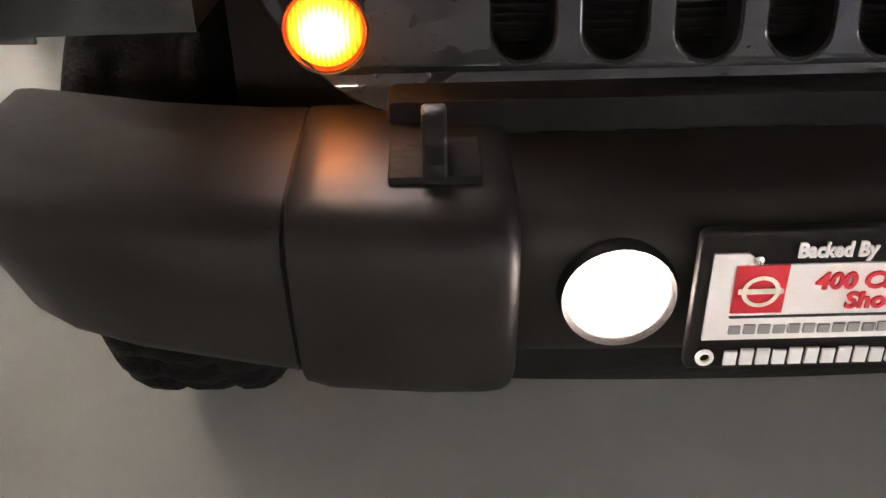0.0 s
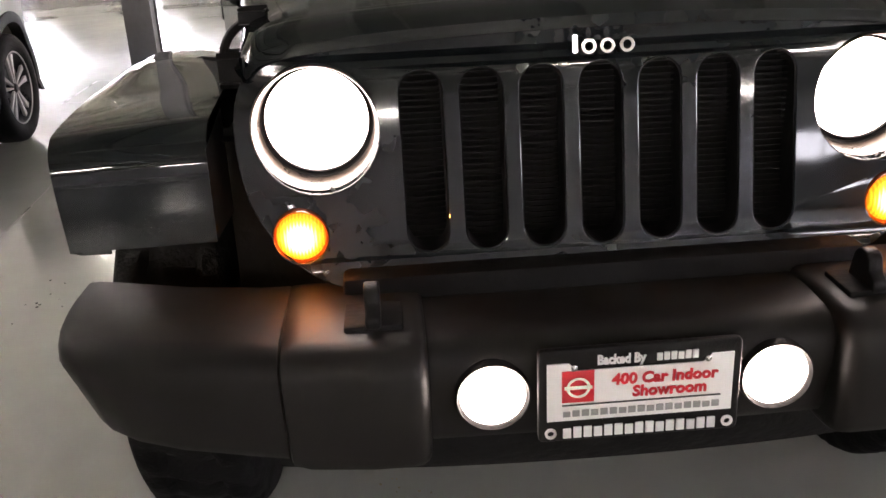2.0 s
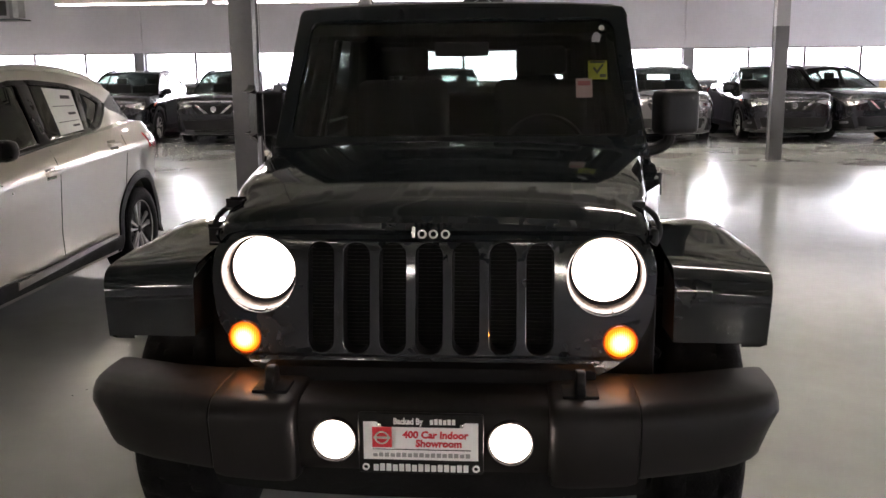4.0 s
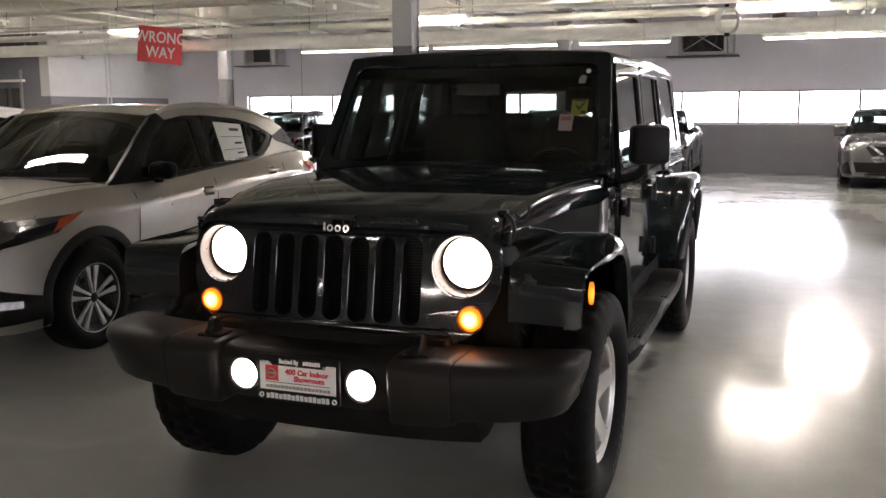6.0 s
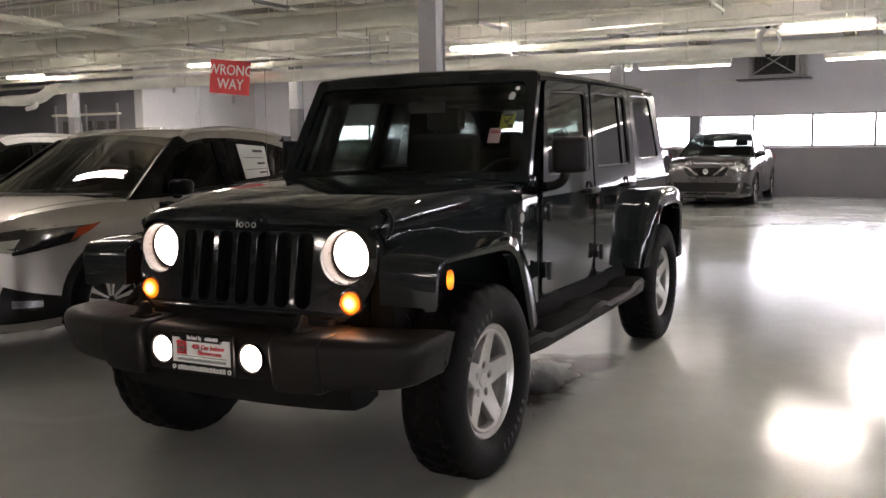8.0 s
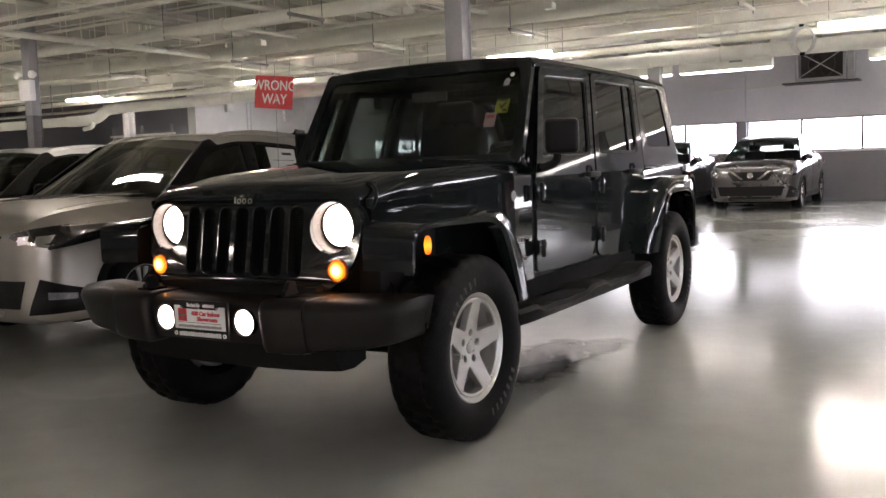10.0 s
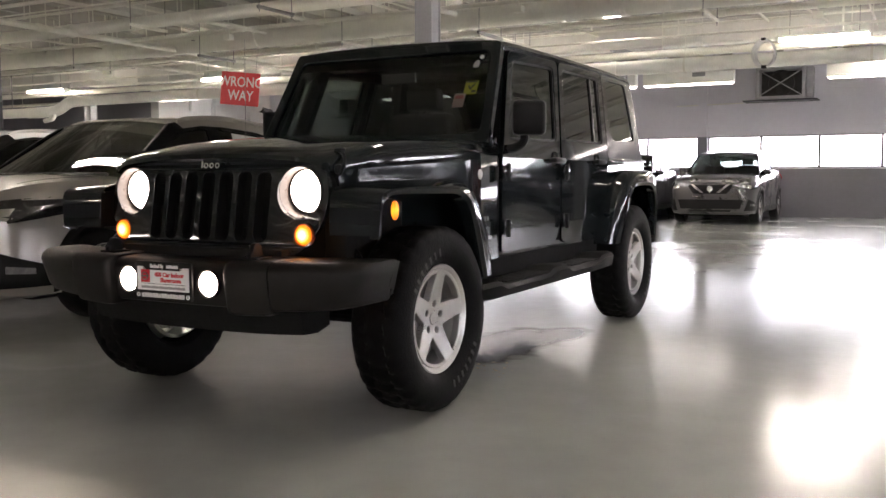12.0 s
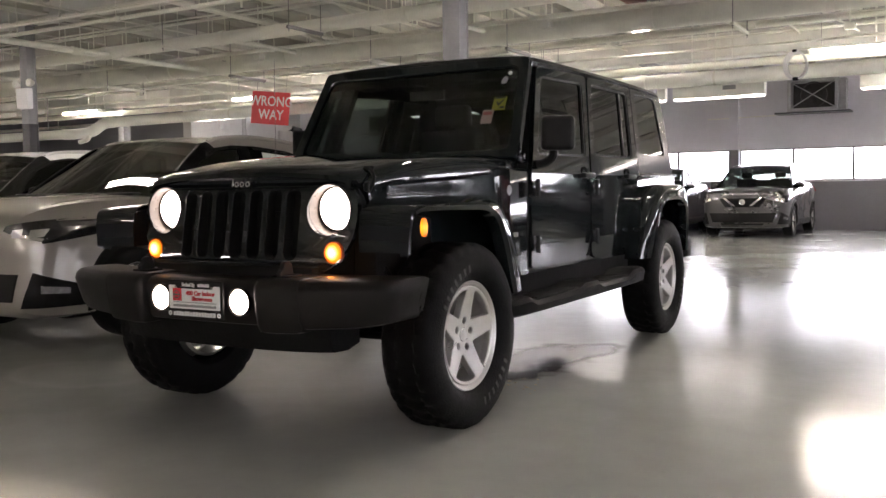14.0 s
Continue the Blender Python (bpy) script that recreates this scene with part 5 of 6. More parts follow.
        # dark posts behind the gaps between the doors
        for q in ([(1.665, 1.13), (1.73, 1.13), (1.895, 1.72), (1.825, 1.72)], [(2.56, 1.13), (2.64, 1.13), (2.71, 1.72), (2.65, 1.72)], [(1.67, 0.64), (1.72, 0.64), (1.72, 1.13), (1.67, 1.13)]):
            part("door_post", side_map(plate([q], 0.012), -0.028 if q[0][1] > 1 else -0.010, s), "interior", V)
        # vent divider of the rear door
        part("window_bar", side_map(plate([[(2.36, 1.24), (2.385, 1.24), (2.46, 1.68), (2.435, 1.68)]], 0.012), -0.005, s), "plastic", V)
        # hard top side with its fixed window
        o = [(2.603, 1.138), (3.43, 1.138), (3.40, 1.62), (3.36, 1.735), (2.684, 1.732)]
        h = [(2.745, 1.275), (3.29, 1.275), (3.225, 1.690), (2.765, 1.690)]
        hs = part("hardtop_side", side_map(plate([soften(o, 0.03, 3), soften(h, 0.05, 4)], 0.026, 0.005), -0.008, s), "hardtop", V, "black moulded hard top", 8)
        part("quarter_glass", side_map(plate([soften(h, 0.05, 4)], 0.003), -0.006, s), "glass_privacy", hs, "dark privacy glass", 0)
        # mirror
        mr = part("door_mirror", box((s * 0.80, 0.86, 1.235), (s * 0.975, 0.97, 1.415), 0.028, segs=3), "plastic", V, "black door mirror")
        part("mirror_glass", box((s * 0.815, 0.968, 1.252), (s * 0.962, 0.973, 1.400), 0.002), "chrome", mr)
        part("mirror_arm", tube(spline([(s * 0.765, 0.95, 1.165), (s * 0.82, 0.94, 1.175), (s * 0.86, 0.92, 1.205), (s * 0.865, 0.91, 1.25)], 4), 0.024, 10), "plastic", mr)
        if s > 0:                                         # its outer end is swept back
            mr.matrix_local = Matrix.Translation((0.80, 0.90, 0)) @ Matrix.Rotation(radians(24), 4, "Z") @ Matrix.Translation((-0.80, -0.90, 0))
        if s < 0:                                         # this one is folded back against the door
            mr.matrix_local = Matrix.Translation((-0.80, 0.96, 0)) @ Matrix.Rotation(radians(-66), 4, "Z") @ Matrix.Translation((0.80, -0.92, 0))
        # body seam, badge, tail lamp
        part("seam", box((s * 0.757, 0.818, 0.62), (s * 0.7585, 0.828, 1.118)), "under", V)
        part("tail_lamp", box((s * 0.655, 3.53, 0.84), (s * 0.752, 3.60, 1.04), 0.012), "tail", V, "red tail lamp")
        part("belt_rail", side_map(plate([[(2.60, 1.122), (3.50, 1.122), (3.50, 1.142), (2.60, 1.142)]], 0.02, 0.004), 0.002, s), "black_paint", V)
        # running board with two tread pads
        rows = []
        for y, zt, w in ((0.30, 0.475, 0.86), (0.34, 0.525, 0.905), (0.50, 0.530, 0.925), (0.58, 0.505, 0.925), (1.15, 0.505, 0.925), (1.24, 0.530, 0.925), (1.42, 0.530, 0.925), (1.50, 0.505, 0.925), (1.98, 0.505, 0.925), (2.06, 0.535, 0.925), (2.28, 0.535, 0.915), (2.33, 0.49, 0.87)):
            rows.append([(s * 0.70, y, zt - 0.01), (s * (w - 0.05), y, zt), (s * (w - 0.015), y, zt - 0.008), (s * w, y, zt - 0.03), (s * (w - 0.01), y, 0.445), (s * (w - 0.05), y, 0.428), (s * 0.70, y, 0.44)])
        rb = part("running_board", grid(rows, closed=True, cap=True), "board", V, "black plastic running board")
        for a, b in ((0.60, 1.14), (1.52, 1.97)):
            pad = bmesh.new()
            for k in range(7):
                xx = 0.79 + k * 0.018
                box((s * xx, a, 0.504), (s * (xx + 0.009), b, 0.510), 0, pad)
            part("tread_pad", pad, "rubber", rb, smooth=0)
        part("sill", box((s * 0.70, 0.60, 0.50), (s * 0.745, 2.45, 0.62), 0.01), "under", V)
        for y in (0.6, 1.4, 2.1):
            part("board_bracket", box((s * 0.55, y - 0.03, 0.43), (s * 0.80, y + 0.03, 0.46)), "under", V)
    part("trail_badge", lathe([(0.001, 0.006), (0.022, 0.006), (0.026, 0.003), (0.027, 0)], 24), "grey_ink", V, "small round silver badge").location = (0.752, 0.615, 1.034)
    for y0, z0, step, w, h in ((0.60, 0.800, 0.028, 0.020, 0.022), (0.66, 0.705, 0.022, 0.016, 0.017)):
        for k in range(4):
            part("badge_bar", box((0.7565, y0 + k * step, z0), (0.7595, y0 + k * step + w, z0 + h)), "steel", V, "small silver badge bar", 0)
    part("side_vent", box((0.757, 0.78, 1.00), (0.764, 0.815, 1.07), 0.002), "plastic", V)

    # windscreen, leaning back between base and roof
    base, top = Vector((0, 0.765, 1.185)), Vector((0, 1.075, 1.742))
    u = (top - base).normalized()
    nrm = Vector((1, 0, 0)).cross(u)
    S = Matrix(((1, 0, nrm.x, 0), (0, u.y, nrm.y, base.y), (0, u.z, nrm.z, base.z), (0, 0, 0, 1)))
    L = (top - base).length
    o = [(-0.735, 0), (0.735, 0), (0.728, 0.08), (0.672, L), (-0.672, L), (-0.728, 0.08)]
    h = [(-0.672, 0.055), (0.672, 0.055), (0.618, L - 0.065), (-0.618, L - 0.065)]
    ws = part("windscreen_frame", plate([soften(o, 0.03, 3), soften(h, 0.05, 4)], 0.055, 0.010, S), "black_paint", V, smooth=8)
    g = part("windscreen", plate([soften(h, 0.05, 4)], 0.005, 0, S @ Matrix.Translation((0, 0, 0.012))), "glass_clear", ws, "clear windscreen glass", 0)
    g.visible_shadow = False
    band = [(-0.625, L - 0.12), (0.625, L - 0.12), (0.618, L - 0.066), (-0.618, L - 0.066)]
    part("shade_band", plate([band], 0.002, 0, S @ Matrix.Translation((0, 0, 0.008))), "glass_privacy", ws, smooth=0)

    def sticker(nm, cx, cv, w, hh, mt, off=0.017, outline=None):
        o = outline or [(cx - w / 2, cv - hh / 2), (cx + w / 2, cv - hh / 2), (cx + w / 2, cv + hh / 2), (cx - w / 2, cv + hh / 2)]
        return part(nm, plate([o], 0.0015, 0, S @ Matrix.Translation((0, 0, off))), mt, ws, smooth=0)
    st = sticker("inspection_sticker", 0.555, 0.345, 0.075, 0.085, "yellow")
    sticker("tick_mark", 0, 0, 0, 0, "ink", 0.019, [(0.535, 0.352), (0.542, 0.358), (0.552, 0.342), (0.574, 0.372), (0.580, 0.366), (0.553, 0.326)])
    sticker("sticker_bar", 0.555, 0.380, 0.06, 0.010, "ink", 0.019)
    sticker("sticker_bar", 0.575, 0.318, 0.025, 0.014, "ink", 0.019)
    sticker("price_tag", 0.500, 0.265, 0.065, 0.085, "tag")
    sticker("tag_bar", 0.500, 0.285, 0.05, 0.02, "tag_red", 0.019)
    sticker("toll_tag", 0, 0, 0, 0, "grey_ink", 0.017, [(0.535, L - 0.165), (0.565, L - 0.165), (0.572, L - 0.135), (0.560, L - 0.12), (0.548, L - 0.12), (0.535, L - 0.14)])
    sticker("round_tag", 0, 0, 0, 0, "paper", 0.017, circle(0.575, L - 0.10, 0.012, 16))
    # cowl, wipers, aerial
    part("cowl", box((-0.715, 0.665, 1.10), (0.715, 0.80, 1.188), 0.015), "black_paint", V)
    vent = bmesh.new()
    for k in range(16):
        box((-0.40 + k * 0.05, 0.69, 1.186), (-0.37 + k * 0.05, 0.74, 1.190), 0, vent)
    part("cowl_vent", vent, "under", V, smooth=0)
    for x in (-0.30, 0.22):
        wp = part("wiper_arm", tube([(x, 0.735, 1.20), (x + 0.05, 0.79, 1.225), (x + 0.42, 0.800, 1.245)], 0.007, 6), "plastic", V)
        part("wiper_blade", box((x + 0.02, 0.785, 1.232), (x + 0.44, 0.796, 1.246), 0.003), "rubber", wp)
        part("wiper_pivot", lathe([(0.001, 0.03), (0.016, 0.028), (0.02, 0)], 14, "z"), "plastic", wp).location = (x, 0.735, 1.185)
    ae = part("aerial", tube([(-0.735, 0.62, 1.11), (-0.740, 0.635, 1.80)], 0.0015, 6), "steel", V, "thin steel aerial rod")
    part("aerial_base", lathe([(0.022, 0), (0.018, 0.02), (0.008, 0.05), (0.004, 0.08)], 14, "z"), "plastic", ae).location = (-0.735, 0.62, 1.10)
    for s in (-1, 1):
        part("frame_bracket", box((s * 0.70, 0.78, 1.17), (s * 0.742, 0.86, 1.225), 0.01), "black_paint", V)

    # roof and back of the hard top
    rows = []
    for y, dz in ((1.050, -0.020), (1.058, -0.004), (1.085, 0.004), (1.3, 0.010), (1.8, 0.016), (2.4, 0.018), (3.0, 0.014), (3.28, 0.006), (3.36, -0.006), (3.395, -0.04)):
        half = [(0.676, 1.700), (0.682, 1.722), (0.670, 1.742), (0.62, 1.756), (0.45, 1.766), (0.2, 1.772), (0, 1.774)]
        rows.append([(-x, y, z + dz) for x, z in half] + [(x, y, z + dz) for x, z in reversed(half[:-1])])
    part("roof", thick(grid(rows), 0.03), "hardtop", V, "black hard top roof")
    for y in (1.855, 2.68):
        part("roof_seam", grid([[(x, y - 0.006, zz), (x, y + 0.006, zz)] for x, zz in [(-0.63, 1.773), (-0.45, 1.784), (0, 1.7925), (0.45, 1.784), (0.63, 1.773)]]), "under", V)
    R = Matrix(((1, 0, 0, 0), (0, -0.10, 1, 3.545), (0, 1, 0.10, 0), (0, 0, 0, 1)))
    o = [(-0.755, 1.14), (0.755, 1.14), (0.675, 1.715), (-0.675, 1.715)]
    h = [(-0.56, 1.22), (0.56, 1.22), (0.53, 1.64), (-0.53, 1.64)]
    bk = part("hardtop_back", plate([soften(o, 0.03, 3), soften(h, 0.05, 4)], 0.02, 0.004, R), "hardtop", V)
    part("rear_glass", plate([soften(h, 0.05, 4)], 0.003, 0, R), "glass_tint", bk, "tinted rear glass", 0)
    part("rear_bumper", box((-0.85, 3.53, 0.50), (0.85, 3.68, 0.66), 0.03, segs=3), "bumper", V)
    part("spare_mount", box((-0.10, 3.53, 0.85), (0.10, 3.70, 1.10), 0.02), "plastic", V)

    # inside
    part("cabin_floor", box((-0.69, 0.95, 0.70), (0.69, 3.43, 0.75)), "interior", V)
    part("dashboard", box((-0.69, 0.86, 0.95), (0.69, 1.18, 1.185), 0.05, segs=3), "interior", V)
    sw = lathe([(0.185, -0.012), (0.197, 0), (0.185, 0.012), (0.173, 0)], 32, "y", closed=True)
    bmesh.ops.transform(sw, matrix=pose(0.36, 1.30, 1.12, -22), verts=sw.verts)
    stw = part("steering_wheel", sw, "plastic", V)
    part("wheel_hub", box((0.20, 1.28, 1.08), (0.52, 1.32, 1.15), 0.015), "plastic", stw)
    for x in (-0.36, 0.36):
        seat = part("front_seat", box((x - 0.25, 1.50, 0.75), (x + 0.25, 2.0, 0.95), 0.05, segs=3), "interior", V, "dark cloth front seat")
        bb = box((x - 0.24, 1.95, 0.92), (x + 0.24, 2.08, 1.45), 0.05, segs=3)
        part("seat_back", bb, "interior", seat)
        part("headrest", box((x - 0.13, 2.0, 1.47), (x + 0.13, 2.09, 1.62), 0.03, segs=3), "interior", seat)
    bench = part("rear_seat", box((-0.62, 2.55, 0.75), (0.62, 3.0, 0.95), 0.05, segs=3), "interior", V, "dark cloth rear bench")
    part("seat_back", box((-0.62, 2.98, 0.92), (0.62, 3.10, 1.36), 0.05, segs=3), "interior", bench)
    for x in (-0.36, 0.36):
        part("headrest", box((x - 0.13, 3.0, 1.37), (x + 0.13, 3.08, 1.47), 0.03, segs=3), "interior", bench)
    for s in (-1, 1):
        part("roll_bar", tube(spline([(s * 0.64, 1.10, 1.64), (s * 0.60, 1.5, 1.67), (s * 0.58, 2.1, 1.675), (s * 0.58, 2.9, 1.66), (s * 0.60, 3.25, 1.30), (s * 0.62, 3.35, 0.95)], 4), 0.032, 10), "interior", V)
        part("roll_post", tube([(s * 0.60, 2.05, 0.75), (s * 0.61, 2.10, 1.3), (s * 0.58, 2.12, 1.67)], 0.07, 10), "interior", V)
        part("pillar_trim", tube([(s * 0.665, 0.98, 1.16), (s * 0.60, 1.20, 1.68)], 0.05, 10), "interior", V)
        part("sun_visor", box((s * 0.10, 1.10, 1.66), (s * 0.55, 1.26, 1.685), 0.008), "interior", V)
    part("roll_hoop", tube([(-0.58, 2.12, 1.675), (0.58, 2.12, 1.675)], 0.038, 10), "interior", V)
    part("sound_bar", box((-0.55, 2.10, 1.60), (0.55, 2.32, 1.67), 0.02), "interior", V)
    part("rear_view_mirror", box((-0.115, 1.09, 1.555), (0.115, 1.115, 1.615), 0.010), "plastic", V)

    # underneath
    for s in (-1, 1):
        part("frame_rail", box((s * 0.36, -0.55, 0.44), (s * 0.46, 3.5, 0.56), 0.01), "under", V)
    for y in (0.0, 2.946):
        ax = part("axle", tube([(-0.68, y, 0.405), (0.68, y, 0.405)], 0.045, 12), "under", V)
        part("differential", lathe([(0.001, -0.15), (0.10, -0.12), (0.14, 0), (0.10, 0.12), (0.001, 0.14)], 20, "y"), "under", ax).location = (-0.18 if y == 0 else 0, y, 0.40)
        for s in (-1, 1):
            part("coil_spring", tube([(s * 0.50 + 0.055 * math.cos(t), y + 0.055 * math.sin(t), 0.45 + t * 0.0085) for t in [0.45 * k for k in range(70)]], 0.008, 6), "under", ax)
    part("tie_rod", tube([(-0.62, -0.14, 0.40), (0.62, -0.14, 0.40)], 0.018, 8), "under", V)
    part("steering_link", tube([(-0.5, -0.22, 0.42), (0.45, -0.20, 0.50)], 0.016, 8), "steel", V)
    part("engine_block", box((-0.48, -0.32, 0.55), (0.48, 0.8, 1.02), 0.03), "under", V)
    part("skid_plate", box((-0.35, 0.9, 0.36), (0.35, 2.4, 0.44), 0.03), "under", V)
    part("fuel_tank", box((-0.48, 1.5, 0.38), (0.30, 2.5, 0.60), 0.04), "under", V)
    for s in (-1, 1):
        for k in range(3):
            hp = spline([(s * (0.58 - 0.03 * k), -0.33 + 0.05 * k, 0.76), (s * (0.60 + 0.02 * k), -0.30, 0.70), (s * (0.56 + 0.01 * k), -0.34 + 0.06 * k, 0.64), (s * 0.50, -0.30, 0.58)], 4)
            part("wire_loom", tube(hp, 0.008, 6), "plastic", V)
    return V


vehicle()

# ---------------------------------------------------------------- other cars
from mathutils.bvhtree import BVHTree


def road_wheel():
    """Ten-blade two-tone alloy; axle x, face to +x, radius 0.33."""
    prof = [(0.215, 0.085), (0.232, 0.098), (0.27, 0.103), (0.305, 0.098), (0.322, 0.082), (0.329, 0.05), (0.330, 0), (0.329, -0.05), (0.322, -0.082), (0.29, -0.1), (0.215, -0.085)]
    tyre = mesh_of(lathe(prof, 56), "road_tyre", 40)
    rim = mesh_of(lathe([(0.02, 0.02), (0.19, 0.025), (0.198, 0.06), (0.212, 0.083), (0.222, 0.09), (0.224, 0.083), (0.2, 0.03), (0.195, -0.08)], 48), "road_rim", 40)
    blades = bmesh.new()
    for k in range(5):
        for da, tw in ((-10, -1), (10, 1)):
            a = radians(90 + 72 * k + da)
            pts = [(0.030, -0.008), (0.125, -0.011), (0.212, -0.021), (0.212, 0.019), (0.125, 0.010), (0.030, 0.006)]
            b = plate([[(x, y + tw * 0.004) for x, y in pts]], 0.018, 0.003, UPRIGHT_SIDE @ Matrix.Rotation(a, 4, "Z"))
            bmesh.ops.transform(b, matrix=Matrix.Translation((0.062, 0, 0)), verts=b.verts)
            join(blades, b)
    ring = lathe([(0.208, 0.075), (0.216, 0.088), (0.224, 0.090), (0.228, 0.083)], 48)
    join(blades, ring)
    blades = mesh_of(blades, "road_blades", 40)
    cap = mesh_of(lathe([(0.001, 0.080), (0.020, 0.079), (0.027, 0.071), (0.034, 0.068), (0.034, 0.03)], 20), "road_cap", 40)
    return tyre, rim, blades, cap


RT, RR, RB, RC = road_wheel()


def road_wheels(parent, wb, half, r=0.33, w=1.0):
    k = r / 0.33
    for y in (0, wb):
        for s in (-1, 1):
            o = part("wheel", RR, "alloy_dark", parent, "two-tone alloy wheel")
            o.matrix_local = Matrix.Translation((s * half, y, r)) @ Matrix.Rotation(0 if s > 0 else math.pi, 4, "Z") @ Matrix.Diagonal((k, k, k, 1))
            part("tyre", RT, "rubber", o)
            part("spokes", RB, "alloy", o)
            part("centre_cap", RC, "alloy_dark", o)


def skin(tree, quad, way, n, m, thickness=0.008, off=0.004):
    """A panel laid on a body: a quad of four points, thrown along way on to its surface."""
    a, b, c, d = [Vector(p) for p in quad]
    way = Vector(way)
    rows = []
    for i in range(n + 1):
        row = []
        for j in range(m + 1):
            p = a.lerp(b, j / m).lerp(d.lerp(c, j / m), i / n)
            hit = tree.ray_cast(p, way)
            q = hit[0] if hit[0] is not None else p + way * 0.4
            row.append(q - way * off)
        rows.append(row)
    bm = grid(rows)
    top = [[Vector(p) for p in r] for r in rows]
    low = [[p + way * thickness for p in r] for r in top]
    edge_t = top[0] + [r[-1] for r in top[1:]] + top[-1][-2::-1] + [r[0] for r in top[-2:0:-1]]
    edge_l = low[0] + [r[-1] for r in low[1:]] + low[-1][-2::-1] + [r[0] for r in low[-2:0:-1]]
    grid([edge_t, edge_l], bm, True)
    bmesh.ops.remove_doubles(bm, verts=bm.verts, dist=1e-5)
    return bm


BODY = ((-0.86, 0.52, 0.36, 0.62, 0.50, 0.74, 0.78), (-0.84, 0.66, 0.27, 0.68, 0.62, 0.84, 0.88), (-0.78, 0.76, 0.22, 0.73, 0.69, 0.915, 0.95), (-0.62, 0.845, 0.20, 0.79, 0.755, 0.965, 1.0), (-0.35, 0.88, 0.20, 0.84, 0.79, 0.995, 1.04),
        (0.0, 0.89, 0.20, 0.87, 0.80, 1.01, 1.06), (0.5, 0.888, 0.20, 0.885, 0.805, 1.012, 1.05), (1.0, 0.885, 0.20, 0.905, 0.815, 1.035, 1.05), (1.6, 0.885, 0.20, 0.935, 0.815, 1.07, 1.08),
        (2.2, 0.892, 0.20, 0.965, 0.815, 1.105, 1.11), (2.65, 0.895, 0.20, 0.985, 0.79, 1.13, 1.14), (2.95, 0.865, 0.24, 0.98, 0.755, 1.13, 1.15), (3.16, 0.80, 0.30, 0.96, 0.71, 1.11, 1.13), (3.26, 0.73, 0.38, 0.92, 0.64, 1.05, 1.07), (3.31, 0.62, 0.46, 0.80, 0.55, 0.95, 0.96))


def crossover(name, label, paint, m, group="", pillars="gloss_black", arch=0.010, tag=False, detail=True):
    """A five-door crossover; its nose looks to -y, the front axle stands at the origin."""
    C = thing(name, label, "car", None, group)
    cols = list(zip(*BODY))
    fine = []
    for k in range(len(BODY) - 1):
        for f in (0, 0.5):
            fine.append(k + f)
    fine.append(len(BODY) - 1)

    def at(col, t):
        k = min(int(t), len(BODY) - 2)
        f = t - k
        a, b = col[max(k - 1, 0)], col[k]
        c, d = col[k + 1], col[min(k + 2, len(BODY) - 1)]
        return 0.5 * (2 * b + (c - a) * f + (2 * a - 5 * b + 4 * c - d) * f * f + (3 * b - a - 3 * c + d) * f ** 3)
    rows = []
    for t in fine:
        y, w, zb, zs, wb_, ze, zt = [at(c, t) for c in cols]
        half = [(0, zb), (w * 0.80, zb), (w * 0.95, zb + 0.03), (w * 0.985, zb + 0.12), (w * 0.975, zb + (zs - zb) * 0.45), (w * 0.99, zb + (zs - zb) * 0.75), (w, zs - 0.030), (w * 0.998, zs - 0.004), (w * 0.984, zs + 0.022), (wb_ + (w - wb_) * 0.35, zs + (ze - zs) * 0.75), (wb_, ze), (wb_ * 0.88, ze + (zt - ze) * 0.45), (wb_ * 0.5, ze + (zt - ze) * 0.88), (0, zt)]
        rows.append([(x, y, z) for x, z in half] + [(-x, y, z) for x, z in reversed(half[1:-1])])
    body = part("body", grid(rows, closed=True, cap=True), paint, C)
    tree_bm = bmesh.new()
    tree_bm.from_mesh(body.data)
    tree = BVHTree.FromBMesh(tree_bm)
    tree_bm.free()
    cuts = []
    for y in (0.0, 2.62):
        c = lathe([(0.385, -1.2), (0.385, 1.2)], 36)
        bmesh.ops.holes_fill(c, edges=c.edges)
        bmesh.ops.transform(c, matrix=Matrix.Translation((0, y, 0.345)), verts=c.verts)
        cuts.append(c)
    cuts.append(box((-0.70, 0.24, 0.75), (0.70, 2.75, 1.5)))
    carve(body, cuts)
    part("wheel_tub", box((-0.60, -0.42, 0.16), (0.60, 3.1, 0.85), 0.05), "under", C)
    # glasshouse: the sides lean in and draw together towards the tail
    ky, kw = (0.2, 0.5, 1.0, 1.7, 2.1, 2.5, 2.85, 3.2), (0.775, 0.79, 0.80, 0.80, 0.787, 0.755, 0.70, 0.62)

    def lean(y, z):
        return float(np.interp(y, ky, kw)) - 0.40 * max(0.0, z - 1.05) - 0.25 * max(0.0, z - 1.42)

    def on_side(outlines, depth, out, side, soft_r=0.02):
        bm = plate([soften(o, soft_r, 3) for o in outlines], depth, 0.002)
        for y in np.arange(0.35, 3.3, 0.15):
            bmesh.ops.bisect_plane(bm, geom=bm.verts[:] + bm.edges[:] + bm.faces[:], plane_co=(y, 0, 0), plane_no=(1, 0, 0))
        for z in (1.05, 1.2, 1.3, 1.42, 1.47):
            bmesh.ops.bisect_plane(bm, geom=bm.verts[:] + bm.edges[:] + bm.faces[:], plane_co=(0, z, 0), plane_no=(0, 1, 0))
        for v in bm.verts:
            y, z, t = v.co
            v.co = (side * (lean(y, z) + out + t), y, z)
        if side < 0:
            bmesh.ops.reverse_faces(bm, faces=bm.faces)
        return bm
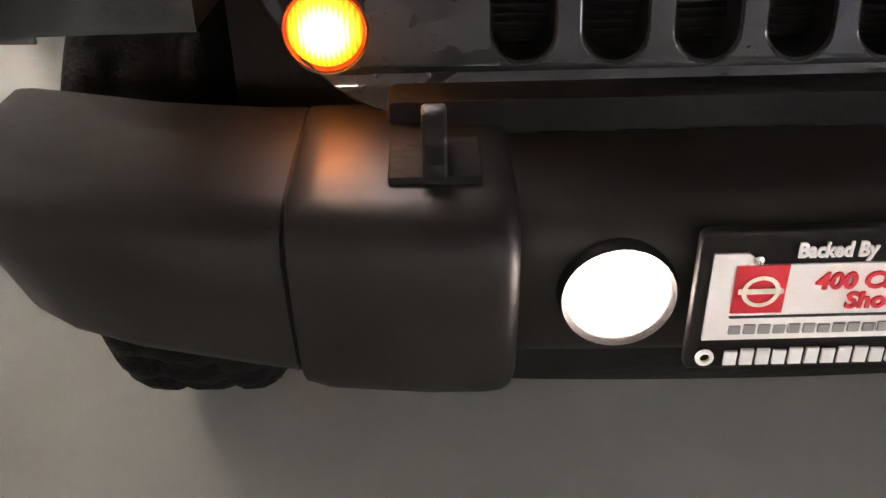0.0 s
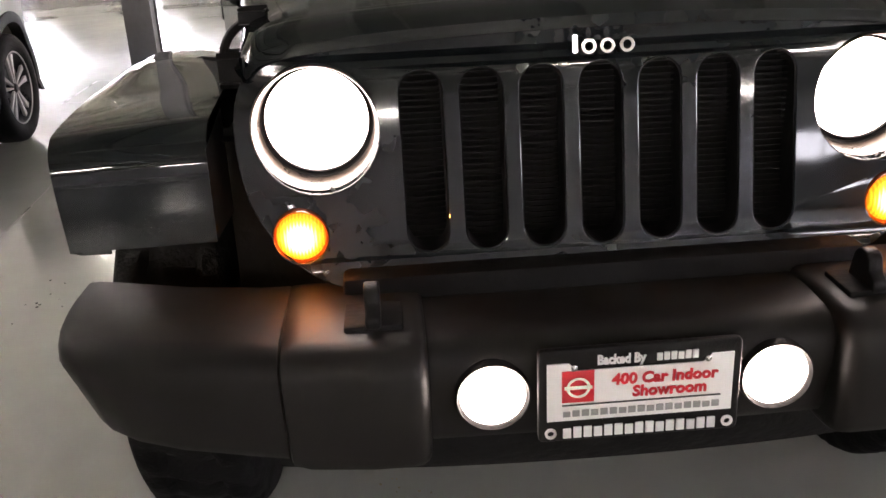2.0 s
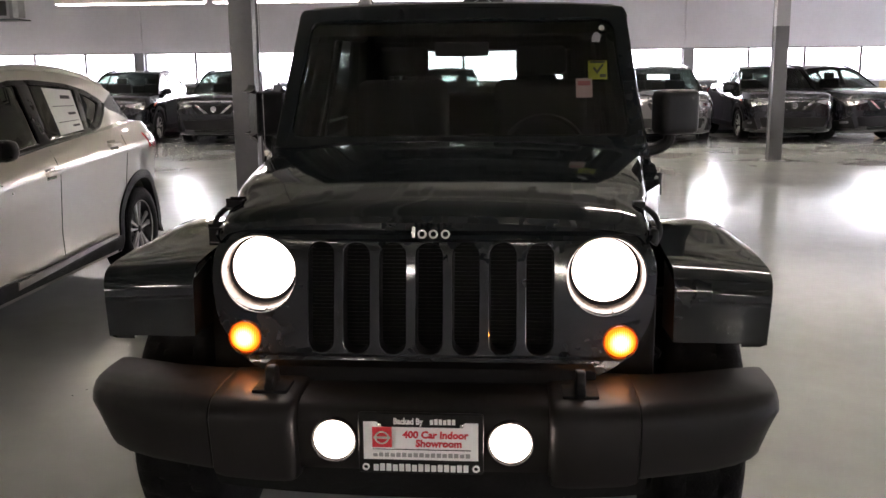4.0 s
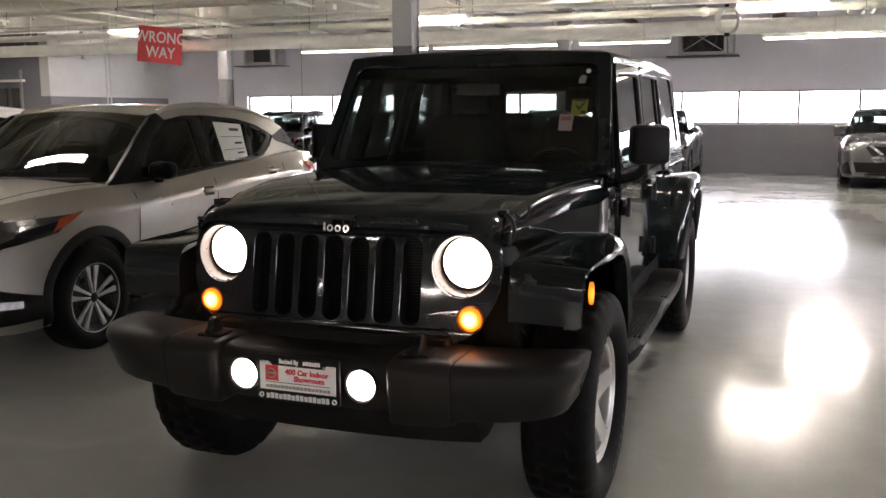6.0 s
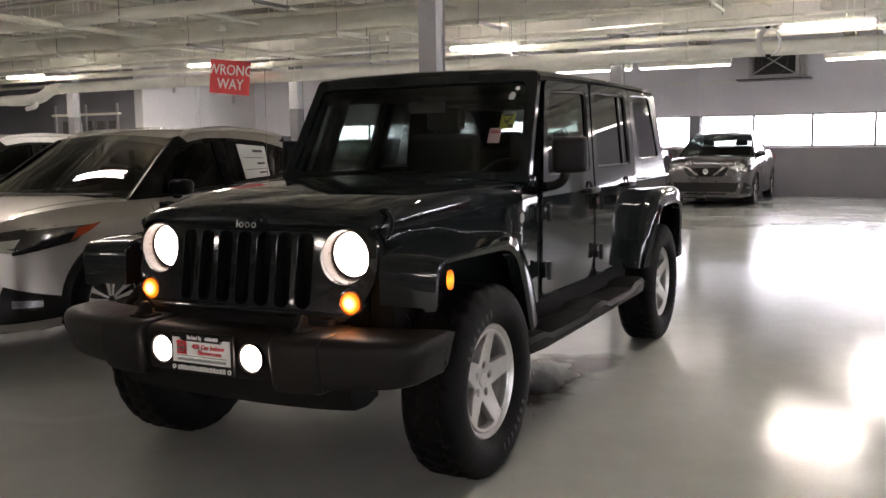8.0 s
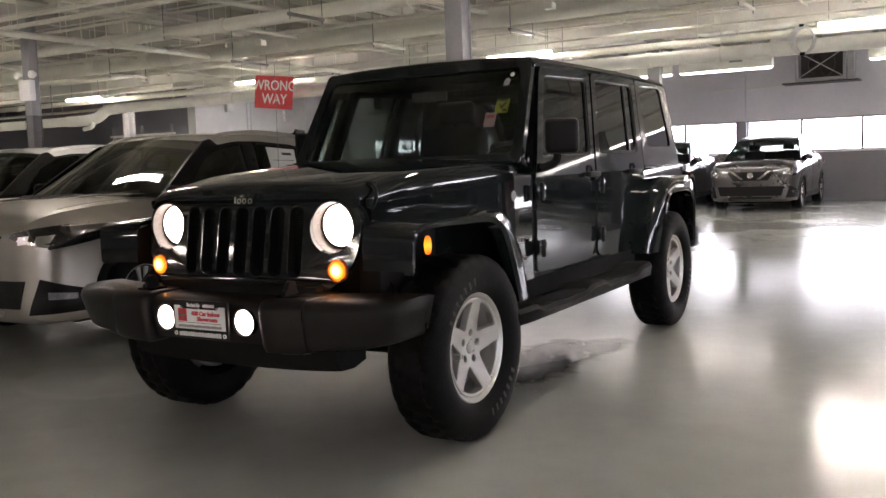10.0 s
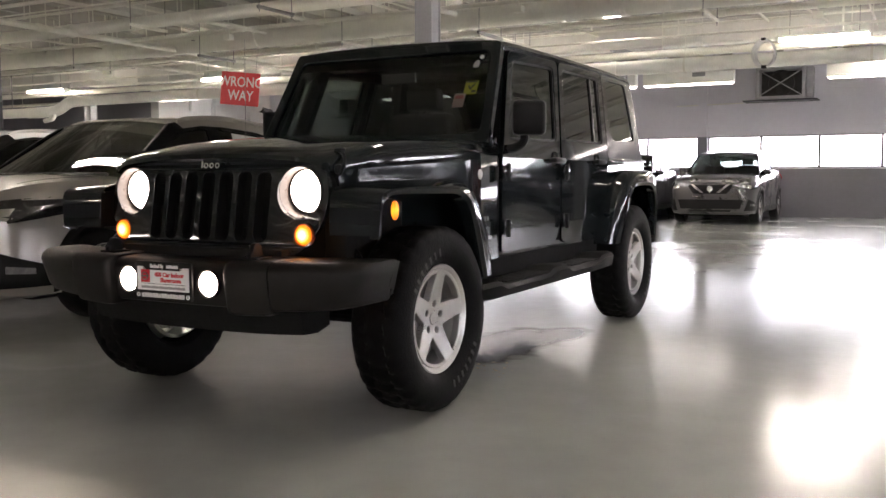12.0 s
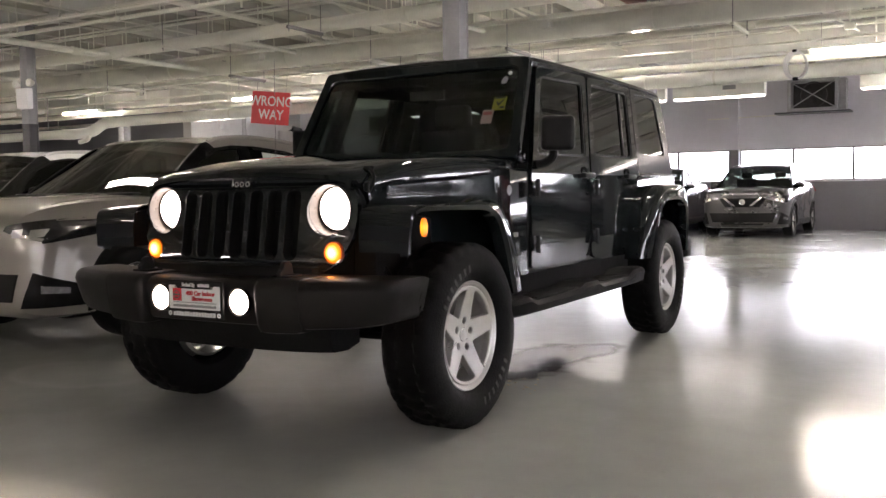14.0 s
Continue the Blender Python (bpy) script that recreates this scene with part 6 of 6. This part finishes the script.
    lower = [(0.42, 1.000), (1.0, 1.030), (1.39, 1.062), (1.9, 1.082), (2.05, 1.092), (2.25, 1.128), (2.42, 1.20), (2.54, 1.27)]
    upper = [(2.50, 1.315), (2.3, 1.385), (2.0, 1.435), (1.6, 1.462), (1.3, 1.462), (1.05, 1.430), (0.80, 1.32), (0.56, 1.13)]
    panes = {"front_door_glass": [(0.60, 1.035), (1.33, 1.078), (1.36, 1.435), (1.10, 1.408), (0.86, 1.315), (0.66, 1.155)],
             "rear_door_glass": [(1.45, 1.090), (1.98, 1.110), (2.12, 1.390), (1.95, 1.413), (1.50, 1.435)],
             "quarter_glass": [(2.06, 1.120), (2.22, 1.158), (2.38, 1.235), (2.46, 1.285), (2.40, 1.312), (2.20, 1.372)]}
    band_lo = [(1.00, 1.422), (1.3, 1.460), (1.6, 1.460), (2.0, 1.433), (2.3, 1.383), (2.5, 1.313), (2.58, 1.280)]
    band_hi = [(0.93, 1.462), (1.1, 1.496), (1.3, 1.515), (1.6, 1.522), (2.0, 1.508), (2.4, 1.460), (2.7, 1.402), (2.88, 1.35)]
    for s in (-1, 1):
        part("window_surround", on_side([lower + upper] + list(panes.values()), 0.016, -0.004, s), pillars, C, "black window surround")
        for nm, o in panes.items():
            part(nm, on_side([o], 0.004, -0.008, s), "glass_car" if detail else "glass_tint", C, "dark tinted side glass")
        part("front_pillar", on_side([[(0.24, 1.01), (0.44, 0.998), (0.58, 1.13), (0.82, 1.32), (1.06, 1.426), (1.00, 1.480), (0.92, 1.463), (0.70, 1.33), (0.46, 1.165)]], 0.03, -0.004, s), pillars, C)
        part("roof_side", on_side([band_lo + list(reversed(band_hi))], 0.034, -0.008, s), paint, C, smooth=50)
        part("rear_quarter", on_side([[(2.02, 1.05), (2.6, 1.07), (3.20, 1.04), (3.18, 1.12), (2.85, 1.19), (2.6, 1.237), (2.555, 1.268), (2.43, 1.198), (2.26, 1.126), (2.06, 1.09)]], 0.034, -0.008, s), paint, C, smooth=50)
        part("tail_pillar", on_side([[(2.55, 1.27), (2.6, 1.239), (2.85, 1.192), (3.18, 1.122), (2.90, 1.345), (2.58, 1.284)]], 0.02, -0.008, s), pillars, C)
    cols_u = [-1 + k / 8 for k in range(17)]

    def across(w, y_edge, z_edge, dy, dz):
        return [Vector((w * u, y_edge + dy * (1 - u * u), z_edge + dz * (1 - u * u))) for u in cols_u]
    base_row, top_row = across(0.775, 0.25, 1.015, -0.11, 0.045), across(lean(0.93, 1.468) - 0.01, 0.93, 1.460, -0.08, 0.034)
    rows_w = [[a.lerp(c, f) + Vector((0, -0.006, 0.006)) * math.sin(math.pi * f) * (1 - u * u) for a, c, u in zip(base_row, top_row, cols_u)] for f in [k / 8 for k in range(9)]]
    part("windscreen", grid(rows_w), "glass_screen" if detail else "glass_tint", C, "raked windscreen")
    rows_r = [across(lean(y, z) + 0.004, y, z, -0.08 * max(0.0, 1 - (y - 0.93) / 0.7), dz) for (y, z), dz in zip(band_hi, (0.034, 0.034, 0.034, 0.034, 0.034, 0.032, 0.03, 0.026))]
    part("roof", thick(grid(rows_r), 0.012), paint, C, smooth=50)
    tail_row, foot_row = rows_r[-1], across(0.62, 3.20, 1.09, 0.08, 0.02)
    part("rear_glass", grid([[a.lerp(c, f) for a, c in zip(tail_row, foot_row)] for f in (0, 0.33, 0.67, 1)]), "glass_car" if detail else "glass_tint", C, "dark rear glass" if detail else "tinted rear glass")
    for s in (-1, 1):
        part("belt_moulding", tube([(s * (lean(y, z) + 0.012), y, z) for y, z in lower], 0.009, 6), "plastic", C)
        part("roof_rail", tube(spline([(s * (lean(y, z) - 0.005), y, z + h) for y, z, h in ((1.02, 1.475, 0.002), (1.18, 1.504, 0.012), (1.6, 1.522, 0.020), (2.1, 1.497, 0.020), (2.45, 1.452, 0.014), (2.72, 1.398, 0.0))], 5), 0.020, 8), paint, C, "slim roof rail")
        # mirror
        mr = part("door_mirror", box((s * 0.77, 0.66, 1.025), (s * 0.96, 0.80, 1.145), 0.05, segs=4), "pillar_black" if detail else paint, C, "black door mirror" if detail else "body-coloured door mirror")
        part("mirror_stalk", box((s * 0.72, 0.69, 1.0), (s * 0.84, 0.77, 1.05), 0.01), "plastic", mr)
        # arches, sill, lamps, seams
        for y in (0.0, 2.62):
            rows_ = []
            for k in range(25):
                a = radians(-14 + 208 * k / 24)
                c, sn = math.cos(a), math.sin(a)
                hit = tree.ray_cast(Vector((s * 2, y + 0.43 * c, max(0.23, 0.345 + 0.43 * sn))), Vector((-s, 0, 0)))
                x = abs(hit[0].x) if hit[0] is not None else 0.86
                x = max(x, 0.84) + 0.012
                rows_.append([(s * (x - 0.07), y + 0.375 * c, 0.345 + 0.375 * sn), (s * x, y + 0.378 * c, 0.345 + 0.378 * sn), (s * (x + 0.004), y + 0.41 * c, 0.345 + 0.41 * sn), (s * (x - 0.002), y + 0.44 * c, 0.345 + 0.44 * sn), (s * (x - 0.03), y + 0.445 * c, 0.345 + 0.445 * sn)])
            part("arch_cladding", grid(rows_), "plastic", C, "black plastic arch cladding")
        sg = lambda y0, z0, y1, z1: [(s * 2, y0, z0), (s * 2, y1, z0), (s * 2, y1, z1), (s * 2, y0, z1)]
        part("sill_cladding", skin(tree, sg(0.42, 0.21, 2.22, 0.36), (-s, 0, 0), 3, 14, 0.02, 0.014), "plastic", C, "black plastic sill cladding")
        if detail:
            part("sill_trim", skin(tree, [(s * 2, 0.75, 0.30), (s * 2, 2.1, 0.36), (s * 2, 2.1, 0.385), (s * 2, 0.75, 0.345)], (-s, 0, 0), 1, 12, 0.014, 0.022), "steel", C)
        for y, top in ((0.43, 0.985), (1.36, 1.035), (2.30, 1.06)):
            q = [(s * 2, y, 0.38), (s * 2, y + 0.007, 0.38), (s * 2, y + (0.007 if y < 2 else 0.10), top), (s * 2, y - (0 if y < 2 else -0.093), top)]
            part("door_gap", skin(tree, q, (-s, 0, 0), 10, 1, 0.004, 0.0015), "under", C)
        for y, z in ((1.26, 0.905), (2.20, 1.005)):
            hx = abs(tree.ray_cast(Vector((s * 2, y, z)), Vector((-s, 0, 0)))[0].x)
            part("door_handle", box((s * (hx - 0.01), y - 0.09, z - 0.015), (s * (hx + 0.028), y + 0.09, z + 0.015), 0.012), paint, C)
            part("handle_recess", skin(tree, sg(y - 0.07, z - 0.035, y + 0.05, z + 0.03), (-s, 0, 0), 3, 4, 0.006, 0.002), "lamp_dark", C)
        inner = 0.55 if detail else 0.44
        hl = [(s * inner, -2, 0.808), (s * 0.82, -2, 0.726), (s * 0.84, -2, 0.892), (s * (inner + 0.02), -2, 0.842)]
        lamp = part("headlamp", skin(tree, hl, (0, 1, 0), 4, 8, 0.02, 0.008), "lamp_dark" if detail else "lamp_clear", C, "swept headlamp")
        part("lamp_chrome", skin(tree, [(s * 0.62, -2, 0.786), (s * 0.79, -2, 0.738), (s * 0.80, -2, 0.756), (s * 0.63, -2, 0.802)], (0, 1, 0), 2, 6, 0.004, 0.012), "chrome", lamp)
        for u in (0.63, 0.73):
            part("projector", skin(tree, [(s * u, -2, 0.762), (s * (u + 0.065), -2, 0.768), (s * (u + 0.07), -2, 0.822), (s * (u + 0.005), -2, 0.815)], (0, 1, 0), 2, 2, 0.004, 0.012), "chrome", lamp)
        side_l = [(s * 2, -0.36, 0.786), (s * 2, -0.23, 0.830), (s * 2, -0.09, 0.890), (s * 2, -0.29, 0.866)]
        part("side_lens", skin(tree, side_l, (-s, 0, 0), 3, 5, 0.012, 0.011), "amber_off", lamp, "orange side lens")
        wrap = [(s * 2, -0.74, 0.722), (s * 2, -0.32, 0.780), (s * 2, -0.18, 0.880), (s * 2, -0.74, 0.872)]
        part("side_glass", skin(tree, wrap, (-s, 0, 0), 4, 6, 0.012, 0.007), "lamp_dark", lamp)
        gap = [(s * 0.735, 0.48, 2), (s * 0.742, 0.48, 2), (s * 0.70, -0.58, 2), (s * 0.693, -0.58, 2)]
        part("bonnet_gap", skin(tree, gap, (0, 0, -1), 14, 1, 0.004, 0.0015), "under", C)
        part("fog_trim", skin(tree, [(s * 1.46, -2.2, 0.29), (s * 1.78, -2.0, 0.29), (s * 1.78, -2.0, 0.42), (s * 1.54, -2.16, 0.53)], (-s * 0.5, 0.866, 0), 7, 12, 0.03, 0.018), "plastic", C, "black fog lamp surround")
        part("fog_lamp", skin(tree, [(s * 1.58, -2.14, 0.39), (s * 1.70, -2.05, 0.38), (s * 1.70, -2.05, 0.42), (s * 1.58, -2.14, 0.44)], (-s * 0.5, 0.866, 0), 2, 6, 0.012, 0.028), "lamp_clear", C)
        part("tail_lamp", skin(tree, [(s * 2, 2.84, 0.94), (s * 2, 3.10, 0.90), (s * 2, 3.14, 1.03), (s * 2, 2.78, 1.05)], (-s, 0, 0), 4, 6, 0.02, 0.012), "tail", C, "red wrap-round tail lamp")
        part("chrome_vee", skin(tree, [(s * 0.34, -2, 0.835), (s * 0.40, -2, 0.835), (s * 0.20, -2, 0.665), (s * 0.13, -2, 0.665)], (0, 1, 0), 6, 2, 0.014, 0.020), "chrome", C, "chrome grille stroke")
    part("grille", skin(tree, [(-0.34, -2, 0.64), (0.34, -2, 0.64), (0.47, -2, 0.82), (-0.47, -2, 0.82)], (0, 1, 0), 4, 12, 0.02, 0.008), "plastic", C, "black upper grille")
    part("lower_intake", skin(tree, [(-0.60, -2, 0.33), (0.60, -2, 0.33), (0.66, -2, 0.52), (-0.66, -2, 0.52)], (0, 1, 0), 4, 14, 0.02, 0.010), "plastic", C, "black lower intake")
    part("skid_trim", skin(tree, [(-0.40, -2, 0.27), (0.40, -2, 0.27), (0.44, -2, 0.31), (-0.44, -2, 0.31)], (0, 1, 0), 2, 8, 0.02, 0.016), "alloy" if detail else "plastic", C)
    hit = tree.ray_cast(Vector((0, -2, 0.745)), Vector((0, 1, 0)))
    lg = lathe([(0.001, -0.012), (0.045, -0.012), (0.050, -0.016), (0.060, -0.016), (0.063, -0.010), (0.063, 0.02)], 28, "y")
    part("logo_disc", lg, "chrome", C).location = (0, hit[0].y - 0.012, 0.745)
    part("wiper_cowl", box((-0.66, 0.10, 1.01), (0.66, 0.26, 1.062), 0.02), "plastic", C)
    # inside: dashboard and seats as dark masses
    part("cabin_floor", box((-0.69, 0.25, 0.70), (0.69, 2.74, 0.76)), "interior", C)
    part("dashboard", box((-0.68, 0.26, 0.8), (0.68, 0.72, 1.055), 0.05), "interior", C)
    for x in (-0.36, 0.36):
        se = part("front_seat", box((x - 0.22, 1.28, 0.76), (x + 0.22, 1.42, 1.24), 0.05), "interior", C)
        part("headrest", box((x - 0.12, 1.32, 1.25), (x + 0.12, 1.40, 1.38), 0.03), "interior", se)
    part("rear_seat", box((-0.6, 2.15, 0.76), (0.6, 2.29, 1.20), 0.05), "interior", C)
    road_wheels(C, 2.62, 0.775)
    if tag:
        quad = [Vector((lean(y, z) + 0.004, y, z)) for y, z in ((1.99, 1.125), (1.63, 1.11), (1.66, 1.41), (2.06, 1.385))]
        a, b, c, d = quad
        f = lambda u, v: a.lerp(b, u).lerp(d.lerp(c, u), v)
        part("window_label", thick(grid([[f(u / 4, v / 6) for u in range(5)] for v in range(7)]), 0.002), "paper", C, "white price sheet in the rear side window")
        for v0, v1, u0, u1 in ((0.78, 0.86, 0.15, 0.5), (0.40, 0.46, 0.12, 0.42), (0.12, 0.17, 0.12, 0.40), (0.60, 0.615, 0.1, 0.9), (0.25, 0.265, 0.1, 0.9)):
            part("print_bar", grid([[f(u, v) + Vector((0.004, 0, 0)) for u in (u0, (u0 + u1) / 2, u1)] for v in (v0, v1)]), "ink", C, smooth=0)
        part("dash_paper", box((-0.55, 0.40, 1.058), (-0.38, 0.52, 1.061)), "paper", C)
    C.matrix_world = m
    return C


crossover("crossover_car", "champagne silver crossover with black cladding and a window price sheet", "silver_paint", pose(-3.42, 1.18, 0, 0, 0, 1.0), pillars="pillar_black", tag=True)
crossover("crossover_car", "white crossover parked beside the silver one", "white_paint", pose(-6.5, 1.9, 0, 0, 0, 1.0), arch=0.028)
grey = crossover("crossover_car", "gunmetal grey crossover parked by the windows", "grey_paint", pose(3.35, 16.55, 0, 0, 0, -2), "cars by the windows", detail=False)
copy_thing(grey, pose(-1.30, 16.6, 0))
dark = crossover("crossover_car", "black crossover parked by the windows", "dark_paint", pose(5.75, 16.75, 0, 0, 0, 1), "cars by the windows", detail=False)
for x, y, r in ((-3.7, 16.9, 2), (-6.0, 16.6, 3), (-8.35, 16.6, 4), (-10.75, 16.7, 4), (7.35, 17.0, 20)):
    copy_thing(dark, pose(x, y, 0, 0, 0, r))
copy_thing(dark, pose(9.6, 4.6, 0, 0, 0, -90))
copy_thing(dark, pose(9.9, 8.2, 0, 0, 0, -90))


def van(m):
    """A tall dark red van; nose to -y, front axle at the origin."""
    C = thing("van", "dark red high-sided van parked on the concrete", "van")
    st = [(-0.95, 0.75, 0.45, 0.95, 0.80), (-0.85, 0.92, 0.32, 1.10, 0.88), (-0.3, 1.0, 0.28, 1.22, 0.94), (0.25, 1.01, 0.28, 1.30, 0.95), (0.95, 1.01, 0.28, 1.95, 0.86), (1.35, 1.01, 0.28, 2.12, 0.82), (2.5, 1.01, 0.28, 2.15, 0.83), (3.9, 1.01, 0.28, 2.13, 0.83), (4.15, 1.0, 0.30, 2.08, 0.82), (4.23, 0.95, 0.40, 1.95, 0.80)]
    rows = []
    for y, w, zb, zt, wt in st:
        half = [(0, zb), (w * 0.93, zb), (w, zb + 0.12), (w * 1.0, 0.62), (w * 0.995, 1.0 if zt > 1.2 else zt * 0.9), (wt + (w - wt) * 0.45, zt * 0.78 + 0.2 if zt > 1.5 else zt * 0.96), (wt, zt - 0.06), (wt * 0.9, zt - 0.01), (0, zt + 0.02)]
        rows.append([(x, y, z) for x, z in half] + [(-x, y, z) for x, z in reversed(half[1:-1])])
    body = part("body", grid(rows, closed=True, cap=True), "red_paint", C)
    tb = bmesh.new()
    tb.from_mesh(body.data)
    tree = BVHTree.FromBMesh(tb)
    tb.free()
    cuts = []
    for y in (0, 3.6):
        c = lathe([(0.43, -1.3), (0.43, 1.3)], 36)
        bmesh.ops.holes_fill(c, edges=c.edges)
        bmesh.ops.transform(c, matrix=Matrix.Translation((0, y, 0.38)), verts=c.verts)
        cuts.append(c)
    carve(body, cuts)
    part("wheel_tub", box((-0.68, -0.5, 0.25), (0.68, 4.2, 1.0), 0.03), "under", C)
    for s in (-1, 1):
        for a, b in ((1.15, 1.95), (2.05, 3.05), (3.15, 4.02)):
            q = [(s * 2, a, 1.28), (s * 2, b, 1.28), (s * 2, b, 1.80), (s * 2, a, 1.80)]
            part("side_window", skin(tree, q, (-s, 0, 0), 4, 6, 0.01, 0.006), "lamp_dark", C, "dark side window")
        for a in (1.05, 2.0, 3.25):
            part("door_gap", skin(tree, [(s * 2, a, 0.40), (s * 2, a + 0.01, 0.40), (s * 2, a + 0.01, 1.95), (s * 2, a, 1.95)], (-s, 0, 0), 8, 1, 0.004, 0.002), "under", C)
        part("body_moulding", skin(tree, [(s * 2, 0.5, 0.60), (s * 2, 3.1, 0.60), (s * 2, 3.1, 0.64), (s * 2, 0.5, 0.64)], (-s, 0, 0), 1, 10, 0.012, 0.014), "chrome", C)
        part("tail_lamp", skin(tree, [(s * 2, 4.03, 0.9), (s * 2, 4.16, 0.9), (s * 2, 4.16, 1.5), (s * 2, 4.03, 1.5)], (-s, 0, 0), 6, 2, 0.01, 0.008), "tail", C)
        part("headlamp", skin(tree, [(s * 0.5, -2, 0.72), (s * 0.88, -2, 0.75), (s * 0.9, -2, 0.98), (s * 0.55, -2, 0.94)], (0, 1, 0), 4, 4, 0.02, 0.008), "lamp_dark", C)
    part("windscreen", skin(tree, [(-0.78, -2, 1.36), (0.78, -2, 1.36), (0.70, -2, 1.92), (-0.70, -2, 1.92)], (0, 1, 0), 6, 8, 0.01, 0.006), "lamp_dark", C)
    part("grille", skin(tree, [(-0.45, -2, 0.66), (0.45, -2, 0.66), (0.48, -2, 0.92), (-0.48, -2, 0.92)], (0, 1, 0), 4, 8, 0.02, 0.008), "plastic", C)
    part("rear_bumper", box((-0.98, 4.17, 0.38), (0.98, 4.33, 0.60), 0.03), "plastic", C)
    road_wheels(C, 3.6, 0.90, 0.38)
    C.matrix_world = m


van(pose(9.46, 10.88, 0, 0, 0, 10))

# ---------------------------------------------------------------- marks on the floor
def litter(name, cx, cy, rx, ry, count, seed, material, label, smin, smax):
    rng = random.Random(seed)
    bm = bmesh.new()
    for _ in range(count):
        x, y = cx + rng.gauss(0, rx), cy + rng.gauss(0, ry)
        s = rng.uniform(smin, smax)
        b = box((-s, -s * rng.uniform(0.4, 1), 0), (s, s * rng.uniform(0.4, 1), s * 0.5))
        bmesh.ops.transform(b, matrix=pose(x, y, 0.0005, 0, 0, rng.uniform(0, 360)), verts=b.verts)
        join(bm, b)
    solid(name, bm, material, label, "debris", kind="stuff", smooth=0)


litter("grit", -1.63, 1.22, 0.12, 0.10, 14, 3, "under", "dark crumbs scattered on the floor", 0.0015, 0.0045)
litter("grit", -0.40, -0.10, 0.06, 0.05, 7, 4, "crumb", "pale crumbs under the bumper", 0.0012, 0.0035)
litter("grit", 0.66, 0.82, 0.07, 0.10, 26, 5, "crumb", "pale crumbs by the front tyre", 0.003, 0.008)
for pts in (((-2.09, 2.04), (-2.11, 2.6), (-2.16, 3.1), (-2.18, 3.54)), ((-2.18, 3.54), (-2.4, 4.6), (-2.62, 5.3)), ((-2.62, 6.1), (-2.55, 7.4), (-2.6, 9.2))):
    bm = grid([[(x - 0.004, y, 0.0022), (x + 0.004, y, 0.0022)] for x, y in pts])
    solid("floor_crack", thick(bm, 0.001), "stain", "hairline dark crack in the concrete", "crack", "floor cracks", "structure", smooth=0)
